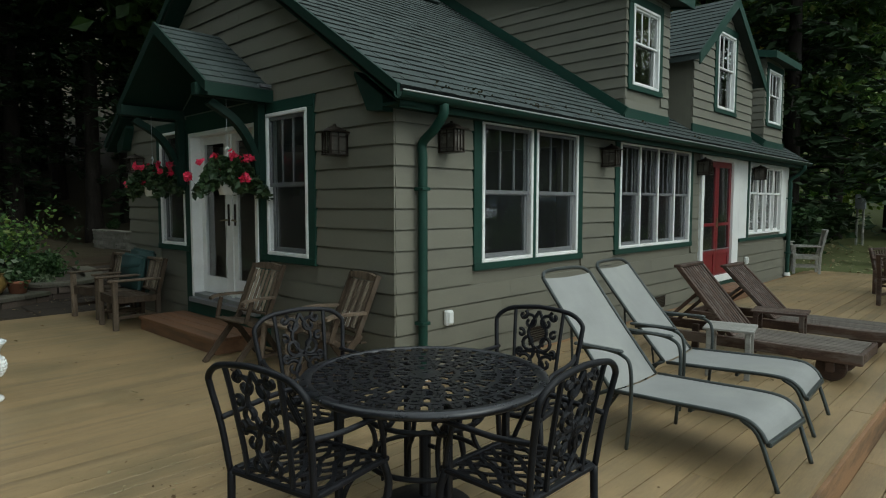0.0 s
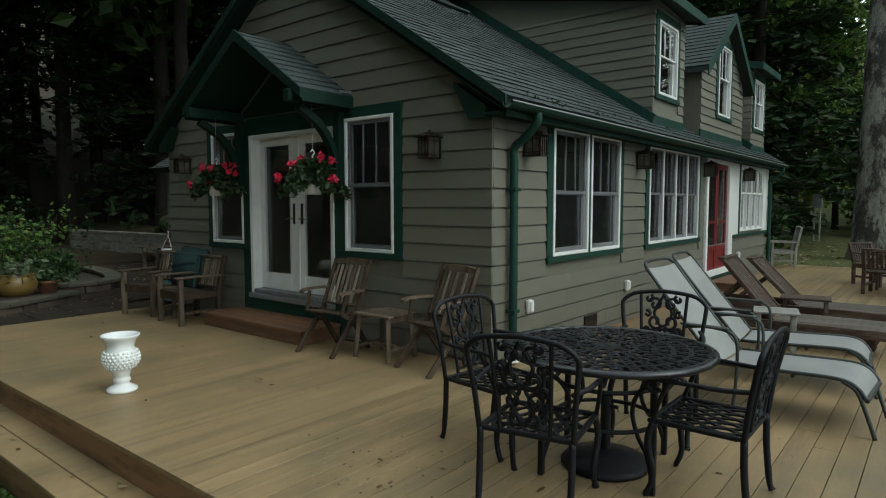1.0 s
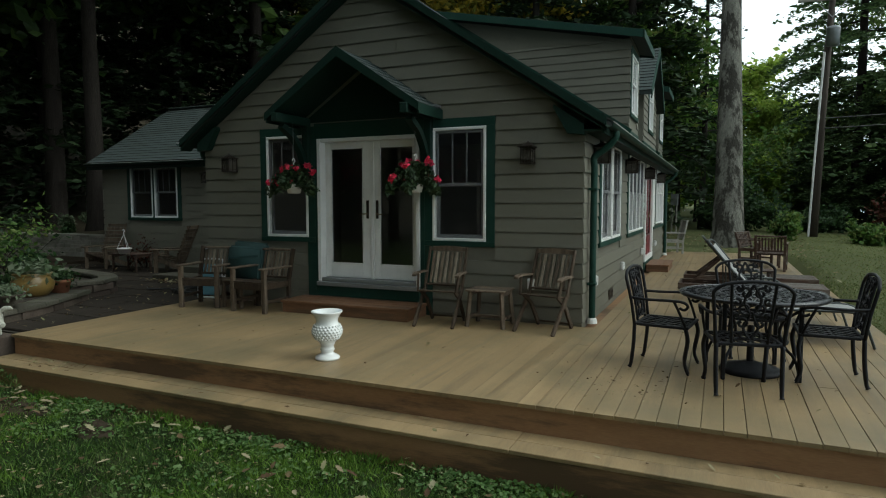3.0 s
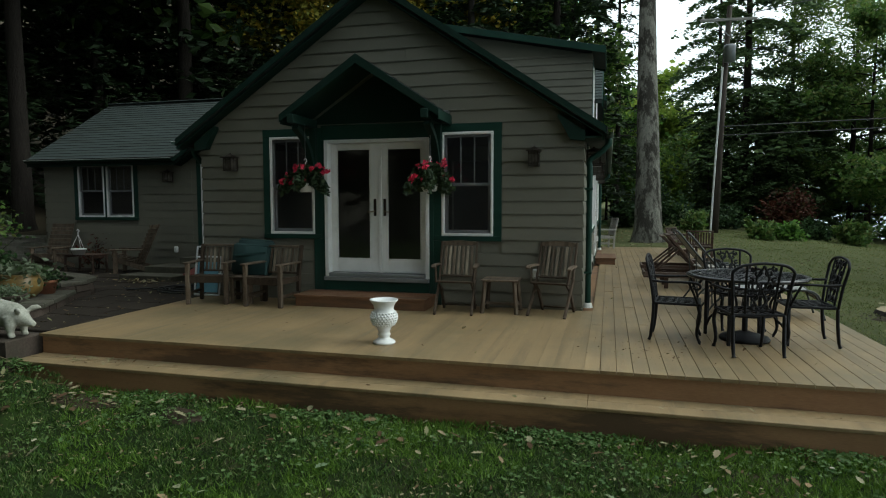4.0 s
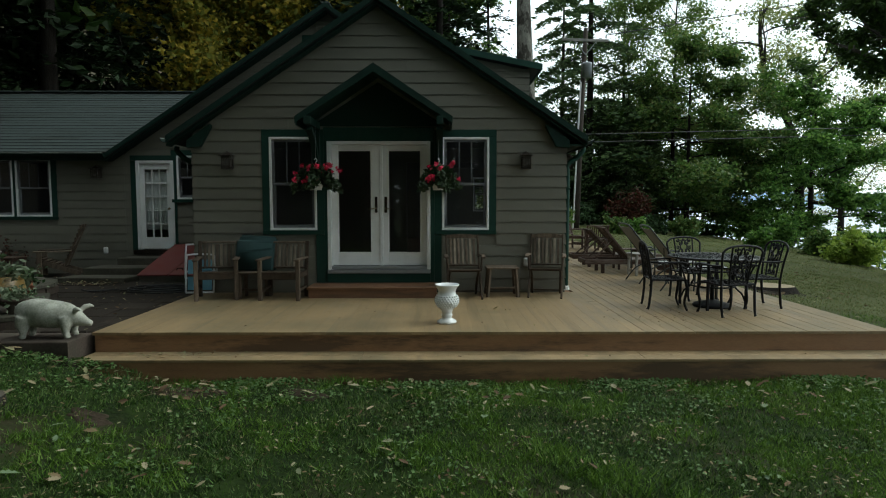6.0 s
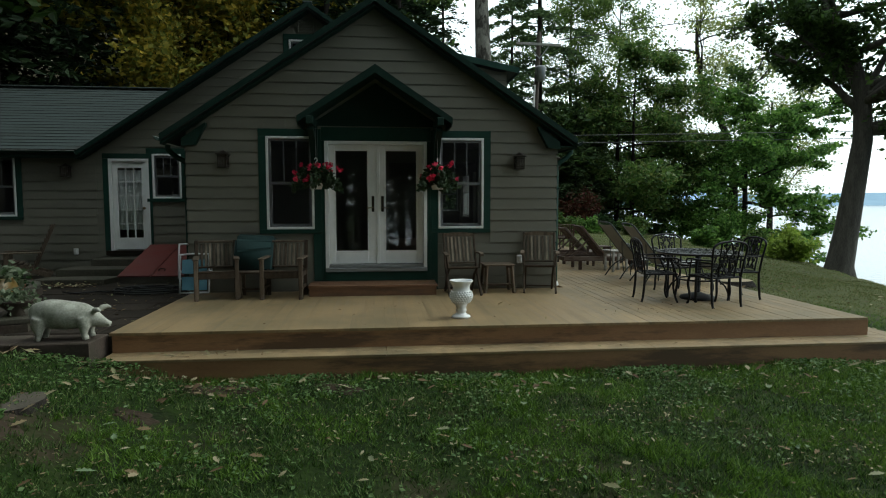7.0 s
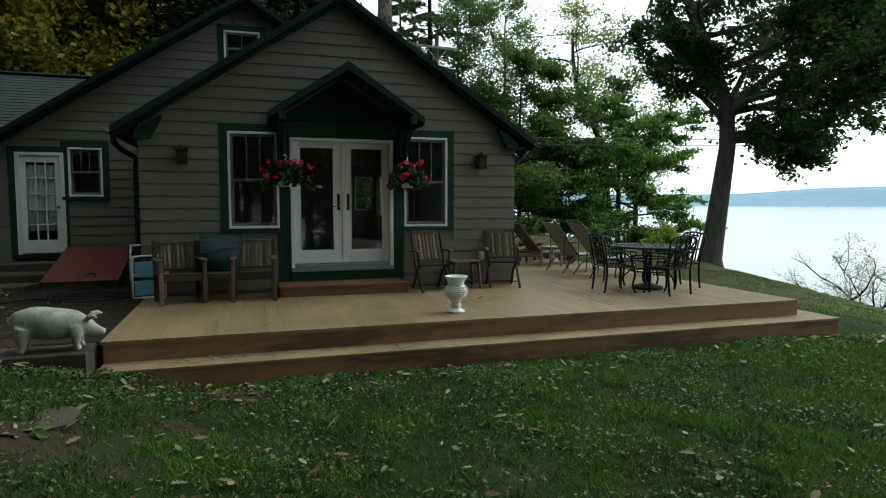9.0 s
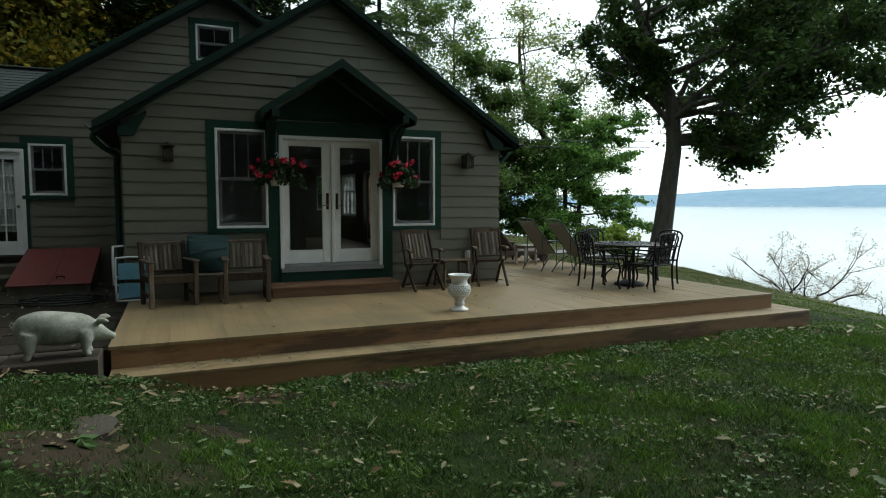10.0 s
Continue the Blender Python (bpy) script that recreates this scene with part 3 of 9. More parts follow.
def single_shingles(roof, seed, keep=None, thicks=(0.011, 0.014, 0.016), width=0.33):
    ob, e, a, u, n, length, rise, tl, tr = roof
    for c in shingle_cells(length, rise, tl, tr, seed, keep, width=width, thicks=thicks):
        me = bpy.data.meshes.new("shingle")
        me.from_pydata([tuple(p) for p in shingle_points(e, a, u, n, c)], [], SHINGLE_FACES)
        me.materials.append(SHINGLE)
        me.materials.append(SHINGLE_EDGE)
        me.polygons[1].material_index = 1
        new("shingle", me).parent = ob


SHINGLE_MANY = SHINGLE.copy()
SHINGLE_MANY.name = "slate_grey_asphalt_shingle_field"
_nt = SHINGLE_MANY.node_tree
_geo = _nt.nodes.new("ShaderNodeNewGeometry")
for link in list(_nt.links):
    if link.from_socket.name == "Random" and link.to_node.type == "MAP_RANGE":
        _to = link.to_socket
        _nt.links.remove(link)
        _nt.links.new(_geo.outputs["Random Per Island"], _to)

UP_W = Vector((-1, 0, SLOPE)).normalized()     # up the lake-side slope
UP_E = Vector((1, 0, SLOPE)).normalized()
LEN = math.hypot(1, SLOPE)
roof_room_lake = roof_plane("roof_room_lake_side", (EAVE_X, -0.20, EAVE_Z), (0, 1, 0), UP_W, 3.5, 3.315 * LEN, "grey asphalt shingle roof over the front room")
roof_main_lake = roof_plane("roof_main_lake_side", (EAVE_X, 3.3, EAVE_Z), (0, 1, 0), UP_W, 8.57, 4.73 * LEN, "grey asphalt shingle roof slope towards the lake")
roof_room_west = roof_plane("roof_room_west_side", (-6.33, -0.20, EAVE_Z), (0, 1, 0), UP_E, 3.8, 3.315 * LEN, "grey asphalt shingle roof over the front room, west slope")
roof_main_west = roof_plane("roof_main_west_side", (-9.16, 3.3, EAVE_Z), (0, 1, 0), UP_E, 8.57, 4.73 * LEN, "grey asphalt shingle roof, west slope")
WING_UP = Vector((0, 1, 0.63)).normalized()
roof_wing = roof_plane("roof_wing_front", (-13.3, 3.3, 2.54), (1, 0, 0), WING_UP, 4.15, 2.7 * math.hypot(1, 0.63), "grey green asphalt shingle roof of the low wing",
                       trim_right=lambda v: 4.15 + v * 0.63 / math.hypot(1, 0.63) / SLOPE)
roof_plane("roof_wing_rear", (-13.3, 8.7, 2.54), (1, 0, 0), Vector((0, -1, 0.63)), 6.5, 2.7 * math.hypot(1, 0.63), "grey shingle rear roof of the wing")


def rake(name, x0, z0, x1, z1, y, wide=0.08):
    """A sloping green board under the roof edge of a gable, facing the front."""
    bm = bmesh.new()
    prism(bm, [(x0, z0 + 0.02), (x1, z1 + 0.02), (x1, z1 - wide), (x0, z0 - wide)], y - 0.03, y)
    return tagged(part(name, bm, SHADEGREEN), "dark green painted bargeboard along the gable", "trim", kind="structure")


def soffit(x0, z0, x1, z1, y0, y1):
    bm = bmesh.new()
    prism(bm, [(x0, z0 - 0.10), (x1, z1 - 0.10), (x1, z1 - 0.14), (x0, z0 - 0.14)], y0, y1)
    return tagged(part("trim_soffit", bm, SHADEGREEN), "dark green boarded soffit under the gable roof", "trim", kind="structure")


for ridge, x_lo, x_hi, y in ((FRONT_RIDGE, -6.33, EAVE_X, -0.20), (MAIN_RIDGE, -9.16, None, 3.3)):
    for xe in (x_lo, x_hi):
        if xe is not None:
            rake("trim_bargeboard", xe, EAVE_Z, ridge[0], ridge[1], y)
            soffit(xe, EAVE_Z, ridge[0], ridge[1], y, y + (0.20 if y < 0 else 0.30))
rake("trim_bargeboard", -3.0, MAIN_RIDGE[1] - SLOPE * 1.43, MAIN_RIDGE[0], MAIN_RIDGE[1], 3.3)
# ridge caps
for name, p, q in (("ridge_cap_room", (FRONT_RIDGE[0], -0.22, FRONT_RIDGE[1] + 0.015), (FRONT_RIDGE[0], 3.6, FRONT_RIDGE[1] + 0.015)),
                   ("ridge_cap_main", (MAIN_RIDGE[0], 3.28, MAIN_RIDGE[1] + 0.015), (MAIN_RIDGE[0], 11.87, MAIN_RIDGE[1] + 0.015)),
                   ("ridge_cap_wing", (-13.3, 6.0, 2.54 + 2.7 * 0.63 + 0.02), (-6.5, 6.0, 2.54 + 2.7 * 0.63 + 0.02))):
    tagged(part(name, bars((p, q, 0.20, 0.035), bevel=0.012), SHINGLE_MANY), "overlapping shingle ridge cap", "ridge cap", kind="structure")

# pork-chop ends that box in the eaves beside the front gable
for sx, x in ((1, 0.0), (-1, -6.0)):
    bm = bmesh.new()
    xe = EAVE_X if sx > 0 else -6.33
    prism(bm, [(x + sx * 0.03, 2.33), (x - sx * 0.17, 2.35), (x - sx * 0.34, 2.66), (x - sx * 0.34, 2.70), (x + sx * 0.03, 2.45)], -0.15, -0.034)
    tagged(part("trim_eave_return", bm, SHADEGREEN), "dark green boxed eave end beside the gable", "trim", kind="structure")
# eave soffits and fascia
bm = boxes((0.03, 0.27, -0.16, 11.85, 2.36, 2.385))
tagged(part("trim_soffit_lake", bm, SHADEGREEN), "dark green soffit under the long eave", "trim", kind="structure")
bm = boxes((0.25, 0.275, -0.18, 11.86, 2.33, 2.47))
tagged(part("trim_fascia_lake", bm, SHADEGREEN), "dark green fascia board along the eave", "trim", kind="structure")
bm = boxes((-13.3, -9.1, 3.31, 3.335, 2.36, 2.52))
tagged(part("trim_fascia_wing", bm, SHADEGREEN), "dark green fascia board of the wing", "trim", kind="structure")
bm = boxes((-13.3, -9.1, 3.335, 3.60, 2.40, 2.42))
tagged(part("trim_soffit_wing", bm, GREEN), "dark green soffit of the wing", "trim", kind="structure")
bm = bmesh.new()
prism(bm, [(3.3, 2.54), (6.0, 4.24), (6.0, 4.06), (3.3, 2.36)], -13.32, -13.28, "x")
tagged(part("trim_rake_wing", bm, SHADEGREEN), "dark green rake board of the wing", "trim", kind="structure")


# trim green darkened for the shade on the trough's underside
GUTTER = material("shaded_dark_green_gutter", (0.004, 0.018, 0.012), (0.007, 0.027, 0.018), 3, 60, 0.6, bump=0.08, spec=0.2)
# lip coloured much paler than the trough
LIPMETAL = material("pale_gutter_lip", (0.30, 0.31, 0.29), (0.42, 0.43, 0.41), 2, 40, 0.5, metal=0.3)


def gutter(name, p, q, label):
    """An open half-round trough from p to q, hung on the fascia."""
    t = thing(name, None, label, "gutter")
    p, q = Vector(p), Vector(q)
    d = (q - p).normalized()
    s = d.cross(Vector((0, 0, 1)))
    rr = 0.056
    turn_ = [math.pi * k / 10 for k in range(11)]
    prof = [(rr - rr * math.cos(a), -rr * 1.15 * math.sin(a)) for a in turn_] + [(rr + (rr - 0.005) * math.cos(a), -(rr * 1.15 - 0.005) * math.sin(a)) for a in turn_]
    bm = bmesh.new()
    ends = [[bm.verts.new(o + s * a + Vector((0, 0, b))) for a, b in prof] for o in (p, q)]
    for i in range(len(prof)):
        j = (i + 1) % len(prof)
        bm.faces.new((ends[0][i], ends[0][j], ends[1][j], ends[1][i]))
    bm.faces.new(ends[0])
    bm.faces.new(ends[1][::-1])
    part("trough", bm, GUTTER, t)
    lip = s * (2 * rr)
    part("rolled_lip", tube(bmesh.new(), [p + lip, q + lip], 0.007, 6), LIPMETAL, t, "pale rolled lip")
    return t


gutter("gutter", (0.277, -0.25, 2.445), (0.277, 11.88, 2.445), "dark green metal gutter along the lake-side eave")
gutter("gutter", (-6.31, 3.3, 2.475), (-6.31, -0.20, 2.475), "dark green metal gutter on the west eave of the front room")
gutter("gutter", (-13.3, 3.31, 2.51), (-9.15, 3.31, 2.51), "dark green metal gutter along the wing eave")


def downspout(m, label, drop, offset):
    t = thing("downspout", m, label, "downspout")
    bm = bmesh.new()
    pts = smooth_line([(offset, 0, 0), (offset, 0, -0.08), (offset * 0.55, 0, -0.2), (0.0, 0, -0.3), (0, 0, -0.42)], 4) + [Vector((0, 0, -drop + 0.10)), Vector((0, 0, -drop + 0.06))]
    tube(bm, pts, 0.042, 10)
    part("pipe", bm, GREEN, t, smooth=True)
    part("boot", tube(bmesh.new(), [(0, 0, -drop), (0, 0, -drop + 0.05), (0, 0, -drop + 0.07)], [0.07, 0.06, 0.048], 10), WHITE, t, "white plastic boot")
    for z in (-0.7, -drop + 0.5):
        part("strap", boxes((-0.06, 0.048, -0.05, 0.05, z - 0.015, z + 0.015), bevel=0.004), GREEN, t)
    return t


downspout(pose(0.085, 0.26, 2.39), "dark green round downspout at the house corner", 2.385, 0.25)
downspout(pose(0.085, 11.42, 2.39), "dark green round downspout at the far end of the wall", 2.385, 0.25)
downspout(pose(-6.085, 0.30, 2.39, 0, 0, 180), "dark green round downspout beside the front room", 2.385, 0.28)

# ---- windows and doors ----
def pane(name, parent, x0, x1, z0, z1, y):
    ob = part(name, boxes((x0, x1, y - 0.003, y + 0.003, z0, z1)), GLASS, parent)
    ob.visible_shadow = False
    return ob


def rim(x0, x1, z0, z1, y0, y1, w, bevel=0.004):
    """Four bars butted round an opening."""
    return boxes((x0, x1, y0, y1, z1 - w, z1), (x0, x1, y0, y1, z0, z0 + w), (x0, x0 + w, y0, y1, z0 + w, z1 - w), (x1 - w, x1, y0, y1, z0 + w, z1 - w), bevel=bevel)


def sashes(parent, a, b, c, d, lites=3, split=0.5, sash=None, s=0.04, screen=True):
    """A double-hung pair in a hole a..b, c..d: a divided upper sash, a plain lower one set back behind it, and an insect screen."""
    sash = sash or SASH
    mid = c + (d - c) * split
    up = part("upper_sash", rim(a, b, mid - 0.02, d, -0.020, 0.010, s, 0.003), sash, parent)
    for i in range(1, lites):
        x = a + s + (b - a - 2 * s) * i / lites
        part("muntin", boxes((x - 0.008, x + 0.008, -0.016, 0.006, mid - 0.02 + s, d - s)), sash, up)
    pane("pane", up, a + s, b - s, mid - 0.02 + s, d - s, -0.005)
    low = part("lower_sash", rim(a, b, c, mid + 0.02, 0.014, 0.044, s + 0.008, 0.003), sash, parent)
    pane("pane", low, a + s + 0.008, b - s - 0.008, c + s + 0.008, mid + 0.02 - s - 0.008, 0.03)
    if screen:
        net = part("insect_screen", boxes((a, b, -0.0245, -0.0235, c, d)), SCREEN, parent, "fine dark insect screen")
        net.visible_shadow = False


def sash_window(parent, x0, x1, z0, z1, lites=3, split=0.5, sash=None, f=0.038, screen=True):
    """One double-hung unit in its own white frame."""
    part("window_frame", rim(x0, x1, z0, z1, -0.045, 0.08, f, 0.006), WHITE, parent)
    sashes(parent, x0 + f, x1 - f, z0 + f, z1 - f, lites, split, sash, 0.04 if screen else 0.022, screen)


def trim_round(parent, x0, x1, z0, z1, wide=0.118, foot=0.07):
    y0, y1 = -0.034, 0.0
    part("casing", boxes((x0 - wide, x0, y0, y1, z0, z1), bevel=0.003), GREEN, parent, "dark green painted casing")
    part("casing", boxes((x1, x1 + wide, y0, y1, z0, z1), bevel=0.003), GREEN, parent, "dark green painted casing")
    part("head_casing", boxes((x0 - wide, x1 + wide, y0 - 0.004, y1, z1, z1 + wide), bevel=0.003), GREEN, parent, "dark green painted head board")
    part("window_sill", boxes((x0 - wide, x1 + wide, y0 - 0.012, y1, z0 - foot, z0), bevel=0.004), GREEN, parent, "dark green painted sill board")


def window(name, m, hole, label, units=1, lites=3, split=0.5, mullion=0.06, trim=True, sash=None, joined=False, screen=True):
    """hole in the wall's own plane; m puts local x along the wall and -y outward. joined: one frame round all the units."""
    t = thing(name, m, label, "window", kind="structure")
    u0, u1, z0, z1 = hole
    if joined:
        f = 0.038
        part("window_frame", rim(u0, u1, z0, z1, -0.045, 0.08, f, 0.006), WHITE, t)
        a0, b0 = u0 + f, u1 - f
        w_ = (b0 - a0 - mullion * (units - 1)) / units
        for i in range(units):
            a = a0 + i * (w_ + mullion)
            sashes(t, a, a + w_, z0 + f, z1 - f, lites, split, sash, 0.034, screen)
            if i:
                part("mullion", boxes((a - mullion, a, -0.038, 0.06, z0 + f, z1 - f), bevel=0.003), WHITE, t)
    else:
        w_ = (u1 - u0 - mullion * (units - 1)) / units
        for i in range(units):
            a = u0 + i * (w_ + mullion)
            sash_window(t, a, a + w_, z0, z1, lites, split, sash, screen=screen)
            if i:
                part("mullion", boxes((a - mullion, a, -0.038, 0.06, z0, z1), bevel=0.003), GREEN, t)
    if trim:
        trim_round(t, u0, u1, z0, z1)
    return t


SIDEWAYS = pose(0, 0, 0, 0, 0, 90)     # local x runs along +y, local -y faces +x
h0, h1, h2 = FRONT_HOLES
window("window_1", pose(0, 0, 0), h0, "white double-hung window in dark green casing on the gable wall")
window("window_2", pose(0, 0, 0), h2, "white double-hung window in dark green casing beside the glazed doors")
window("window_3", SIDEWAYS, SIDE_HOLES[0], "pair of white double-hung windows in dark green casing", 2)
window("window_4", SIDEWAYS, SIDE_HOLES[1], "row of four white narrow windows in dark green casing", 4, 3, 0.52, 0.036, joined=True)
window("window_6", pose(0, BACK_Y, 0), BACK_HOLES[0], "pair of white double-hung windows in the low wing", 2)
window("window_7", pose(0, BACK_Y, 0), BACK_HOLES[2], "small white double-hung window beside the back door")
window("window_8", pose(0, BACK_Y, 0), BACK_HOLES[3], "small white attic window in the gable", 1, 2)

window("window_12", pose(0, END_Y, 0, 0, 0, 180), (0.18, 0.86, 1.15, 2.32), "white double-hung window in the rear gable wall", screen=False)


def door_leaf(parent, x0, x1, z0, z1, y, mat, left=0.10, right=0.10, foot=0.205, head=0.085, handle_at=None):
    """A glazed leaf; left, right, foot and head are the widths of its frame members."""
    d = part("door_leaf", boxes((x0, x0 + left, y, y + 0.045, z0, z1), (x1 - right, x1, y, y + 0.045, z0, z1), (x0 + left, x1 - right, y, y + 0.045, z1 - head, z1),
                                (x0 + left, x1 - right, y, y + 0.045, z0, z0 + foot), bevel=0.004), mat, parent)
    pane("pane", d, x0 + left, x1 - right, z0 + foot, z1 - head, y + 0.022)
    part("glazing_bead", rim(x0 + left, x1 - right, z0 + foot, z1 - head, y - 0.006, y, 0.012, 0.003), mat, d)
    if handle_at is not None:
        hx, way = handle_at
        part("handle_plate", boxes((hx - 0.022, hx + 0.022, y - 0.012, y, z0 + 0.86, z0 + 1.12), bevel=0.006), BRONZE, d, "dark bronze handle plate")
        part("lever", tube(bmesh.new(), smooth_line([(hx, y - 0.01, z0 + 0.93), (hx, y - 0.05, z0 + 0.93), (hx + way * 0.05, y - 0.055, z0 + 0.925), (hx + way * 0.11, y - 0.05, z0 + 0.92)], 4), 0.009, 8), BRASS, d, "worn brass lever")
    return d


door = thing("door_1", None, "white glazed double doors in a dark green surround", "door", kind="structure")
x0, x1, z0, z1 = h1
part("door_frame", boxes((x0 - 0.05, x0 + 0.006, -0.05, 0.14, z0 + 0.04, z1 + 0.03), (x1 - 0.006, x1 + 0.05, -0.05, 0.14, z0 + 0.04, z1 + 0.03), (x0 + 0.006, x1 - 0.006, -0.05, 0.14, z1 - 0.02, z1 + 0.03), bevel=0.004), WHITE, door)
mx = -3.004
door_leaf(door, x0 + 0.008, mx - 0.002, z0 + 0.098, z1 - 0.022, 0.08, WHITE, 0.10, 0.137, handle_at=(mx - 0.062, -1))
door_leaf(door, mx + 0.002, x1 - 0.008, z0 + 0.098, z1 - 0.022, 0.08, WHITE, 0.137, 0.10, handle_at=(mx + 0.095, 1))
part("astragal", boxes((mx - 0.004, mx + 0.05, 0.062, 0.078, z0 + 0.08, z1 - 0.024), bevel=0.004), WHITE, door)
part("threshold", boxes((x0 + 0.008, x1 - 0.008, -0.05, 0.14, z0 + 0.042, z0 + 0.092), (x0 - 0.05, x1 + 0.05, -0.10, 0.14, z0 - 0.02, z0 + 0.038), bevel=0.006), METALGREY, door, "grey metal threshold")
part("sill_board", boxes((x0 - 0.05, x1 + 0.05, -0.06, 0.0, 0.17, z0 - 0.022), bevel=0.004), GREEN, door, "dark green board under the threshold")
part("casing", boxes((h0[1] + 0.12, x0 - 0.052, -0.036, 0, 0.0, z1 + 0.03), (h0[1] - 0.02, h0[1] + 0.118, -0.032, 0, 0.0, 0.944), bevel=0.003), GREEN, door, "dark green painted casing")
part("casing", boxes((x1 + 0.052, h2[0] - 0.12, -0.036, 0, 0.0, z1 + 0.03), (h2[0] - 0.118, h2[0] - 0.005, -0.032, 0, 0.0, 0.944), bevel=0.003), GREEN, door, "dark green painted casing")
part("head_casing", boxes((-3.888, -2.117, -0.044, 0, z1 + 0.034, 2.66), bevel=0.003), GREEN, door, "dark green painted head board")

# red double screen doors on the lake side, and the white panelling beside them
door = thing("door_2", SIDEWAYS, "red double doors with dark glass in a white frame", "door", kind="structure")
x0, x1, z0, z1 = SIDE_HOLES[2]
part("door_frame", rim(x0 - 0.10, x1 + 0.10, z0 - 0.02, z1 + 0.06, -0.045, 0.06, 0.11), WHITE, door)
part("sill_board", boxes((x0 - 0.14, x1 + 0.36, -0.04, 0, 0.05, z0 - 0.022), bevel=0.004), GREEN, door, "dark green board under the door")
part("door_jamb_panel", boxes((x1 + 0.102, x1 + 0.34, -0.03, 0, z0 - 0.02, 2.40), bevel=0.004), WHITE, door, "white painted side panel")
mx = (x0 + x1) / 2
for a, b in ((x0 + 0.012, mx - 0.003), (mx + 0.003, x1 - 0.012)):
    d = part("door_leaf", boxes((a, a + 0.085, 0.0, 0.04, z0, z1 - 0.055), (b - 0.085, b, 0.0, 0.04, z0, z1 - 0.055), (a + 0.085, b - 0.085, 0.0, 0.04, z1 - 0.15, z1 - 0.055),
                                (a + 0.085, b - 0.085, 0.0, 0.04, z0, z0 + 0.10), (a + 0.085, b - 0.085, 0.0, 0.04, z0 + 0.46, z0 + 0.55), (a + 0.085, b - 0.085, 0.0, 0.04, z0 + 0.95, z0 + 1.0), bevel=0.003), RED, door)
    part("door_panel", boxes((a + 0.085, b - 0.085, 0.012, 0.03, z0 + 0.10, z0 + 0.46)), RED, d, "solid red lower panel")
    part("kick_strip", boxes((a + 0.02, b - 0.02, -0.006, 0.0, z0 + 0.535, z0 + 0.555)), METALGREY, d, "bright metal strip")
    pane("pane", d, a + 0.085, b - 0.085, z0 + 0.55, z0 + 0.95, 0.02)
    pane("pane", d, a + 0.085, b - 0.085, z0 + 1.0, z1 - 0.15, 0.02)
    part("insect_screen", boxes((a + 0.085, b - 0.085, 0.0065, 0.0075, z0 + 0.55, z1 - 0.15)), SCREEN, d, "fine dark insect screen").visible_shadow = False
part("door_handle", bars(((mx - 0.05, -0.03, z0 + 0.92), (mx - 0.05, -0.03, z0 + 1.08), 0.02, 0.02), bevel=0.004), BRASS, door)

win = window("window_5", SIDEWAYS, SIDE_HOLES[3], "row of white narrow casements in white boarding", 4, 2, 0.6, 0.03, False, WHITE, joined=True, screen=False)
a, b, c, d_ = SIDE_HOLES[3]
part("panel_board", boxes((8.43, a, -0.026, 0, 0.93, 2.36), bevel=0.003), WHITE, win, "white painted wall board")
part("panel_board", boxes((b, END_Y, -0.026, 0, 0.93, 2.36), bevel=0.003), WHITE, win, "white painted wall board")
part("panel_board", boxes((a, b, -0.026, 0, d_, 2.36), bevel=0.003), WHITE, win, "white painted wall board")
part("casing", boxes((a - 0.10, a - 0.005, -0.04, -0.027, 0.93, 2.36), bevel=0.003), GREEN, win)
part("window_sill", boxes((8.43, END_Y + 0.02, -0.05, 0, 0.87, 0.93), bevel=0.004), GREEN, win, "dark green sill board")

# back door with a curtained, many-paned light
CURTAIN = material("thin_white_curtain", (0.72, 0.72, 0.71), (0.84, 0.84, 0.83), 5, 60, 0.9, bump=0.2, stretch=(6, 6, 1))
door = thing("door_3", pose(0, BACK_Y, 0), "white back door with small panes and a net curtain", "door", kind="structure")
x0, x1, z0, z1 = BACK_HOLES[1]
part("door_frame", boxes((x0 - 0.045, x0 + 0.02, -0.04, 0.10, z0, z1 + 0.04), (x1 - 0.02, x1 + 0.045, -0.04, 0.10, z0, z1 + 0.04), (x0 + 0.02, x1 - 0.02, -0.04, 0.10, z1 - 0.02, z1 + 0.04), bevel=0.003), WHITE, door)
leaf = part("door_leaf", boxes((x0 + 0.022, x0 + 0.12, 0, 0.045, z0 + 0.02, z1 - 0.022), (x1 - 0.12, x1 - 0.022, 0, 0.045, z0 + 0.02, z1 - 0.022), (x0 + 0.12, x1 - 0.12, 0, 0.045, z1 - 0.15, z1 - 0.022),
                               (x0 + 0.12, x1 - 0.12, 0, 0.045, z0 + 0.02, z0 + 0.27), bevel=0.003), WHITE, door)
ga, gb, gc, gd = x0 + 0.12, x1 - 0.12, z0 + 0.27, z1 - 0.15
for i in (1, 2):
    x = ga + (gb - ga) * i / 3
    part("muntin", boxes((x - 0.011, x + 0.011, 0.004, 0.04, gc, gd)), WHITE, leaf)
for i in range(1, 5):
    z = gc + (gd - gc) * i / 5
    for k in range(3):
        part("muntin", boxes((ga + (gb - ga) * k / 3 + 0.011, ga + (gb - ga) * (k + 1) / 3 - 0.011, 0.006, 0.038, z - 0.011, z + 0.011)), WHITE, leaf)
pane("pane", leaf, ga, gb, gc, gd, 0.022)
cv, cf = [], []
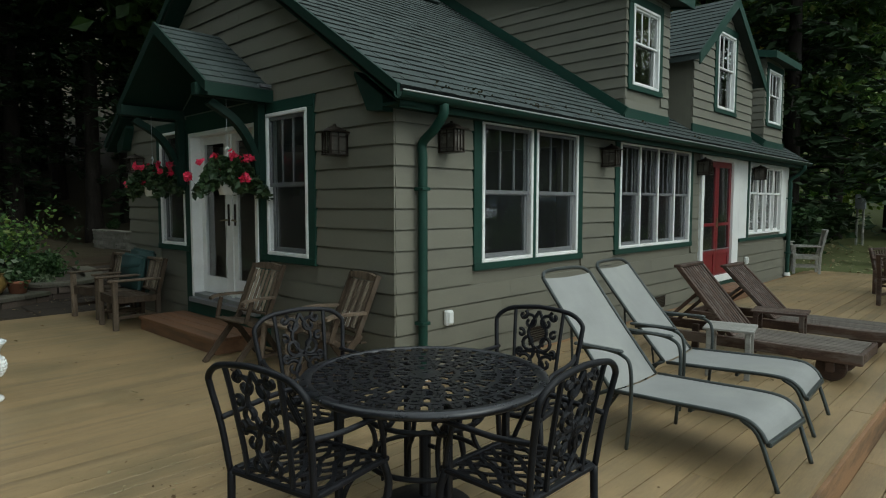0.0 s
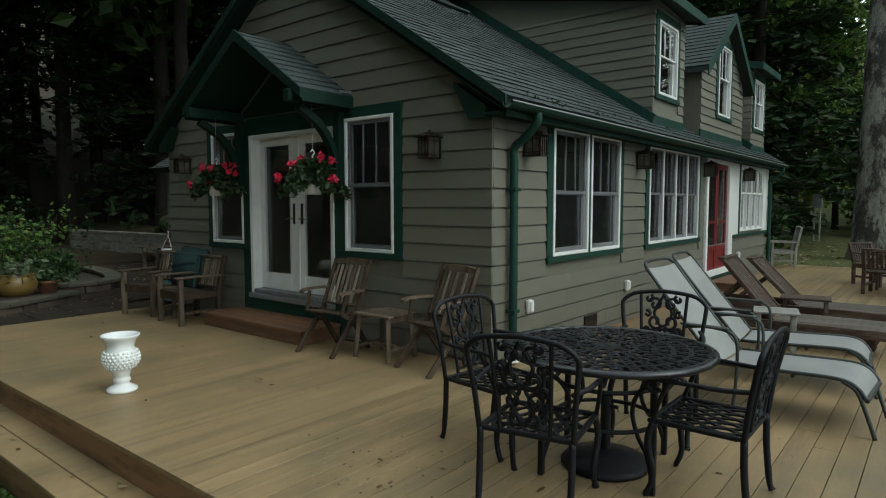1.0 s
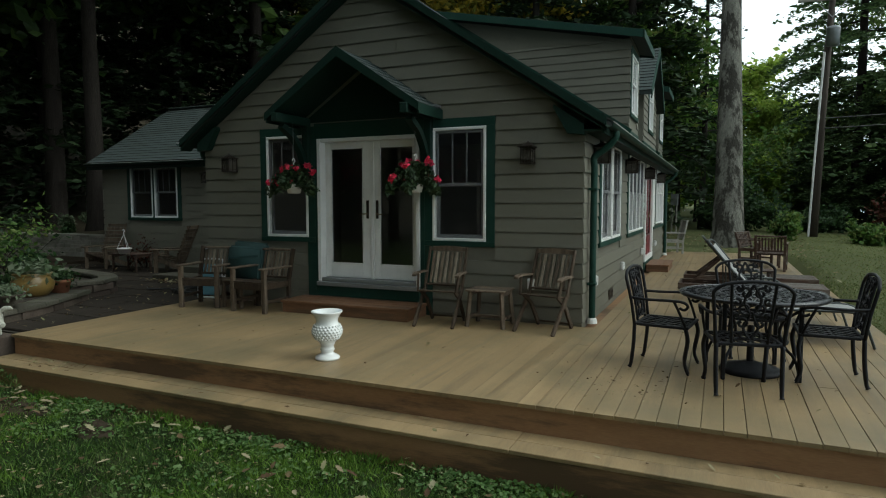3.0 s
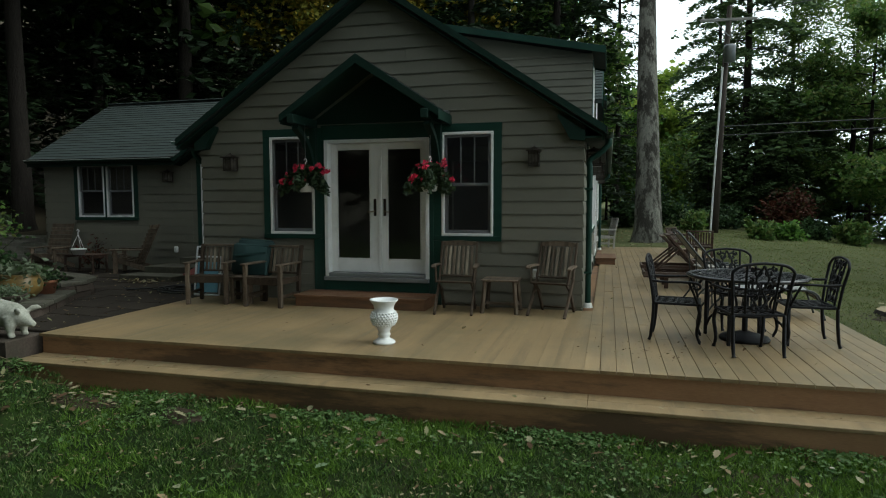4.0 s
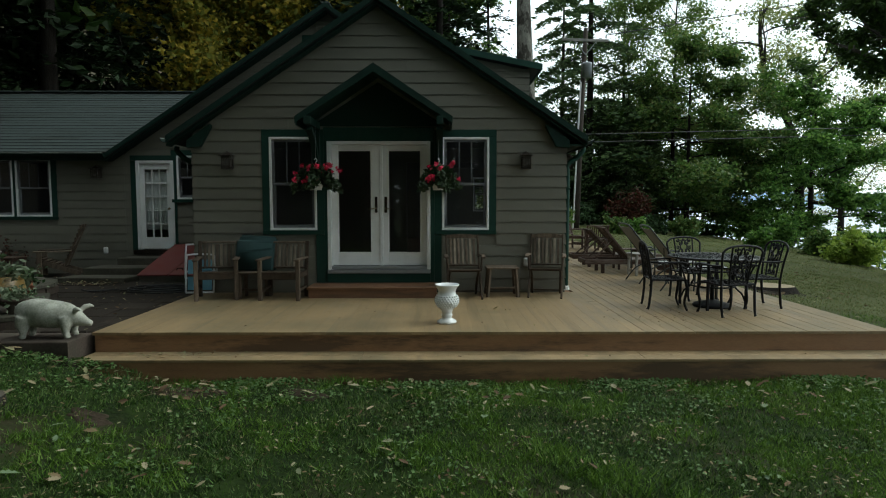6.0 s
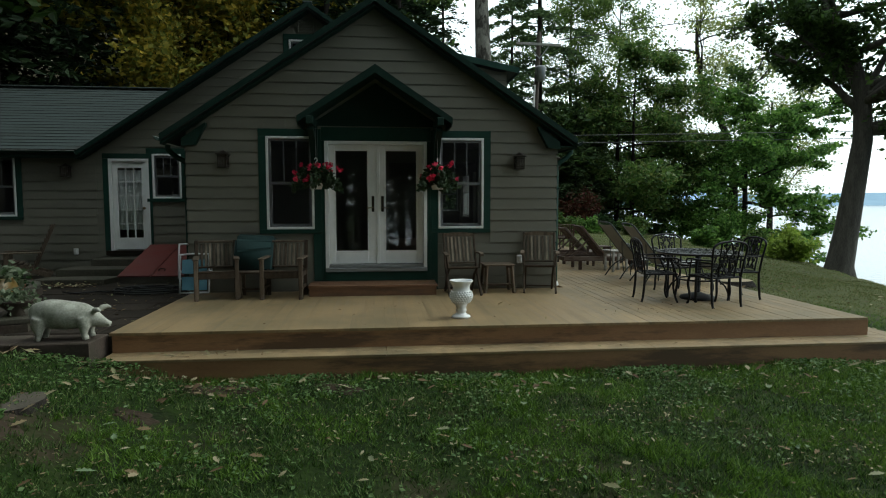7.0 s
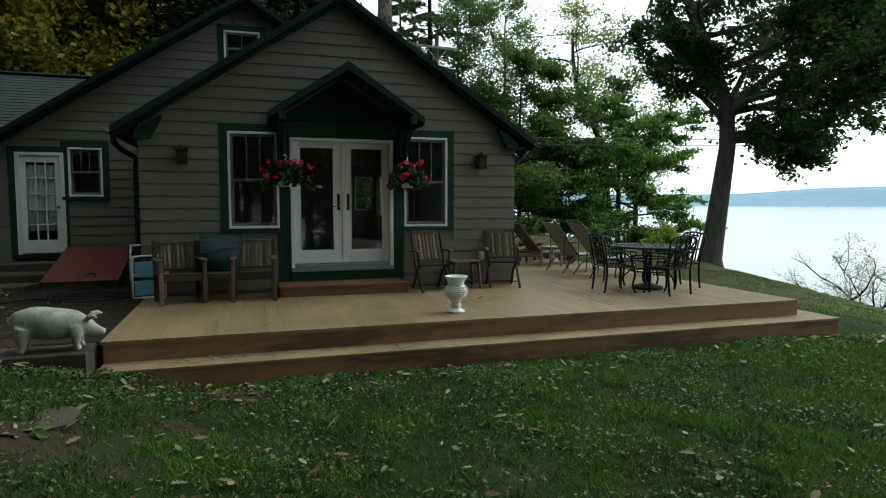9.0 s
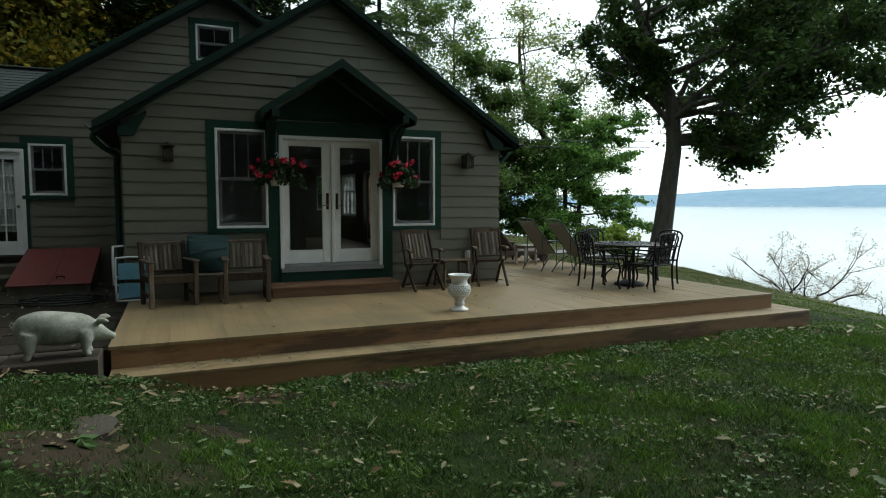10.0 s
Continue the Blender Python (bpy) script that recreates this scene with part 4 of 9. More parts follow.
for i in range(61):
    x = ga + (gb - ga) * i / 60
    y = 0.056 + 0.010 * math.sin(i * 1.25) + 0.004 * math.sin(i * 2.9)
    hem = gc + 0.17 + 0.006 * math.sin(i * 1.1)
    cv += [(x, y, hem), (x, y, gd - 0.05), (x, y + 0.004, gd - 0.05), (x, y + 0.004, hem)]
    if i:
        k = 4 * i
        cf += [(k - 4 + e, k + e, k + (e + 1) % 4, k - 4 + (e + 1) % 4) for e in range(4)]
raw("curtain", cv, cf, CURTAIN, door, "thin white gathered curtain", smooth=True)
part("curtain_rod", tube(bmesh.new(), [(ga, 0.064, gd - 0.045), (gb, 0.064, gd - 0.045)], 0.007, 8), METALGREY, door)
part("door_knob", lathe(bmesh.new(), [(0.0, 0), (0.02, 0.0), (0.012, 0.02), (0.03, 0.045), (0.025, 0.06), (0, 0.065)], 12), BRASS, leaf).matrix_basis = pose(x1 - 0.07, 0, z0 + 0.9, 90)
part("sill_board", boxes((x0 - 0.14, x1 + 0.14, -0.07, 0.0, z0 - 0.10, z0), bevel=0.004), BRONZE, door, "dark wooden sill")
part("casing", boxes((x0 - 0.16, x0 - 0.047, -0.036, 0, z0, z1 + 0.04), bevel=0.003), GREEN, door, "dark green painted casing")
part("casing", boxes((x1 + 0.047, x1 + 0.10, -0.036, 0, z0, z1 + 0.04), bevel=0.003), GREEN, door, "dark green painted casing")
part("head_casing", boxes((x0 - 0.16, x1 + 0.10, -0.04, 0, z1 + 0.044, z1 + 0.15), bevel=0.003), GREEN, door, "dark green painted head board")


# ---- dormers on the lake-side roof ----
FACE = -0.03


def roof_z(x):
    return EAVE_Z + SLOPE * (EAVE_X - x)


def dormer(name, y0, y1, win_hole, label, roof, seed):
    t = thing(name, None, label, "dormer", kind="structure")
    zb = roof_z(FACE) - 0.06
    tops = roof["top"]
    # front wall with its window hole, in the plane x = FACE
    u0, u1, z0, z1 = win_hole
    for ya, yb, za, zc in ((y0, u0, zb, None), (u1, y1, zb, None), (u0, u1, zb, z0), (u0, u1, z1, None)):
        ys = sorted({ya, yb, *[b for b in roof["breaks"] if ya < b < yb]})
        poly = [(ya, za), (yb, za)] + [(y, tops(y) if zc is None else zc) for y in reversed(ys)]
        part("dormer_front", prism(bmesh.new(), poly, FACE - 0.10, FACE, "x"), SIDING, t)
    for y, s in ((y0, 1), (y1, -1)):
        xb = roof["back"](y)
        poly = [(FACE - 0.10, roof_z(FACE - 0.10) - 0.06), (FACE - 0.10, tops(y)), (xb, roof["cheek_top"](y, xb))]
        part("dormer_cheek", prism(bmesh.new(), poly, min(y, y + s * 0.1), max(y, y + s * 0.1), "y"), SIDING, t)
    SIDING_JOBS.append((t, "x", FACE, 1, (y0, y1 + 0.024), roof_z(FACE) + 0.12, 5.2, grown([win_hole]), roof["limits"], 0, seed, None, 0.1445))
    part("base_band", boxes((FACE, FACE + 0.03, y0 - 0.02, y1 + 0.02, roof_z(FACE) - 0.02, roof_z(FACE) + 0.125), bevel=0.003), GREEN, t, "dark green band above the roof")
    wt = SIDEWAYS.copy()
    wt.translation = (FACE, 0, 0)
    window(roof["window"], wt, win_hole, roof["window_label"], 1, 3, 0.55, 0.06, True, WHITE, screen=False)
    return t


def shed_dormer(name, y0, y1, win_hole, label, window_name, seed, z_front=4.52, fall=0.2, over=0.22):
    def top_at(x):
        return z_front - 0.13 + fall * (0.22 - x)
    x_back = (EAVE_Z + SLOPE * EAVE_X - (z_front - 0.13 + fall * 0.22)) / (SLOPE - fall)
    roof = dict(top=lambda y: top_at(FACE), breaks=(), back=lambda y: x_back, cheek_top=lambda y, x: roof_z(x), limits=lambda z: (y0, y1) if z < top_at(FACE) else (y0, y0),
                window=window_name, window_label="white double-hung dormer window in dark green casing")
    t = dormer(name, y0, y1, win_hole, label, roof, seed)
    a, b = y0 - over, y1 + over
    bm = bmesh.new()
    xr = x_back - 0.25
    prism(bm, [(0.22, z_front - 0.10), (0.22, z_front), (xr, z_front + fall * (0.22 - xr)), (xr, z_front - 0.10 + fall * (0.22 - xr))], a, b, "y")
    part("dormer_roof", bm, SHINGLE_MANY, t, "low-pitched dark shingle roof")
    for y, s in ((a, -1), (b, 1)):
        bm = bmesh.new()
        prism(bm, [(0.23, z_front - 0.14), (0.23, z_front - 0.012), (xr, z_front - 0.012 + fall * (0.22 - xr)), (xr, z_front - 0.14 + fall * (0.22 - xr))], min(y, y + s * 0.02), max(y, y + s * 0.02), "y")
        part("rake_board", bm, GREEN, t, "dark green edge board")
    part("fascia", boxes((0.222, 0.245, a - 0.02, b + 0.02, z_front - 0.14, z_front - 0.005)), GREEN, t, "dark green edge board")
    # lapped boards on the cheek that faces the front, stepped along the roof
    SIDING_JOBS.append((t, "y", y0, -1, (x_back, FACE + 0.024), roof_z(FACE) + 0.12, z_front - 0.08, [], lambda z: (max(x_back, min(FACE, (EAVE_Z + SLOPE * EAVE_X - z + 0.10) / SLOPE)), FACE + 0.024), 0, seed + 50, None, 0.1445))
    p, q = Vector((FACE + 0.03, y0 - 0.024, roof_z(FACE + 0.03) + 0.07)), Vector((x_back, y0 - 0.024, roof_z(x_back) + 0.07))
    part("flashing_board", bars((p, q, 0.046, 0.16)), GREEN, t, "dark green board along the roof")
    return t


shed_dormer("dormer_1", 4.08, 5.40, (4.25, 5.03, 3.148, 4.205), "shed dormer with olive brown clapboards and a white window", "window_9", 31)
shed_dormer("dormer_3", 9.80, 11.05, (10.0, 10.80, 3.19, 4.24), "small shed dormer with olive brown clapboards at the far end", "window_11", 33, 4.50)

ya, yb, yc, za, zp = 6.30, 9.05, 7.675, 4.02, 5.05
pitch = (zp - za) / (yc - ya)
gtop = lambda y: zp - 0.10 - pitch * abs(y - yc)
groof = dict(top=gtop, breaks=(yc,), back=lambda y: (EAVE_Z + SLOPE * EAVE_X - gtop(y)) / SLOPE, cheek_top=lambda y, x: roof_z(x),
             limits=lambda z: (max(ya, yc - (zp - 0.12 - z) / pitch), min(yb, yc + (zp - 0.12 - z) / pitch)) if z < zp - 0.2 else (yc, yc),
             window="window_10", window_label="tall white double-hung window in dark green casing under a small gable")
t = dormer("dormer_2", ya, yb, (7.27, 8.06, 3.175, 4.46), "gabled dormer with olive brown clapboards and a tall window", groof, 32)
for s in (-1, 1):
    ye = yc + s * (yc - ya + 0.22)
    ze = zp - pitch * abs(ye - yc)
    xb_e, xb_p = (EAVE_Z + SLOPE * EAVE_X - ze) / SLOPE - 0.1, (EAVE_Z + SLOPE * EAVE_X - zp) / SLOPE - 0.1
    bm = bmesh.new()
    tv = [bm.verts.new(p) for p in ((0.15, ye, ze), (0.15, yc, zp), (xb_p, yc, zp), (xb_e, ye, ze))]
    bv = [bm.verts.new(v.co - Vector((0, 0, 0.09))) for v in tv]
    bm.faces.new(tv)
    bm.faces.new(bv[::-1])
    for i in range(4):
        bm.faces.new((tv[i], bv[i], bv[(i + 1) % 4], tv[(i + 1) % 4]))
    sl = part("dormer_roof", bm, SHINGLE_MANY, t, "dark shingle roof")
    eave_u = Vector((0, -s, pitch)).normalized()
    shingles((t, Vector((0.15, ye, ze)), Vector((-1, 0, 0)), eave_u, Vector((0, s * pitch, 1)).normalized(), 0.15 - xb_e, math.hypot(yc - ya + 0.22, zp - ze),
              None, lambda v, e=0.15 - xb_e, p=0.15 - xb_p, L=math.hypot(yc - ya + 0.22, zp - ze): e + (p - e) * v / L), 60 + s)
    part("rake_board", prism(bmesh.new(), [(ye, ze + 0.01), (yc, zp + 0.01), (yc, zp - 0.17), (ye, ze - 0.17)], 0.15, 0.172, "x"), GREEN, t, "dark green bargeboard")

# ---- the deck ----
DECK_W, DECK_E, DECK_S, DECK_N = -5.95, 3.19, -3.10, 13.1
deck = tagged(new("deck"), "broad tan-stained wooden deck round the house", "deck", kind="structure")
part("deck_joists", boxes((DECK_W + 0.03, DECK_E - 0.03, DECK_S + 0.03, -0.01, -0.46, -0.034), (0.02, DECK_E - 0.03, -0.01, DECK_N - 0.03, -0.46, -0.034)), FASCIA, deck)
part("fascia_board", boxes((DECK_W, DECK_E, DECK_S + 0.001, DECK_S + 0.03, -0.235, -0.032), bevel=0.003), FASCIA, deck, "red-brown stained fascia board")
part("fascia_board", boxes((DECK_E - 0.03, DECK_E - 0.001, DECK_S + 0.031, DECK_N, -0.235, -0.032), bevel=0.003), FASCIA, deck, "red-brown stained fascia board")
part("fascia_board", boxes((DECK_W, DECK_W + 0.03, DECK_S + 0.031, 0.0, -0.235, -0.032), bevel=0.003), FASCIA, deck, "red-brown stained fascia board")
part("fascia_board", boxes((0.03, DECK_E - 0.031, DECK_N - 0.03, DECK_N, -0.235, -0.032), bevel=0.003), FASCIA, deck, "red-brown stained fascia board")
STEP_D = 0.37
deck_step = tagged(new("deck_step"), "low tan wooden step along the deck edge", "step", kind="structure")
part("step_core", boxes((DECK_W + 0.02, DECK_E + STEP_D - 0.03, DECK_S - STEP_D + 0.03, DECK_S, -0.60, -0.262), (DECK_E, DECK_E + STEP_D - 0.03, DECK_S, 7.0, -0.60, -0.262)), FASCIA, deck_step)
part("fascia_board", boxes((DECK_W + 0.01, DECK_E + STEP_D - 0.002, DECK_S - STEP_D + 0.002, DECK_S - STEP_D + 0.03, -0.56, -0.258), bevel=0.003), FASCIA, deck_step, "red-brown stained fascia board")
part("fascia_board", boxes((DECK_E + STEP_D - 0.03, DECK_E + STEP_D - 0.002, DECK_S - STEP_D + 0.031, 7.0, -0.60, -0.258), bevel=0.003), FASCIA, deck_step, "red-brown stained fascia board")
for k, (a, b) in enumerate(((0.0, 0.182), (0.188, STEP_D + 0.01))):
    for xa, xb in ((DECK_W, -2.9), (-2.896, 0.2), (0.204, DECK_E + STEP_D + 0.01 if k else DECK_E + STEP_D - 0.19)):
        part("tread", boxes((xa, xb, DECK_S - b, DECK_S - a, -0.256, -0.225), bevel=0.004), PLANK, deck_step)
    for y0_, y1_ in ((DECK_S + (0.002 if k == 0 else -0.185), 1.5), (1.504, 4.3), (4.304, 7.0)):
        part("tread", boxes((DECK_E + a, DECK_E + b, y0_, y1_, -0.256, -0.225), bevel=0.004), PLANK, deck_step)
# doorstep
ds = thing("doorstep", None, "low stained wooden box step before the glazed doors", "step")
part("riser", boxes((-4.05, -2.08, -0.62, -0.06, 0.0, 0.135), bevel=0.004), STEPWOOD, ds)
for i in range(4):
    part("tread", boxes((-4.07, -2.06, -0.64 + i * 0.146, -0.64 + i * 0.146 + 0.142, 0.135, 0.168), bevel=0.004), STEPWOOD, ds)

# ---- trees ----
LEAF_GREEN = island_material("green_leaves", [(0.035, 0.085, 0.015), (0.075, 0.165, 0.030), (0.125, 0.245, 0.045), (0.19, 0.31, 0.065)], 0.55, 0.5)
LEAF_PALE = island_material("pale_yellow_green_leaves", [(0.14, 0.17, 0.05), (0.23, 0.27, 0.08), (0.34, 0.37, 0.13)], 0.6, 0.45)
LEAF_OAK = island_material("dark_oak_leaves", [(0.022, 0.048, 0.011), (0.045, 0.090, 0.018), (0.085, 0.145, 0.030)], 0.5, 0.45)
LEAF_GOLD = island_material("autumn_gold_leaves", [(0.13, 0.17, 0.03), (0.30, 0.28, 0.045), (0.55, 0.40, 0.05)], 0.6, 0.45)
# hemlock needles again, brightened for the sky light behind them
LITNEEDLES = island_material("lit_green_needles", [(0.035, 0.066, 0.026), (0.072, 0.118, 0.042), (0.12, 0.175, 0.065)], 0.7, 0.35)
NEEDLES = island_material("dark_hemlock_needles", [(0.010, 0.022, 0.008), (0.018, 0.038, 0.012), (0.030, 0.055, 0.018)], 0.7, 0.15)


def leaf_cloud(centres, size, rng, flat=0.0, long=1.6, jitter=0.35):
    """Folded leaf blades at the given places: two triangles each, turned at random."""
    n = len(centres)
    a = rng.normal(size=(n, 3))
    a[:, 2] *= 1 - flat
    a /= np.linalg.norm(a, axis=1, keepdims=True) + 1e-9
    b = rng.normal(size=(n, 3))
    b[:, 2] *= 1 - flat
    b -= a * (a * b).sum(1, keepdims=True)
    b /= np.linalg.norm(b, axis=1, keepdims=True) + 1e-9
    c = np.cross(a, b)
    s = size * rng.uniform(1 - jitter, 1 + jitter, (n, 1))
    p = np.asarray(centres)
    v = np.stack([p - a * s * long / 2, p + b * s * 0.5 + c * s * 0.12, p + a * s * long / 2, p - b * s * 0.5 + c * s * 0.12], 1)
    i = np.arange(n)[:, None] * 4
    return v.reshape(-1, 3), i + np.array([[0, 1, 2, 3]])


def crooked(start, way, length, rng, bend=0.25, steps=5, lift=0.0):
    p, d = np.array(start, float), np.array(way, float)
    d /= np.linalg.norm(d)
    pts = [p.copy()]
    for _ in range(steps):
        d = d + rng.normal(size=3) * bend * 0.5 + np.array([0, 0, lift])
        d /= np.linalg.norm(d)
        p = p + d * length / steps
        pts.append(p.copy())
    return pts


def broad_tree(name, seed, height, trunk_r, bare, spread, leaf, leaf_size, leaves, bark, crown_flat=0.75, lean=(0, 0), clump=0.55, limbs=11, gaps=0.0, drop=0.0, path=None, extra=(), shape=None, plate=0.6, level=None):
    """A tapered trunk with limbs, boughs and twigs, and leaves in clumps round the twigs. Returns the tree's Empty."""
    rng = np.random.default_rng(seed)
    tree = thing(name)
    bm = bmesh.new()
    top = height * 0.8
    trunk = [np.array([lean[0] * (k / 8) ** 1.3 + rng.normal() * 0.05 * k / 8 * trunk_r * 4, lean[1] * (k / 8) ** 1.3 + rng.normal() * 0.05 * k / 8 * trunk_r * 4, top * k / 8]) for k in range(9)]
    if path:
        hs, dx, dy = [q[2] for q in path], [q[0] for q in path], [q[1] for q in path]
        trunk = [np.array([np.interp(top * k / 8, hs, dx), np.interp(top * k / 8, hs, dy), top * k / 8]) for k in range(9)]
    tr = [trunk_r * (1.0 - 0.75 * k / 8) for k in range(9)]
    flare = [np.array([0, 0, -0.8]), np.array([0, 0, 0.0]), np.array([trunk[1][0] * 0.1, trunk[1][1] * 0.1, 0.35 * trunk_r * 3])]
    tube(bm, flare + trunk[1:], [trunk_r * 1.6, trunk_r * 1.32, trunk_r * 1.05] + tr[1:], 12)
    part("trunk", bm, bark, tree, smooth=True)
    bm = bmesh.new()
    tips = []
    for i in range(limbs + len(extra)):
        f = bare / top + (1 - bare / top) * (i + rng.uniform(0, 0.8)) / limbs
        f = min(f, 0.99)
        k = f * 8
        i0 = int(k)
        base = trunk[i0] + (trunk[min(i0 + 1, 8)] - trunk[i0]) * (k - i0)
        ang = i * 2.4 + rng.uniform(-0.5, 0.5)
        rise = 0.25 + 0.9 * (f - bare / top) if level is None else level + 0.5 * max(0.0, f - 0.7)
        L = spread * (1.05 - 0.55 * max(0, f - 0.45)) * rng.uniform(0.75, 1.1)
        if i >= limbs:
            zf, ang, rise, L = extra[i - limbs]
            f = zf / top
            k = f * 8
            i0 = int(k)
            base = trunk[i0] + (trunk[min(i0 + 1, 8)] - trunk[i0]) * (k - i0)
        limb = crooked(base, (math.cos(ang), math.sin(ang), rise), L, rng, 0.32, 6, -drop)
        r0 = tr[i0] * 0.5
        if shape is not None:
            inside = [q for q in range(7) if q < 3 or shape(limb[q][None], False)[0]]
            limb = limb[:next((q for q in range(7) if q not in inside), 7)]
            if len(limb) < 5:
                continue
        tube(bm, limb, [r0 * (1 - 0.85 * q / (len(limb) - 1)) for q in range(len(limb))], 7, False)
        for j in range(7):
            q = rng.integers(2, len(limb))
            w_ = limb[q] - limb[q - 1]
            side = rng.normal(size=3) * np.array([1, 1, crown_flat * 0.8])
            bough = crooked(limb[q], w_ / np.linalg.norm(w_) * 0.8 + side * 0.6, L * rng.uniform(0.25, 0.5), rng, 0.35, 4, -drop)
            if shape is not None and not shape(bough[-1][None], False)[0]:
                continue
            tube(bm, bough, [r0 * 0.32 * (1 - 0.7 * q2 / 4) for q2 in range(5)], 5, False)
            for m_ in range(3):
                q3 = rng.integers(1, 5)
                twig = crooked(bough[q3], rng.normal(size=3) * np.array([1, 1, crown_flat]), L * rng.uniform(0.1, 0.22), rng, 0.3, 3, -drop)
                tube(bm, twig, [r0 * 0.1, r0 * 0.08, r0 * 0.06, r0 * 0.03], 4, False)
                if rng.uniform() > gaps:
                    tips += [twig[1], twig[2], twig[3]]
            if rng.uniform() > gaps:
                tips += [bough[2], bough[3], bough[4]]
    part("branchwork", bm, bark, tree, smooth=True, kind="stuff")
    tips = np.array(tips)
    pick = tips[rng.integers(0, len(tips), leaves)]
    pos = pick + rng.normal(size=(leaves, 3)) * clump * np.array([1, 1, plate]) * rng.uniform(0.3, 1.0, (leaves, 1))
    if shape is not None:
        pos = pos[shape(pos)]
    v, f = leaf_cloud(pos, leaf_size, rng, 0.3)
    raw("crown", v, f, leaf, tree, kind="stuff")
    return tree


def conifer(name, seed, height, trunk_r, bare, reach, sprays=46, dense=1.0, spray=0.17, needles=None, ragged=0.2):
    """A hemlock: a straight trunk with tiers of drooping boughs that carry flat sprays."""
    rng = np.random.default_rng(seed)
    tree = thing(name)
    bm = bmesh.new()
    tube(bm, [(0, 0, -1), (0, 0, 0), (0, 0, 0.8), (0.05, 0.03, height * 0.4), (0.0, 0.08, height * 0.75), (0, 0, height)], [trunk_r * 1.4, trunk_r * 1.25, trunk_r, trunk_r * 0.75, trunk_r * 0.4, 0.02], 9)
    part("trunk", bm, DARKBARK, tree, smooth=True)
    bm = bmesh.new()
    at = []
    z, k = bare, 0
    while z < height - 0.3:
        f = (z - bare) / (height - bare)
        L = reach * (1 - f) ** 0.75 * rng.uniform(0.9 - ragged, 1.1) + 0.3
        ang = k * 2.4 + rng.uniform(-2, 2) * ragged
        out = np.array([math.cos(ang), math.sin(ang), 0])
        pts = [np.array([0, 0, z]) + out * L * s + np.array([0, 0, 0.25 * L * s - 0.5 * L * s * s]) for s in (0, 0.25, 0.5, 0.75, 1.0)]
        tube(bm, pts, [0.05, 0.04, 0.03, 0.02, 0.008], 4, False)
        n = int(sprays * (0.35 + L / reach) * dense)
        s = rng.uniform(0.12, 1.0, n)
        side = np.array([-out[1], out[0], 0])
        wob = rng.normal(size=n) * 0.22 * L * (0.35 + s * 0.6)
        p = np.array([0, 0, z]) + out * (L * s)[:, None] + side * wob[:, None]
        p[:, 2] += 0.25 * L * s - 0.5 * L * s * s - np.abs(wob) * 0.3 + rng.normal(size=n) * 0.08
        at.append(p)
        z += rng.uniform(0.16, 0.34 + 0.5 * max(0.0, ragged - 0.2)) * height / 16
        k += 1
    part("branchwork", bm, DARKBARK, tree, kind="stuff")
    pos = np.concatenate(at)
    v, f_ = leaf_cloud(pos, spray, rng, 0.75, 2.2)
    raw("crown", v, f_, needles or NEEDLES, tree, kind="stuff")
    return tree


def plant(tree, x, y, label, category="tree", turn=0.0, size=1.0, group="", z=None):
    tree.matrix_basis = pose(x, y, float(ground_height(x, y)) if z is None else z, 0, 0, turn) @ Matrix.Diagonal((size, size, size, 1))
    return tagged(tree, label, category, group)


def again(tree, x, y, turn, size, z=None):
    c = copy_thing(tree, Matrix.Identity(4))
    c.matrix_basis = pose(x, y, float(ground_height(x, y)) if z is None else z, 0, 0, turn) @ Matrix.Diagonal((size, size, size, 1))
    return c


def oak_crown(p, holes=True):
    """The oak's crown hangs low towards the water and stops short over the deck."""
    side = 0.95 * p[:, 0] - 0.3 * p[:, 1]
    wave = np.sin(2.1 * p[:, 2] + 1.3 * p[:, 1])
    low = np.interp(side, [-4, -2.5, -1, 0.5, 1.5, 3.2, 4.2, 5.5, 7, 9], [9.5, 7.4, 6.2, 5.4, 3.6, 3.5, 4.5, 5.8, 6.8, 7.6])
    airy = np.sin(2.3 * p[:, 0] + 1.1 * p[:, 2]) * np.sin(2.0 * p[:, 1] - 0.9 * p[:, 2] + 1.0) + 0.5 * np.sin(4.1 * p[:, 2] + 2.7 * p[:, 0]) < 0.09 * np.minimum(side, 3.0)
    return (airy | (not holes)) & (p[:, 0] > -3.0 + 0.5 * wave) & (side > np.interp(p[:, 2], [5, 6.5, 7.5, 10, 14], [0.4, -1.5, -3.0, -3.8, -4.2]) + 0.6 * wave) & (p[:, 2] > low + 0.45 * np.sin(1.9 * side + 0.7 * p[:, 1]) + 0.3 * np.sin(5.3 * side - 2.9 * p[:, 1]))


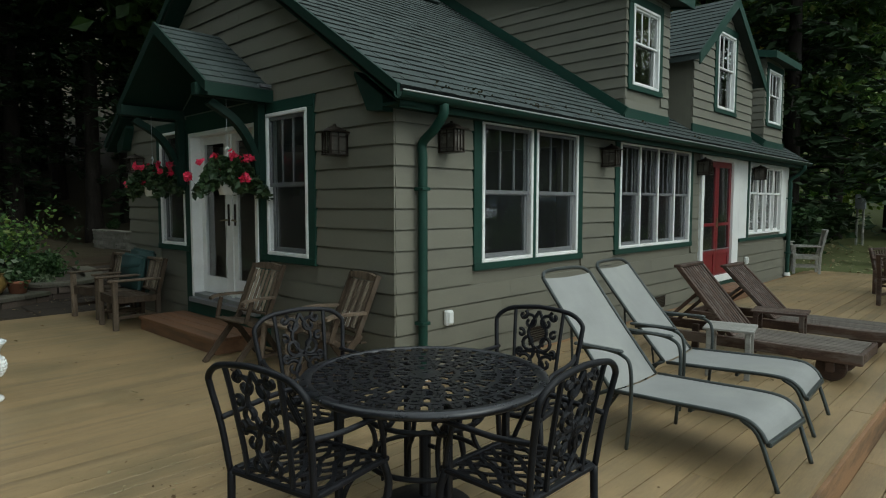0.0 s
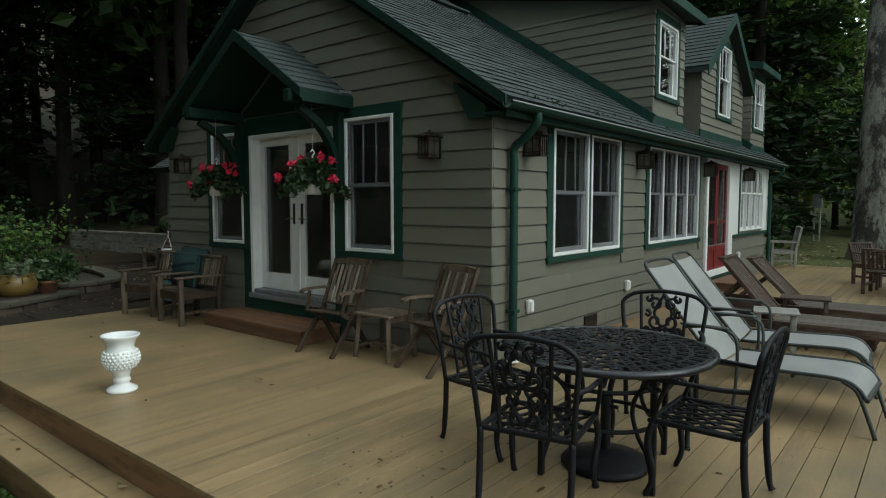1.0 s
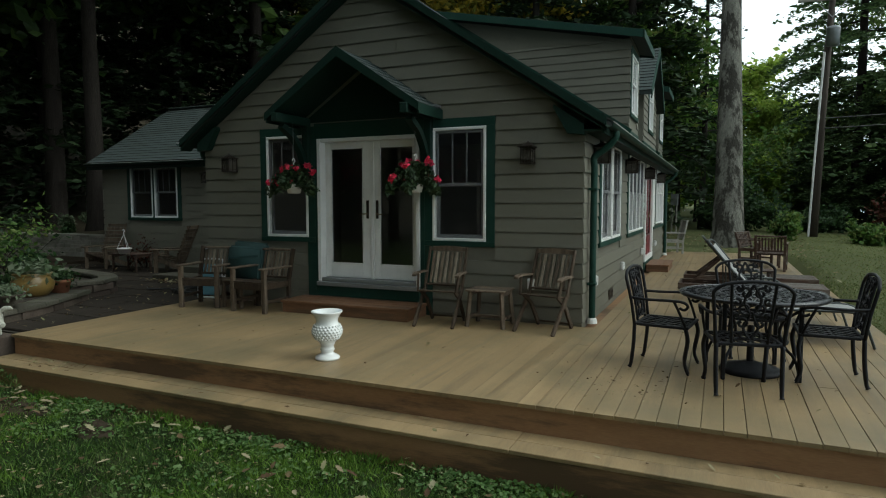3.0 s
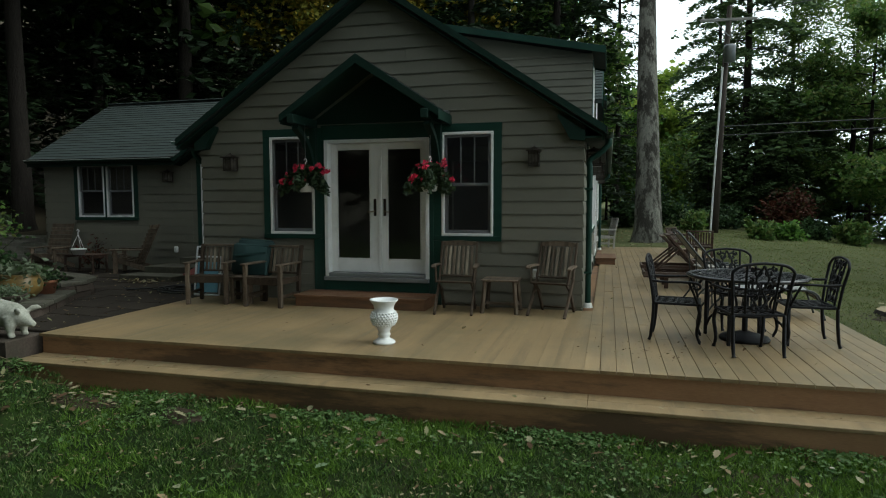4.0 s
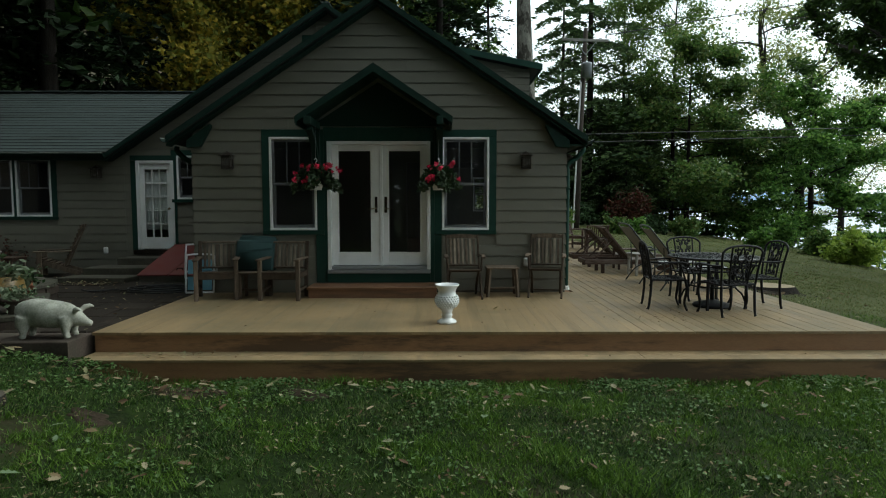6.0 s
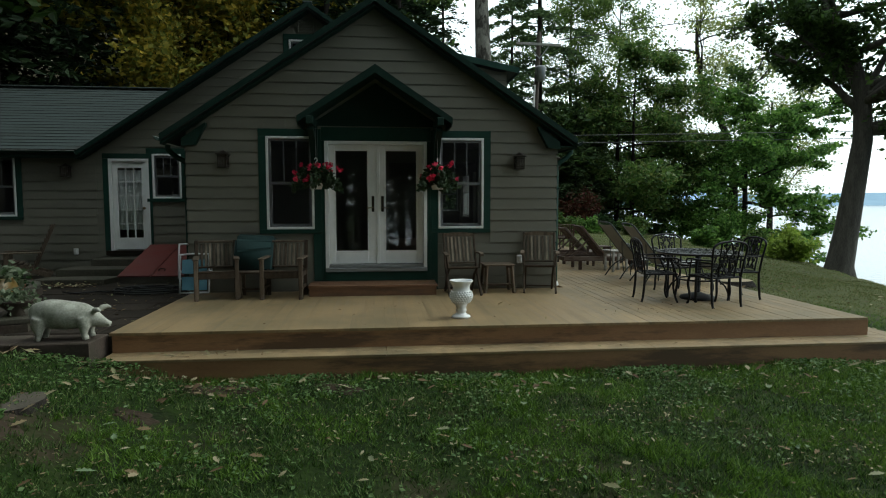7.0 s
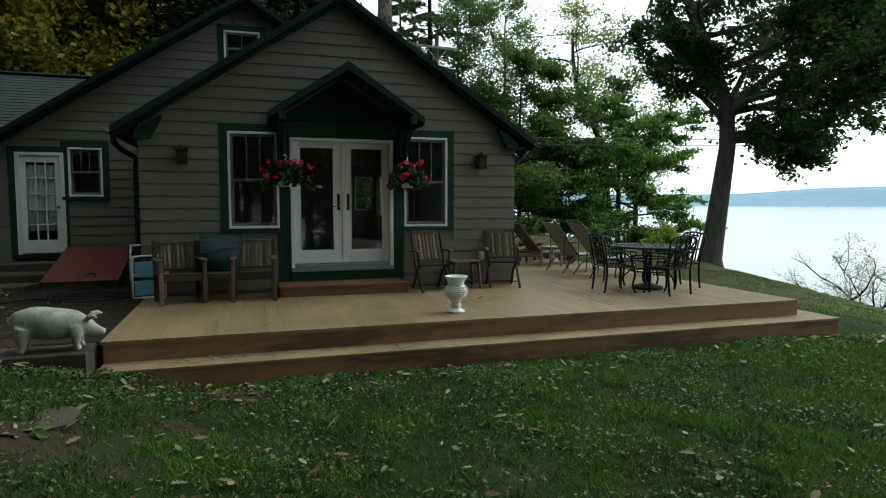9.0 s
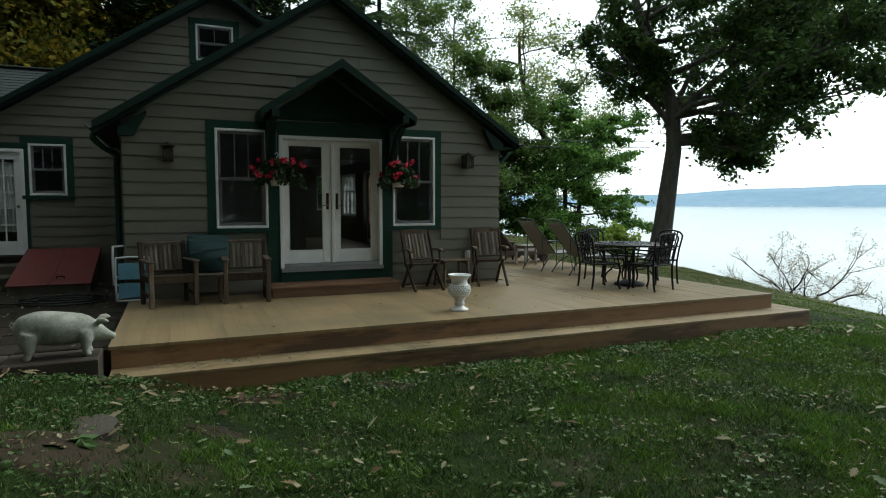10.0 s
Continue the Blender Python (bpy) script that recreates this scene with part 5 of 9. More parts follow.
plant(broad_tree("oak_tree", 4, 18, 0.48, 7.4, 9.0, LEAF_OAK, 0.14, 130000, OAKBARK, clump=0.48, limbs=14, drop=0.02, path=[(0, 0, 0), (0.3, -0.1, 2.8), (0.58, -0.2, 5.3), (0.66, -0.2, 6.8), (0.3, 0.2, 8.6), (-0.6, 1.0, 11.5), (-1.1, 1.4, 14.4)],
                 extra=[(5.9, -0.45, 0.30, 10.0), (6.3, 2.6, 0.95, 5.0), (6.8, -1.6, 0.4, 8.5), (7.4, -0.2, 0.5, 10.5), (7.8, 3.3, 0.9, 5.0), (6.9, -0.7, 1.2, 9.0), (7.2, 0.4, 0.9, 7.5), (6.9, -0.5, 0.22, 9.0), (7.2, -1.2, 0.25, 7.5), (5.7, -0.45, 0.0, 5.0), (5.9, -1.0, -0.03, 4.6), (5.8, 0.1, 0.02, 4.8), (7.0, 2.5, 1.7, 7.5), (7.6, 2.0, 1.3, 6.5)],
                 shape=oak_crown), 15.3, 12.6, "large oak with a leaning dark trunk on the lake bank", turn=0)
plant(broad_tree("tall_oak_tree", 9, 24, 0.50, 13.0, 6.0, LEAF_OAK, 0.22, 9000, LICHENBARK, clump=0.6, limbs=10, path=[(0, 0, 0), (-0.05, 0.6, 4), (-0.12, 1.5, 8), (-0.1, 2.4, 12), (0, 3.2, 20)]), 1.80, 15.9, "tall oak with a thick grey lichened trunk behind the deck")

# maple green with the shade of the boughs put into the colour
LEAF_SHADE = island_material("shaded_maple_leaves", [(0.035, 0.075, 0.016), (0.070, 0.135, 0.028), (0.115, 0.20, 0.042), (0.16, 0.18, 0.05)], 0.55, 0.45)
# lime leaves, with the light they catch put into the brightness
LEAF_LIME = island_material("lime_green_leaves", [(0.14, 0.22, 0.03), (0.24, 0.34, 0.05), (0.34, 0.43, 0.08)], 0.6, 0.5)
LEAF_MID = island_material("fresh_green_small_leaves", [(0.07, 0.12, 0.025), (0.12, 0.19, 0.04), (0.18, 0.25, 0.06)], 0.6, 0.5)
maple = broad_tree("maple_tree", 21, 11, 0.18, 1.6, 4.2, LEAF_GREEN, 0.22, 8000, DARKBARK, clump=0.42, limbs=13, gaps=0.25)
plant(maple, 17.6, 36.0, "bushy green maple among the trees of the bank", group="bank trees", z=-2.4, size=0.72)
shady = plant(broad_tree("layered_maple", 51, 13.5, 0.17, 1.4, 4.6, LEAF_SHADE, 0.15, 38000, DARKBARK, clump=0.62, limbs=21, gaps=0.2, plate=0.42, level=0.12), 14.0, 30.0, "shaded maple with layered boughs and a thin dark trunk", group="bank trees", z=-0.9)
plant(broad_tree("layered_maple", 52, 12.2, 0.24, 0.8, 5.4, LEAF_GREEN, 0.15, 56000, DARKBARK, clump=0.45, limbs=20, gaps=0.2, plate=0.3, level=0.10), 21.8, 29.6, "broad fresh green maple with layered boughs over the lake bank", group="bank trees", z=-2.6, turn=40)
for x, y, turn, size, z in ((11.2, 35.0, 100, 0.72, -0.2), (17.0, 38.0, 220, 0.8, -1.2)):
    again(shady, x, y, turn, size, z)
again(shady, -3.3, 24.0, 130, 1.05)
slender = broad_tree("slender_tree", 23, 17, 0.30, 4.0, 4.8, LEAF_PALE, 0.11, 9500, DARKBARK, clump=0.6, limbs=12, gaps=0.45, path=[(1.4, 0, 0), (1.2, 0, 5), (0.7, 0, 7.6), (-0.5, 0.2, 9.3), (-1.0, 0.3, 11), (-1.1, 0.3, 14)])
plant(slender, 22.5, 35.0, "slender pale-leaved tree leaning over the lake", group="bank trees", z=-3.0, size=1.35)
again(slender, 30.0, 39.0, 60, 1.0, -4.0)
gold = broad_tree("gold_tree", 24, 13, 0.22, 3.0, 4.4, LEAF_GOLD, 0.17, 21000, DARKBARK, clump=0.7, limbs=12)
plant(gold, -13.0, 19.0, "autumn gold maple at the edge of the dark wood", group="wood trees")
again(gold, -8.2, 22.0, 90, 1.1)
again(gold, -10.8, 21.5, 200, 1.1)
lime = broad_tree("young_tree", 26, 7, 0.10, 0.8, 2.6, LEAF_LIME, 0.17, 8000, DARKBARK, clump=0.5, limbs=11)
plant(lime, 3.7, 43.0, "lime green young tree catching the light", group="bank trees", size=1.5)
for x, y, turn, size in ((0.6, 46.0, 90, 1.3), (5.0, 50.0, 200, 1.2), (1.9, 37.0, 150, 1.15), (4.6, 36.0, 250, 0.95), (0.2, 31.0, 20, 0.85), (3.0, 31.0, 300, 0.6)):
    again(lime, x, y, turn, size)
# the two at y -27 are unseen, added to close off the sky
for x, y, turn, size, z in ((10.4, 40.0, 250, 0.5, 0.2), (8.0, 42.0, 10, 0.5, 0.4), (5.2, 43.0, 190, 0.5, 0.6), (0.5, 33.0, 0, 0.5, None), (-0.6, 28.5, 30, 0.8, None), (-4.5, 26.0, 75, 1.0, None), (-12.0, -27.0, 10, 1.5, None), (8.0, -27.0, 60, 1.5, None)):
    again(maple, x, y, turn, size, z)
airy = broad_tree("ash_tree", 41, 22, 0.20, 6.0, 4.2, LEAF_MID, 0.13, 13000, DARKBARK, clump=0.55, limbs=16, gaps=0.3)
plant(airy, 14.3, 33.5, "tall airy green tree with light between its leaves", group="bank trees", size=0.9)
again(airy, 11.8, 37.0, 130, 1.0)
# tall trees, mostly out of view, added to block sky light overhead
tall = broad_tree("tall_tree", 27, 25, 0.34, 10.0, 7.5, LEAF_OAK, 0.40, 9000, DARKBARK, clump=0.9, limbs=13)
plant(tall, -5.0, -17.5, "tall dark-leaved tree, mostly unseen, added to block sky", group="tall trees")
for x, y, turn, size in ((3.5, -18.0, 60, 1.0), (-13.0, -15.5, 120, 1.0), (-25.0, -9.0, 200, 1.0), (-27.5, 3.0, 10, 1.05), (-20.0, 7.0, 80, 1.0), (-16.6, 6.0, 170, 0.85), (-16.5, 13.5, 300, 1.0), (-1.0, -15.0, 330, 0.9), (-9.0, -16.0, 20, 0.95)):
    again(tall, x, y, turn, size)

dark = [conifer("hemlock_tree", 31, 19, 0.26, 3.6, 3.6, 100), conifer("hemlock_tree", 32, 16, 0.22, 0.8, 3.3, 100), conifer("hemlock_tree", 33, 22, 0.30, 5.0, 3.9, 95)]
ragged = conifer("pine_tree", 35, 24, 0.28, 1.5, 6.8, 330, 1.0, 0.18, LITNEEDLES, 0.35)
plant(ragged, 8.3, 33.0, "tall ragged conifer with airy boughs behind the pole", group="wood trees")
again(ragged, 7.6, 39.0, 250, 0.8)
soft = conifer("hemlock_tree", 36, 16, 0.16, 0.6, 4.2, 170, 1.0, 0.24, LITNEEDLES, 0.4)
plant(soft, 6.0, 31.0, "soft green hemlock below the tall conifer", group="wood trees", size=0.42)
for x, y, turn, size in ((9.6, 28.5, 80, 0.50), (11.4, 31.5, 160, 0.56), (8.2, 29.5, 210, 0.48), (7.6, 38.0, 20, 0.55), (10.6, 37.0, 290, 0.55), (13.0, 40.0, 50, 0.5)):
    again(soft, x, y, turn, size)
thin = conifer("hemlock_tree", 34, 17, 0.16, 3.0, 3.0, 60, 1.0, 0.11)
plant(thin, 0.7, 25.0, "thin dark conifer beside the thick oak", group="wood trees", size=0.95)
for k, (x, y) in enumerate(((-20.0, 12.5), (-15.5, 16.5), (-24.0, 5.0))):
    plant(dark[k], x, y, "dark hemlock with drooping boughs in the wood", group="wood trees")
_r = random.Random(77)
# the southern rows are unseen, added to block sky and darken reflections
spots = [(-26, -3), (-24, 10), (-19, 18), (-23, 16), (-28, 2), (-30, 10), (-27, 20), (-21, 23), (-15, 25), (-5, 20.5), (-2, 20), (-4, 27), (-18, 14), (-22, 8.5), (-26, 7), (-25, 13), (-20.5, 16),
         (-7, 32), (-14, 32), (-21, 30), (-28, 28), (-34, 18), (-35, 6), (-32, -4), (-27, -9), (-30, -14), (-22, -14), (-24, -20), (-17, -22), (-32, 13), (-29, 16), (-30, 22), (-31, 6), (-28, -1), (-33, 1), (-24, 26), (-18, 28),
         (-10, -20), (-6.5, -21), (-3, -20), (0.5, -21), (4, -20), (-13, -19), (-8, -25), (-4, -25), (2, -25), (9, -25), (-16, -17), (-19, -13), (-36, 12), (-36, -8), (-12, 21), (-5, 15.5), (-16.5, 20),
         *[(-14 + 3.4 * k, -29 - 1.5 * (k % 2)) for k in range(12)], *[(-12 + 3.4 * k, -34 - 1.5 * (k % 2)) for k in range(12)]]
spots += [(-40 - 3 * (k % 2), -16 + 3.2 * k) for k in range(16)]
for i, (x, y) in enumerate(spots):
    again(dark[i % 3], x + _r.uniform(-0.8, 0.8), y + _r.uniform(-0.8, 0.8), _r.uniform(0, 360), _r.uniform(0.9, 1.2))

again(dark[0], -1.6, 24.0, 300, 0.9)

# ---- canopy over the glazed doors ----
IRON = material("black_cast_aluminium", (0.0045, 0.0045, 0.006), (0.011, 0.011, 0.014), 14, 120, 0.5, bump=0.25, spec=0.24)
TABLEIRON = material("polished_black_cast_aluminium", (0.006, 0.006, 0.008), (0.014, 0.014, 0.018), 14, 120, 0.30, bump=0.12, spec=0.55)
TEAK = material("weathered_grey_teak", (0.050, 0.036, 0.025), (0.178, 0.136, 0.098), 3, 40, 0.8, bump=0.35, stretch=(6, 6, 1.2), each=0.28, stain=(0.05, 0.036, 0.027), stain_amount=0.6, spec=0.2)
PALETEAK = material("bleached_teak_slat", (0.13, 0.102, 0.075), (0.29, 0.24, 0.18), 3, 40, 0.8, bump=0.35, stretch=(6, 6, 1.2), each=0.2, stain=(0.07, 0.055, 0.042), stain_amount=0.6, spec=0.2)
# darker teak for legs, rails and seats than for arms and backs
BROWNTEAK = material("dark_brown_teak", (0.024, 0.016, 0.010), (0.080, 0.056, 0.037), 3, 40, 0.8, bump=0.35, stretch=(6, 6, 1.2), each=0.25, stain=(0.10, 0.085, 0.07), stain_amount=0.4, spec=0.2)
REDTEAK = material("dark_red_brown_teak", (0.028, 0.015, 0.010), (0.090, 0.052, 0.036), 3, 40, 0.6, bump=0.3, stretch=(1.2, 6, 6), each=0.25, stain=(0.15, 0.125, 0.105), stain_amount=0.5, stain_edge=(0.52, 0.6), spec=0.35)
WORNTEAK = material("worn_grey_brown_slats", (0.075, 0.060, 0.048), (0.16, 0.14, 0.12), 3, 40, 0.75, bump=0.3, stretch=(1.2, 6, 6), each=0.2, stain=(0.05, 0.035, 0.025), stain_amount=0.6, spec=0.3)
GREYWOOD = material("bleached_grey_wood", (0.20, 0.19, 0.17), (0.36, 0.35, 0.32), 3, 40, 0.8, bump=0.3, stretch=(1, 6, 6), each=0.12, stain=(0.12, 0.12, 0.10), stain_amount=0.5, spec=0.2)
SLING = material("pale_grey_woven_sling", (0.215, 0.215, 0.207), (0.275, 0.275, 0.265), 6, 400, 0.75, bump=0.35, bump_size=0.002, stain=(0.30, 0.30, 0.27), stain_amount=0.5)
TUBE = material("dark_grey_green_tube", (0.030, 0.036, 0.034), (0.055, 0.062, 0.060), 6, 120, 0.4, metal=0.3)
GLAZE = material("white_glazed_ceramic", (0.70, 0.71, 0.70), (0.82, 0.83, 0.82), 5, 60, 0.22, bump=0.06, stain=(0.45, 0.47, 0.45), stain_amount=0.35)
PLASTIC = material("white_weathered_plastic", (0.60, 0.60, 0.58), (0.72, 0.72, 0.70), 6, 80, 0.5)
FROST = material("frosted_lamp_glass", (0.065, 0.058, 0.048), (0.11, 0.10, 0.085), 10, 90, 0.25)
TEAL = material("teal_canvas", (0.006, 0.028, 0.026), (0.012, 0.044, 0.041), 3, 120, 0.75, bump=0.25, stain=(0.02, 0.05, 0.045), stain_amount=0.5)
BLUE = material("pale_blue_webbing", (0.10, 0.25, 0.33), (0.17, 0.36, 0.45), 6, 150, 0.7, bump=0.2)
CHROME = material("polished_aluminium_tube", (0.72, 0.73, 0.74), (0.80, 0.81, 0.82), 6, 90, 0.35, metal=0.35)
TERRA = material("terracotta", (0.20, 0.075, 0.038), (0.30, 0.12, 0.065), 5, 60, 0.8, bump=0.2, stain=(0.14, 0.09, 0.06), stain_amount=0.6)
OCHRE = material("ochre_glazed_pot", (0.15, 0.095, 0.025), (0.22, 0.14, 0.04), 5, 60, 0.4, bump=0.1, stain=(0.15, 0.11, 0.04), stain_amount=0.5)

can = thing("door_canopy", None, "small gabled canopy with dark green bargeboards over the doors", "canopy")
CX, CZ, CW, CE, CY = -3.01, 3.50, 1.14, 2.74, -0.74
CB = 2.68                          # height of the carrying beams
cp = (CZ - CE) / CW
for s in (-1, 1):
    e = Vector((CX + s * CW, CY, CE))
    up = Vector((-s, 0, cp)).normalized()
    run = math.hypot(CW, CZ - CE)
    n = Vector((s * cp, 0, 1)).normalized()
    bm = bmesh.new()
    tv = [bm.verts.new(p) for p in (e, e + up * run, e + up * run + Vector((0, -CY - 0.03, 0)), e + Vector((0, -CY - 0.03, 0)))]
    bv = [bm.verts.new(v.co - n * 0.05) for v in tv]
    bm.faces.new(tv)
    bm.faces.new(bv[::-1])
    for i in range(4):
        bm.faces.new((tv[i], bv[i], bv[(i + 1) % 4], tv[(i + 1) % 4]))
    part("canopy_roof", bm, SHADEGREEN, can)
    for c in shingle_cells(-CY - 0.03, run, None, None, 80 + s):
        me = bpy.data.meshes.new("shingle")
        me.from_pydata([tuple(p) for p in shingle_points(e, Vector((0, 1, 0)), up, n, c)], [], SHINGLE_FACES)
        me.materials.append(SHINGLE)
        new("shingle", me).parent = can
    part("bargeboard", prism(bmesh.new(), [(CX + s * (CW + 0.03), CE + 0.0), (CX, CZ + 0.02), (CX, CZ - 0.11), (CX + s * (CW + 0.03), CE - 0.10)], CY - 0.028, CY), SHADEGREEN, can)
    part("eave_board", boxes((min(e.x, e.x + s * 0.025), max(e.x, e.x + s * 0.025), CY, -0.03, CE - 0.13, CE - 0.005)), SHADEGREEN, can)
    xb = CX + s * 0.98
    part("beam", boxes((xb - 0.05, xb + 0.05, CY - 0.06, -0.04, CB - 0.06, CB + 0.06), bevel=0.006), SHADEGREEN, can)
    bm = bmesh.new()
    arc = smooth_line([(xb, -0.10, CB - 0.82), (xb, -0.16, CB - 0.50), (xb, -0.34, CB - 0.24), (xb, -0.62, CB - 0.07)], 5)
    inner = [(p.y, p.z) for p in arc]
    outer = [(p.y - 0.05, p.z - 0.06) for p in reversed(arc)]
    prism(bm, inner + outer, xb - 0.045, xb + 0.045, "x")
    part("bracket", bm, SHADEGREEN, can)
    part("bracket_post", boxes((xb - 0.05, xb + 0.05, -0.13, -0.045, CB - 0.95, CB - 0.06), bevel=0.006), SHADEGREEN, can)
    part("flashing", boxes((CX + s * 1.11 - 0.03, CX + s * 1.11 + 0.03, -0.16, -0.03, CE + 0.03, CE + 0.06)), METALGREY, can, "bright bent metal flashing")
# panel in the same shade-darkened green under the canopy roof
part("tympanum", prism(bmesh.new(), [(CX - 1.08, CB), (CX + 1.08, CB), (CX, CZ - 0.13)], -0.034, -0.026), SHADEGREEN, can, "dark boarded gable")


# ---- lamps, outlets and vents on the walls ----
def sconce(m, label):
    t = thing("wall_lantern", m @ Matrix.Diagonal((0.75, 1.08, 0.78, 1)), label, "wall lamp", "wall lanterns")
    part("back_plate", boxes((-0.055, 0.055, -0.045, -0.022, -0.14, 0.16), bevel=0.006), BRONZE, t)
    part("arm", bars(((0, -0.03, 0.10), (0, -0.12, 0.13), 0.03, 0.03), bevel=0.004), BRONZE, t)
    bm = bmesh.new()
    box(bm, -0.125, 0.125, -0.245, 0.005 - 0.03, 0.115, 0.133, 0.004)
    part("floor_plate", boxes((-0.095, 0.095, -0.215, -0.025, -0.145, -0.127), bevel=0.004), BRONZE, t)
    lathe(bm, [(0.0, 0.131), (0.112, 0.131), (0.100, 0.148), (0.072, 0.172), (0.040, 0.190), (0.018, 0.196), (0.014, 0.215), (0.0, 0.222)], 16, (0, -0.12))
    part("cap", bm, BRONZE, t)
    for sx in (-1, 1):
        for sy in (-1, 1):
            part("corner_bar", bars(((sx * 0.082, -0.12 + sy * 0.082, -0.13), (sx * 0.082, -0.12 + sy * 0.082, 0.115), 0.016, 0.016)), BRONZE, t)
    for sx in (-1, 1):
        part("glazing_bar", boxes((sx * 0.028 - 0.004, sx * 0.028 + 0.004, -0.208, -0.199, -0.128, 0.115)), BRONZE, t)
        part("glazing_bar", boxes((sx * 0.083 - 0.005, sx * 0.083 + 0.005, -0.124, -0.116, -0.128, 0.115)), BRONZE, t)
    for z in (0.065, -0.10):
        part("band", rim(-0.089, 0.089, -0.089, 0.089, z, z + 0.012, 0.012, 0), BRONZE, t).matrix_basis = pose(0, -0.12, 0) @ Matrix(((1, 0, 0, 0), (0, 0, 1, 0), (0, 1, 0, 0), (0, 0, 0, 1)))
    for sx in (-1, 1):
        part("lamp_glass", boxes((-0.074, 0.074, -0.12 + sx * 0.076 - 0.002, -0.12 + sx * 0.076 + 0.002, -0.128, 0.114)), FROST, t)
        part("lamp_glass", boxes((sx * 0.076 - 0.002, sx * 0.076 + 0.002, -0.194, -0.046, -0.128, 0.114)), FROST, t)
    return t


sconce(pose(-5.40, 0, 2.11), "dark bronze lantern with frosted glass on the gable wall")
sconce(pose(-0.655, 0, 2.11), "dark bronze lantern with frosted glass on the gable wall")
for y in (0.58, 3.49, 6.50, 9.22):
    sconce(pose(0, y, 2.135, 0, 0, 90), "dark bronze lantern with frosted glass on the lake-side wall")
sconce(pose(-9.45, BACK_Y, 2.10), "small dark lantern beside the back door")


def outlet(m):
    t = thing("outlet_cover", m, "white plastic outlet cover on the clapboards", "outlet cover", "outlet covers")
    part("cover", boxes((-0.045, 0.045, -0.075, -0.02, -0.07, 0.07), bevel=0.012), PLASTIC, t)
    part("flap", boxes((-0.032, 0.032, -0.088, -0.075, -0.052, 0.058), bevel=0.008), PLASTIC, t)


for m in (pose(0, 0.63, 0.50, 0, 0, 90), pose(0, 3.15, 0.46, 0, 0, 90), pose(0, 6.02, 0.50, 0, 0, 90), pose(0, 8.85, 0.50, 0, 0, 90), pose(-9.35, BACK_Y, 0.42), pose(-0.62, 0, 0.50)):
    outlet(m)
for y in (2.1, 5.2):
    t = thing("crawlspace_vent", pose(0, y, 0.12, 0, 0, 90), "dark louvred vent at the foot of the wall", "vent")
    part("frame", rim(-0.17, 0.17, -0.07, 0.09, -0.036, -0.02, 0.02), BRONZE, t)
    for k in range(5):
        part("slat", boxes((-0.15, 0.15, -0.032, -0.022, -0.045 + k * 0.025, -0.030 + k * 0.025)), BRONZE, t)
t = thing("gable_vent", pose(-4.50, BACK_Y, 5.20), "grey louvred vent near the top of the gable", "vent")
part("frame", rim(-0.17, 0.17, -0.13, 0.13, -0.05, -0.024, 0.025), SIDING, t)
for k in range(6):
    part("slat", boxes((-0.145, 0.145, -0.046, -0.03, -0.10 + k * 0.035, -0.082 + k * 0.035)), SIDING, t)
for x, y, hgt, r in ((-6.05, 6.0, 0.42, 0.14), (-6.9, 5.2, 0.30, 0.07)):
    t = thing("roof_vent", pose(x, y, MAIN_RIDGE[1] - SLOPE * abs(x - MAIN_RIDGE[0])), "pale metal vent pipe through the roof", "vent pipe")
    part("pipe", lathe(bmesh.new(), [(r, -0.2), (r, hgt)], 16), METALGREY, t)
    part("cap", lathe(bmesh.new(), [(r * 1.3, hgt), (r * 1.4, hgt + 0.05), (r * 0.6, hgt + 0.10), (0, hgt + 0.12)], 16), METALGREY, t)


# ---- cast metal dining set ----
def scroll(bm, cx, cz, r, turns, start, sign, thick, place):
    """A flat spiral; place(u, v) gives its spot in space."""
    pts = []
    for k in range(15):
        f = k / 14
        a = start + sign * turns * 2 * math.pi * f
        q = r * (1 - 0.75 * f)
        pts.append(place(cx + q * math.cos(a), cz + q * math.sin(a)))
    tube(bm, pts, thick, 5)


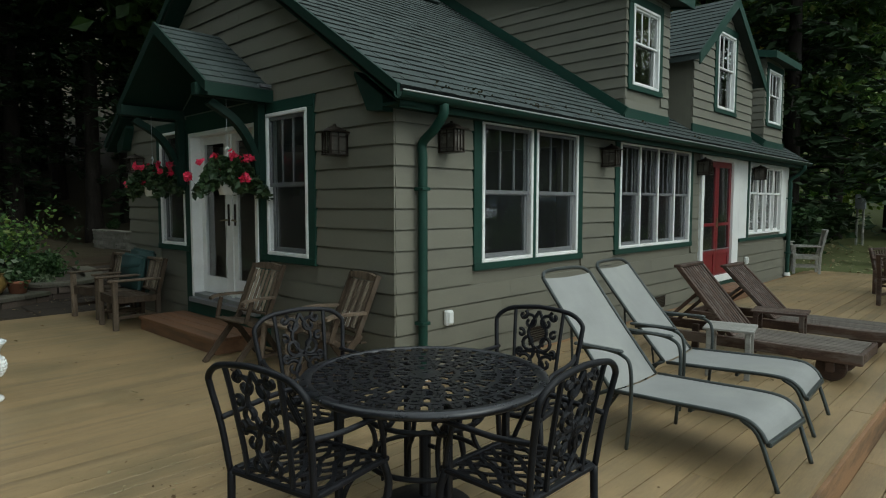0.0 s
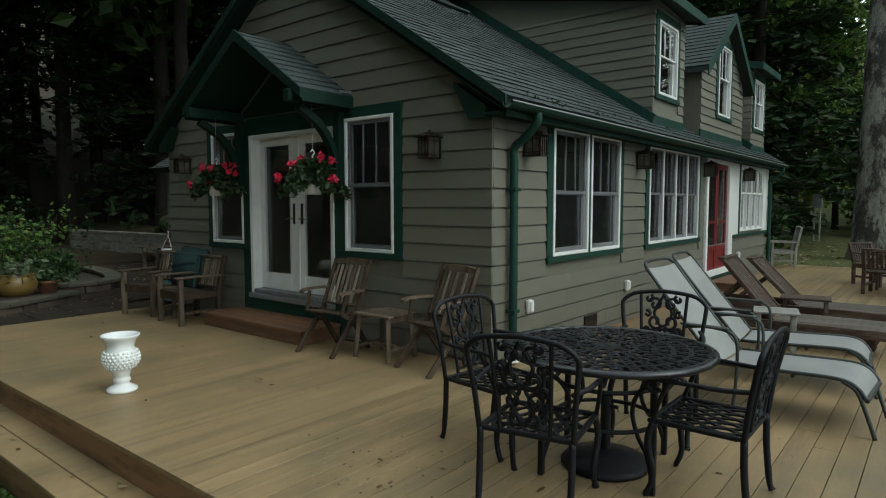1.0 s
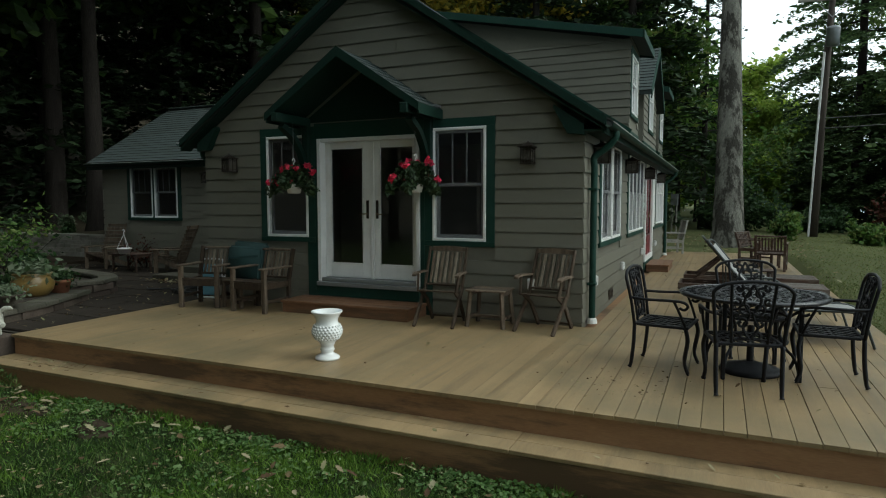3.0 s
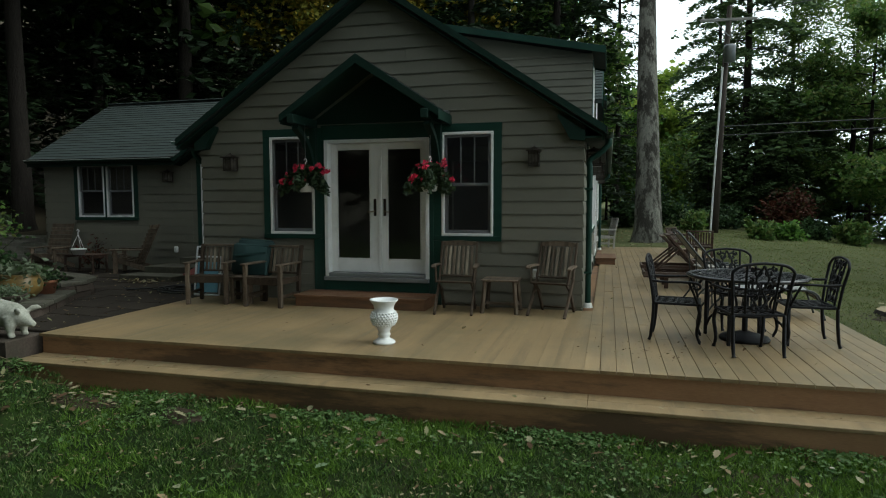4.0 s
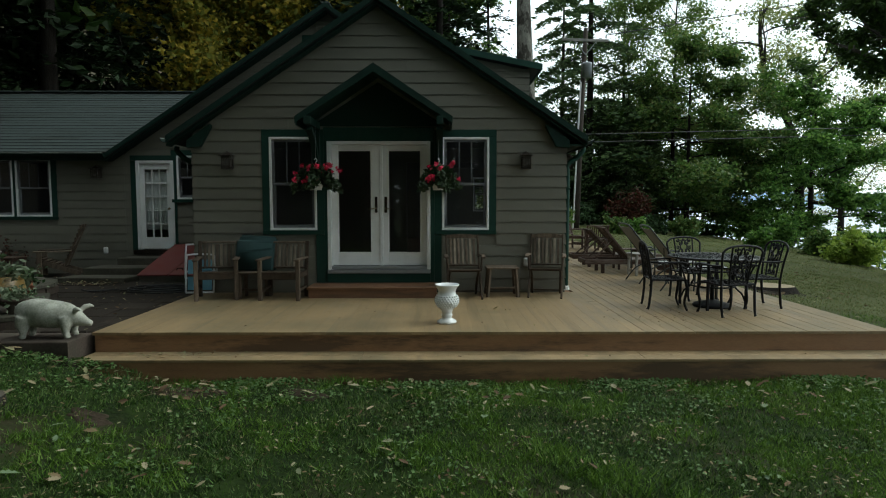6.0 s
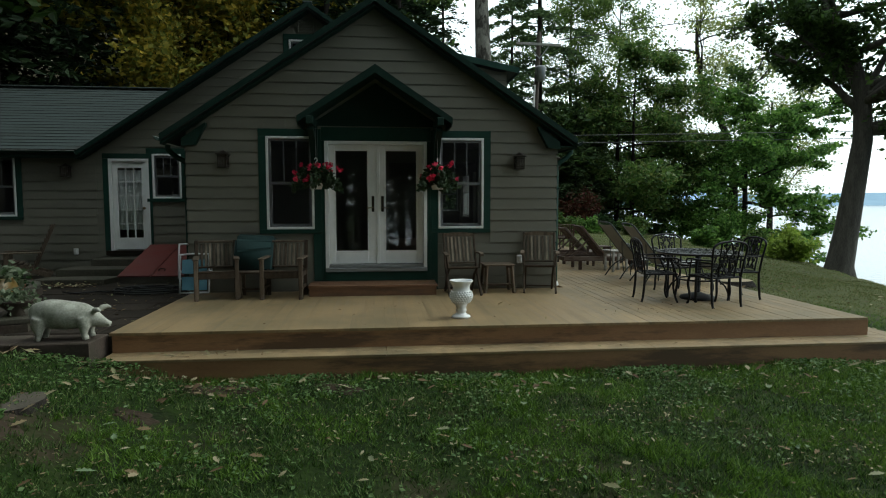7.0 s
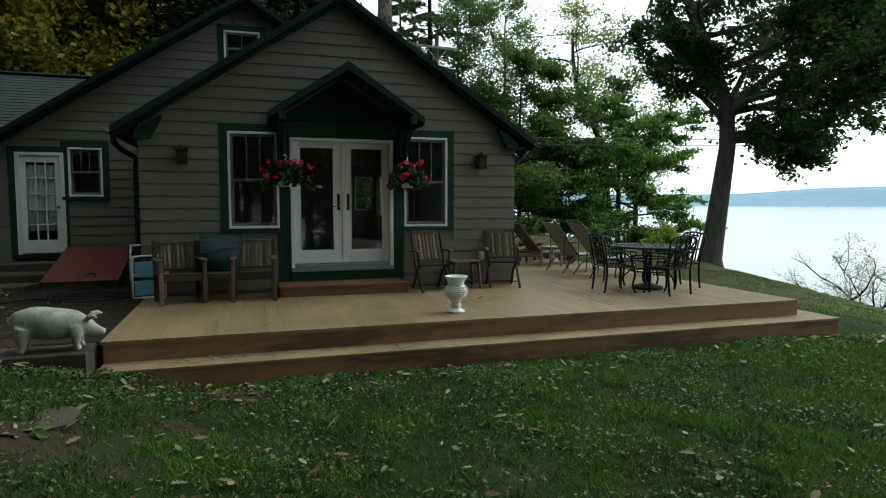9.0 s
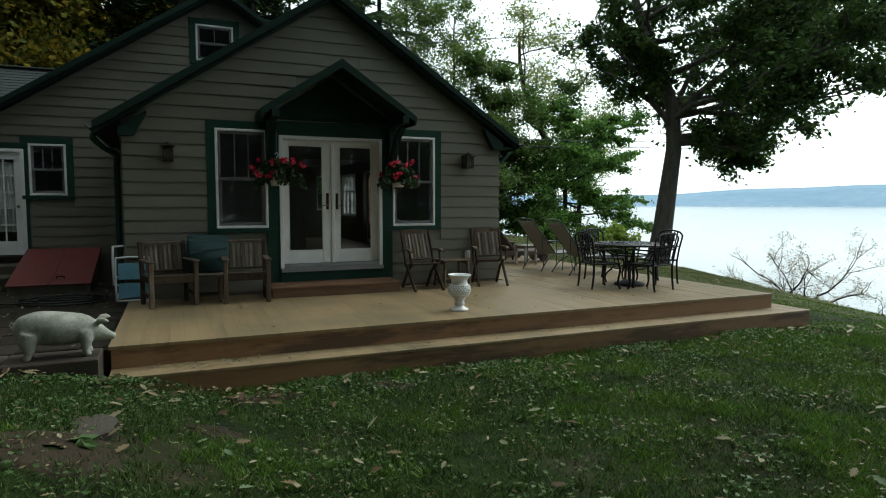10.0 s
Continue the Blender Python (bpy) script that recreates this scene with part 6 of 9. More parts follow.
def cast_chair(m, label):
    t = thing("patio_chair", m, label, "chair", "chairs round the table")
    W, D, H = 0.255, 0.24, 0.43
    bm = bmesh.new()
    box(bm, -W, W, -D, -D + 0.03, H - 0.025, H, 0.006)
    box(bm, -W, W, D - 0.03, D, H - 0.025, H, 0.006)
    box(bm, -W, -W + 0.03, -D + 0.03, D - 0.03, H - 0.025, H, 0.006)
    box(bm, W - 0.03, W, -D + 0.03, D - 0.03, H - 0.025, H, 0.006)
    part("seat_frame", bm, IRON, t)
    bm = bmesh.new()
    for k in range(-5, 12):
        for s in (-1, 1):
            pts = []
            for j in range(11):
                y = -D + 0.03 + (2 * D - 0.06) * j / 10
                x = s * (-W - 0.1 + k * 0.085 + (j / 10) * 0.26 + 0.012 * math.sin(j * 1.3))
                if -W + 0.025 < x < W - 0.025:
                    pts.append((x, y, H - 0.012))
            if len(pts) > 2:
                for p, q in zip(pts, pts[1:]):
                    bar(bm, p, q, 0.020, 0.010)
    part("seat_lattice", bm, IRON, t, "openwork cast seat")
    lean = lambda z: -D + 0.01 - 0.22 * (z - H) ** 1.25 if z > H else -D + 0.01
    bm = bmesh.new()
    side = smooth_line([(0.245, lean(H), H - 0.02), (0.262, lean(0.62), 0.62), (0.282, lean(0.79), 0.79), (0.278, lean(0.845), 0.845), (0.215, lean(0.895), 0.895), (0.12, lean(0.915), 0.915), (0, lean(0.925), 0.925)], 4)
    full = side + [Vector((-p.x, p.y, p.z)) for p in reversed(side[:-1])]
    tube(bm, full, 0.0145, 8)
    part("back_frame", bm, IRON, t, smooth=True)
    bm = bmesh.new()
    place = lambda u, v: (u, lean(v), v)
    for s in (-1, 1):
        tube(bm, [place(s * (0.13 + 0.03 * (z - H) / 0.5), z) for z in (H, 0.55, 0.70, 0.82, 0.912)], 0.012, 6)
        for cx, cz, r, turns, start in ((0.055, 0.83, 0.05, 1.1, 0.4), (0.05, 0.71, 0.055, 1.15, 3.6), (0.065, 0.59, 0.05, 1.1, 0.6), (0.045, 0.50, 0.04, 1.0, 4.0), (0.10, 0.87, 0.03, 0.9, 2.0), (0.105, 0.65, 0.026, 0.9, 5.0), (0.105, 0.76, 0.026, 0.9, 1.0)):
            scroll(bm, s * cx, cz, r, turns, start if s > 0 else math.pi - start, s, 0.0115, place)
        tube(bm, smooth_line([place(0, 0.46), place(s * 0.055, 0.56), place(s * 0.012, 0.66), place(s * 0.06, 0.77), place(0, 0.90)], 4), 0.0115, 5)
    for z in (0.455, 0.645):
        tube(bm, [place(-0.135, z), place(0, z + 0.012), place(0.135, z)], 0.009, 6)
    part("back_panel", bm, IRON, t, "openwork scrolled back panel")
    for s in (-1, 1):
        bm = bmesh.new()
        arm = smooth_line([(s * 0.25, lean(0.66), 0.66), (s * 0.285, -0.12, 0.655), (s * 0.30, 0.06, 0.66), (s * 0.295, 0.19, 0.655), (s * 0.285, 0.235, 0.62), (s * 0.28, 0.205, 0.585), (s * 0.275, 0.165, 0.60)], 5)
        tube(bm, arm, 0.013, 7)
        tube(bm, smooth_line([(s * 0.288, 0.12, 0.655), (s * 0.27, 0.17, 0.54), (s * 0.245, 0.21, 0.43)], 5), 0.012, 7)
        part("arm", bm, IRON, t, smooth=True)
        bm = bmesh.new()
        tube(bm, smooth_line([(s * 0.235, 0.215, H - 0.02), (s * 0.25, 0.235, 0.30), (s * 0.234, 0.21, 0.12), (s * 0.238, 0.24, 0.02), (s * 0.238, 0.25, 0.012)], 5), [0.019] * 10 + [0.016] * 10 + [0.022], 7)
        part("leg", bm, IRON, t, smooth=True)
        bm = bmesh.new()
        tube(bm, smooth_line([(s * 0.24, -D + 0.01, H - 0.01), (s * 0.24, -0.235, 0.25), (s * 0.237, -0.255, 0.06), (s * 0.237, -0.27, 0.012)], 5), [0.018] * 10 + [0.016] * 5 + [0.022], 7)
        part("leg", bm, IRON, t, smooth=True)
    return t


def cast_table(m):
    t = thing("patio_table", m, "round black cast metal table with a pierced top", "table")
    R, H = 0.61, 0.72
    part("rim", lathe(bmesh.new(), [(R - 0.055, H - 0.012), (R - 0.01, H - 0.035), (R + 0.004, H - 0.02), (R, H - 0.004), (R - 0.03, H + 0.002), (R - 0.055, H - 0.002), (R - 0.055, H - 0.012)], 56), TABLEIRON, t, smooth=True)
    bm = bmesh.new()
    for r in (0.07, 0.165, 0.27, 0.37, 0.465):
        lathe(bm, [(r - 0.011, H - 0.012), (r + 0.011, H - 0.012), (r + 0.011, H - 0.002), (r - 0.011, H - 0.002), (r - 0.011, H - 0.012)], 48)
    part("ring", bm, TABLEIRON, t, "concentric cast rings")
    part("hub", lathe(bmesh.new(), [(0.018, H - 0.014), (0.062, H - 0.012), (0.062, H - 0.002), (0.018, H), (0.018, H - 0.014)], 24), TABLEIRON, t)
    part("hole_plug", lathe(bmesh.new(), [(0, H - 0.012), (0.018, H - 0.012), (0.018, H - 0.004), (0, H - 0.003)], 16), TABLEIRON, t)
    bm = bmesh.new()
    rings = ((0.07, 0.165, 8), (0.165, 0.27, 14), (0.27, 0.37, 22), (0.37, 0.465, 28), (0.465, 0.56, 34))
    for r0, r1, n in rings:
        for k in range(n):
            for s in (-1, 1):
                a0 = 2 * math.pi * k / n
                pts = []
                for j in range(6):
                    f = j / 5
                    a = a0 + s * (2 * math.pi / n) * (0.55 * f + 0.16 * math.sin(f * math.pi * 2))
                    q = r0 + (r1 - r0) * f
                    pts.append((q * math.cos(a), q * math.sin(a), H - 0.007))
                for p, q in zip(pts, pts[1:]):
                    bar(bm, p, q, 0.0175, 0.008)
            a = 2 * math.pi * (k + 0.5) / n
            q = (r0 + r1) / 2
            box(bm, q - 0.02, q + 0.02, -0.009, 0.009, H - 0.011, H - 0.001, 0, pose(0, 0, 0, 0, 0, math.degrees(a)))
    part("lattice", bm, TABLEIRON, t, "pierced scrollwork top")
    for k in range(4):
        a = math.pi / 4 + k * math.pi / 2 + 0.1
        c, s_ = math.cos(a), math.sin(a)
        bm = bmesh.new()
        bar(bm, (0.43 * c, 0.43 * s_, 0.0), (0.43 * c, 0.43 * s_, H - 0.02), 0.035, 0.035, bevel=0.006)
        tube(bm, smooth_line([(0.43 * c, 0.43 * s_, 0.62), (0.30 * c, 0.30 * s_, 0.52), (0.25 * c, 0.25 * s_, 0.40), (0.30 * c, 0.30 * s_, 0.28), (0.38 * c, 0.38 * s_, 0.20), (0.43 * c, 0.43 * s_, 0.07)], 5), 0.013, 7)
        part("leg", bm, IRON, t)
        part("leg_brace", bars(((0.12 * c, 0.12 * s_, H - 0.03), (0.56 * c, 0.56 * s_, H - 0.03), 0.03, 0.022), bevel=0.004), IRON, t)
    for z, r in ((0.52, 0.29), (0.30, 0.29)):
        bm = bmesh.new()
        tube(bm, [(r * math.cos(q), r * math.sin(q), z) for q in [2 * math.pi * i / 32 for i in range(33)]], 0.013, 7)
        part("hoop", bm, IRON, t, smooth=True)
    return t


TABLE = (1.81, -1.42)
cast_table(pose(*TABLE, 0, 0, 0, 8))
t = thing("umbrella_base", pose(*TABLE, 0), "round black umbrella base under the table", "umbrella base")
part("base_plate", lathe(bmesh.new(), [(0, 0), (0.25, 0.0), (0.26, 0.02), (0.24, 0.045), (0.12, 0.075), (0.05, 0.10), (0, 0.10)], 28), IRON, t, smooth=True)
part("tube", lathe(bmesh.new(), [(0.03, 0.08), (0.03, 0.42), (0.024, 0.42), (0.024, 0.1)], 12), IRON, t)
part("knob", tube(bmesh.new(), [(0.03, 0, 0.36), (0.075, 0, 0.36)], 0.012, 8), IRON, t)
ch = cast_chair(pose(1.718, -2.035, 0, 0, 0, 11.3), "black cast metal armchair with a scrolled openwork back at the table")
for x, y, turn in ((1.10, -1.52, -98), (2.395, -1.425, 90), (1.843, -0.705, 191.5)):
    copy_thing(ch, pose(x, y, 0, 0, 0, turn))


# ---- sling sun loungers ----
def sling_lounger(m, label):
    """Local x runs from the foot end to the head; the back is raised."""
    t = thing("sun_lounger", m, label, "sun lounger", "sling loungers")
    W = 0.285
    prof = smooth_line([(0.06, 0.26), (0.10, 0.32), (0.17, 0.362), (0.30, 0.372), (0.6, 0.36), (1.0, 0.345)], 4)
    back = smooth_line([(1.02, 0.345), (1.21, 0.57), (1.40, 0.80), (1.585, 1.03)], 4)
    for name, line in (("seat_sling", prof), ("back_sling", back)):
        bm = bmesh.new()
        rows = []
        for j, p in enumerate(line):
            d = line[min(j + 1, len(line) - 1)] - line[max(j - 1, 0)]
            nx, nz = d.y / d.length * 0.006, -d.x / d.length * 0.006
            ring = [(p.x, W * k / 4, p.y - 0.012 * (1 - (k / 4) ** 2)) for k in range(-4, 5)]
            rows.append([bm.verts.new(q) for q in ring] + [bm.verts.new((q[0] + nx, q[1], q[2] + nz)) for q in reversed(ring)])
        for a, b in zip(rows, rows[1:]):
            for i in range(18):
                bm.faces.new((a[i], a[(i + 1) % 18], b[(i + 1) % 18], b[i]))
        bm.faces.new(rows[0][::-1])
        bm.faces.new(rows[-1])
        part(name, bm, SLING, t)
    for s in (-1, 1):
        bm = bmesh.new()
        tube(bm, [(p.x, s * (W + 0.008), p.y) for p in prof], 0.014, 8)
        part("seat_rail", bm, TUBE, t, smooth=True)
        bm = bmesh.new()
        tube(bm, [(p.x, s * (W + 0.008), p.y) for p in back], 0.014, 8)
        part("back_rail", bm, TUBE, t, smooth=True)
        bm = bmesh.new()
        tube(bm, smooth_line([(0.20, s * (W + 0.010), 0.362), (0.11, s * (W + 0.010), 0.30), (0.04, s * (W + 0.004), 0.12), (0.0, s * (W - 0.002), 0.0)], 4), 0.014, 8)
        part("leg", bm, TUBE, t, smooth=True)
        bm = bmesh.new()
        tube(bm, smooth_line([(1.24, s * (W + 0.045), 0.60), (1.08, s * (W + 0.05), 0.62), (0.92, s * (W + 0.05), 0.60), (0.86, s * (W + 0.05), 0.52), (0.86, s * (W + 0.045), 0.25), (0.88, s * (W + 0.05), 0.0)], 5), 0.013, 8)
        part("arm", bm, TUBE, t, smooth=True)
        part("armrest", boxes((0.92, 1.28, s * (W + 0.05) - 0.022, s * (W + 0.05) + 0.022, 0.612, 0.632), bevel=0.008), TUBE, t)
        bm = bmesh.new()
        tube(bm, smooth_line([(1.02, s * (W + 0.01), 0.35), (1.25, s * (W + 0.03), 0.22), (1.42, s * (W + 0.045), 0.0)], 4), 0.013, 8)
        part("leg", bm, TUBE, t, smooth=True)
        part("strut", tube(bmesh.new(), [(1.36, s * (W - 0.02), 0.72), (1.34, s * (W - 0.02), 0.34), (1.33, s * (W + 0.02), 0.14)], 0.009, 6), TUBE, t)
    bm = bmesh.new()
    tube(bm, smooth_line([(1.585, -W - 0.008, 1.03), (1.62, -W + 0.06, 1.07), (1.628, 0, 1.08), (1.62, W - 0.06, 1.07), (1.585, W + 0.008, 1.03)], 4), 0.014, 8)
    part("top_rail", bm, TUBE, t, smooth=True)
    part("cross_bar", bars(((0.055, -W, 0.25), (0.055, W, 0.25), 0.03, 0.03), bevel=0.006), TUBE, t)
    part("cross_bar", bars(((0.5, -W, 0.335), (0.5, W, 0.335), 0.025, 0.025), bevel=0.006), TUBE, t)
    return t


sl = sling_lounger(pose(3.05, 0.33, 0, 0, 0, 177), "pale grey sling sun lounger with dark tubular frame, back raised")
copy_thing(sl, pose(2.95, 1.39, 0, 0, 0, 183.5))


# ---- wheeled wooden loungers ----
def wood_lounger(m, rise, label):
    t = thing("wooden_lounger", m, label, "sun lounger", "wooden loungers")
    L, W, H = 2.02, 0.315, 0.29
    for s in (-1, 1):
        part("side_rail", boxes((0, L, s * W - 0.02, s * W + 0.02, H - 0.10, H), bevel=0.006), REDTEAK, t)
        part("leg", boxes((L - 0.42, L - 0.35, s * (W - 0.055) - 0.025, s * (W - 0.055) + 0.025, 0.0, H - 0.03), bevel=0.006), REDTEAK, t)
        part("leg", boxes((0.22, 0.29, s * (W - 0.055) - 0.025, s * (W - 0.055) + 0.025, 0.09, H - 0.03), bevel=0.006), REDTEAK, t)
        wb = lathe(bmesh.new(), [(0.0, -0.02), (0.115, -0.02), (0.125, -0.01), (0.125, 0.01), (0.115, 0.02), (0, 0.02)], 22)
        part("wheel", wb, REDTEAK, t, smooth=False).matrix_basis = pose(0.255, s * (W - 0.115), 0.125, 90)
    part("axle", tube(bmesh.new(), [(0.255, -W + 0.1, 0.125), (0.255, W - 0.1, 0.125)], 0.012, 8), METALGREY, t)
    part("end_rail", boxes((-0.001, 0.035, -W + 0.021, W - 0.021, H - 0.09, H - 0.002), bevel=0.005), REDTEAK, t)
    part("end_rail", boxes((L - 0.035, L + 0.001, -W + 0.021, W - 0.021, H - 0.09, H - 0.002), bevel=0.005), REDTEAK, t)
    n = 9
    for k in range(n):
        y = -W + 0.045 + (2 * W - 0.09) * k / (n - 1)
        part("slat", boxes((0.04, 1.06, y - 0.027, y + 0.027, H - 0.022, H + 0.004), bevel=0.004), WORNTEAK, t, "greyed worn seat slat")
    p0, p1 = Vector((1.08, 0, H)), Vector((1.62, 0, rise))
    for k in range(n):
        y = -W + 0.075 + (2 * W - 0.15) * k / (n - 1)
        part("back_slat", bars((p0 + Vector((0, y, 0)), p1 + Vector((0, y, 0)), 0.042, 0.016), bevel=0.003), REDTEAK, t)
    for s in (-1, 1):
        part("back_stile", bars((p0 + Vector((0, s * (W - 0.03), 0)), p1 + Vector((0, s * (W - 0.03), 0)), 0.035, 0.045), bevel=0.005), REDTEAK, t)
        part("prop", bars((p0.lerp(p1, 0.62) + Vector((0, s * (W - 0.09), 0)), (1.86, s * (W - 0.09), H - 0.04), 0.025, 0.035), bevel=0.004), REDTEAK, t)
    part("top_rail", bars((p1 + Vector((0, -W + 0.012, 0)), p1 + Vector((0, W - 0.012, 0)), 0.075, 0.03), bevel=0.006), REDTEAK, t)
    part("back_rail", bars((p0 + Vector((0, -W + 0.03, 0)), p0 + Vector((0, W - 0.03, 0)), 0.05, 0.03), bevel=0.006), REDTEAK, t)
    return t


wood_lounger(pose(2.98, 2.93, 0, 0, 0, 180), 0.93, "dark red-brown slatted wooden lounger with wheels, back raised")
wood_lounger(pose(3.0, 4.17, 0, 0, 0, 180), 0.84, "dark red-brown slatted wooden lounger with its back half raised")


def slat_table(m, w, d, h, mat, label, slats=6, splay=0.0, shelf=False, category="side table"):
    t = thing("side_table", m, label, category)
    for k in range(slats):
        y = -d / 2 + d * (k + 0.5) / slats
        part("slat", boxes((-w / 2, w / 2, y - d / slats / 2 + 0.004, y + d / slats / 2 - 0.004, h - 0.022, h), bevel=0.004), mat, t)
    for sx in (-1, 1):
        part("apron", boxes((sx * (w / 2 - 0.05) - 0.014, sx * (w / 2 - 0.05) + 0.014, -d / 2 + 0.03, d / 2 - 0.03, h - 0.075, h - 0.022), bevel=0.004), mat, t)
        for sy in (-1, 1):
            a = (sx * (w / 2 - 0.05), sy * (d / 2 - 0.05), h - 0.022)
            part("leg", bars(((a[0] + sx * splay, a[1] + sy * splay, 0.0), a, 0.045, 0.045), bevel=0.005), mat, t)
    if shelf:
        part("stretcher", boxes((-w / 2, w / 2, -0.03, 0.03, 0.10, 0.13), bevel=0.004), mat, t)
        for sx in (-1, 1):
            part("stretcher", boxes((sx * (w / 2 - 0.03) - 0.015, sx * (w / 2 - 0.03) + 0.015, -d / 2 + 0.02, d / 2 - 0.02, 0.10, 0.13), bevel=0.004), mat, t)
    return t


slat_table(pose(2.0, 2.32, 0, 0, 0, 12), 0.42, 0.40, 0.45, GREYWOOD, "small bleached slatted table between the loungers", 7)
slat_table(pose(2.08, 3.55, 0, 0, 0, 8), 0.52, 0.38, 0.45, REDTEAK, "small dark wooden slatted table between the loungers", 5)
slat_table(pose(-1.055, -0.36, 0), 0.50, 0.42, 0.46, TEAK, "small weathered slatted table between folding chairs", 5, 0.035, True)


# ---- teak folding chairs by the wall ----
def folding_chair(m, label):
    t = thing("folding_chair", m, label, "chair", "folding chairs")
    W = 0.25
    for s in (-1, 1):
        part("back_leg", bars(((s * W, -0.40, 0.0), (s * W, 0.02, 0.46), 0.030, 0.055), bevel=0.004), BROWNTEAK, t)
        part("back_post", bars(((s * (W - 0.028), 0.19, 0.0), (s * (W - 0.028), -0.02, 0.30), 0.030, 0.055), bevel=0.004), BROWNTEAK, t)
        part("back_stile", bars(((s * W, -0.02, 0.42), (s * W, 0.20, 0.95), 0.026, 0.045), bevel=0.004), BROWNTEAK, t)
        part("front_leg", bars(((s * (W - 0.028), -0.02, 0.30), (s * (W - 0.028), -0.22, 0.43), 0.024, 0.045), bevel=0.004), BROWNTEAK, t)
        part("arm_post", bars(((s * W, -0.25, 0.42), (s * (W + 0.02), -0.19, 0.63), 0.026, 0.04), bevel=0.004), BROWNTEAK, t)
        bm = bmesh.new()
        arm = smooth_line([(s * (W + 0.015), 0.06, 0.645), (s * (W + 0.03), -0.10, 0.65), (s * (W + 0.035), -0.24, 0.645), (s * (W + 0.03), -0.30, 0.625)], 3)
        plank = [(p.x - 0.028, p.y, p.z) for p in arm] + [(p.x + 0.028, p.y, p.z) for p in reversed(arm)]
        lo_, hi_ = [bm.verts.new((x_, y_, z_ - 0.012)) for x_, y_, z_ in plank], [bm.verts.new((x_, y_, z_ + 0.012)) for x_, y_, z_ in plank]
        half = len(arm)
        for k in range(half - 1):
            for ring in (lo_, hi_):
                bm.faces.new((ring[k], ring[k + 1], ring[2 * half - 2 - k], ring[2 * half - 1 - k]))
        for k in range(2 * half):
            n_ = (k + 1) % (2 * half)
            bm.faces.new((lo_[k], lo_[n_], hi_[n_], hi_[k]))
        part("arm", bm, TEAK, t)
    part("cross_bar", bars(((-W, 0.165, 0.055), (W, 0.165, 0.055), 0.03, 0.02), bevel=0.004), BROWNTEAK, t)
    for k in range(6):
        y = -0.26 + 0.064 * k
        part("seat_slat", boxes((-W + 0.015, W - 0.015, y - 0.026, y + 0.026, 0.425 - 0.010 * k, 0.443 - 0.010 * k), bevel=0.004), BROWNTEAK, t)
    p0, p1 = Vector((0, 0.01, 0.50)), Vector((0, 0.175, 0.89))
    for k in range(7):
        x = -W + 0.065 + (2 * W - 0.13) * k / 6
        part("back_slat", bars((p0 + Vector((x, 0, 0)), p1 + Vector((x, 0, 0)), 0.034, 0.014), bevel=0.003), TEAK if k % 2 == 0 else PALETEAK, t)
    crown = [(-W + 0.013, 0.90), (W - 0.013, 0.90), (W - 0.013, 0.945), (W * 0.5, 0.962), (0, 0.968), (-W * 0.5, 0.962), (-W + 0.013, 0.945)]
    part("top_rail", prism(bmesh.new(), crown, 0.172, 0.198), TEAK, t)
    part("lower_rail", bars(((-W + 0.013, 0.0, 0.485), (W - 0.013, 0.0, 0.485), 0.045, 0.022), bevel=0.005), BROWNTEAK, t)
    return t


fc = folding_chair(pose(-1.665, -0.41, 0, 0, 0, 4), "weathered grey teak folding armchair by the wall")
copy_thing(fc, pose(-0.34, -0.275, 0, 0, 0, -12))


# ---- heavy armchairs ----
def garden_armchair(m, mat, label, wide=0.31, high=0.86, group="garden armchairs"):
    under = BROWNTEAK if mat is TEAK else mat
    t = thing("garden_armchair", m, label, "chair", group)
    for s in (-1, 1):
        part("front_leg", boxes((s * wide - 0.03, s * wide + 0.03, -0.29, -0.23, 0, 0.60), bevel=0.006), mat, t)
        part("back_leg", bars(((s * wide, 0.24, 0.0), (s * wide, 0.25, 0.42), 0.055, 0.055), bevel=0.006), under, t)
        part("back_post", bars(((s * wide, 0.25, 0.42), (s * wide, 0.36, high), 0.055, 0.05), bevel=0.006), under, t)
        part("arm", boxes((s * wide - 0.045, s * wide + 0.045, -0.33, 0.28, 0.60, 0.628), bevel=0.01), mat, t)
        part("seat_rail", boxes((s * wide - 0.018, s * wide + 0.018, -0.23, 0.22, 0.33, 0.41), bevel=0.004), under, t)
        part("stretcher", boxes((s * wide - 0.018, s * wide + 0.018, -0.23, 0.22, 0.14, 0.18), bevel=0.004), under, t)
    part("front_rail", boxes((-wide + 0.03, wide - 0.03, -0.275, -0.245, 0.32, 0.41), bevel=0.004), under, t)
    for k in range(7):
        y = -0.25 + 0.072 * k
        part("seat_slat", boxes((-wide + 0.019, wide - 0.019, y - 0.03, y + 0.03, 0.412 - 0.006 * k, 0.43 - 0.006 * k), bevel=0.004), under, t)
    p0, p1 = Vector((0, 0.262, 0.46)), Vector((0, 0.348, high - 0.05))
    for k in range(8):
        x = -wide + 0.075 + (2 * wide - 0.15) * k / 7
        part("back_slat", bars((p0 + Vector((x, 0, 0)), p1 + Vector((x, 0, 0)), 0.036, 0.016), bevel=0.003), PALETEAK if mat is TEAK and k % 3 else mat, t)
    part("top_rail", bars(((-wide + 0.028, 0.352, high - 0.02), (wide - 0.028, 0.352, high - 0.02), 0.075, 0.032), bevel=0.006), mat, t)
    part("lower_rail", bars(((-wide + 0.028, 0.26, 0.45), (wide - 0.028, 0.26, 0.45), 0.05, 0.03), bevel=0.005), under, t)
    return t


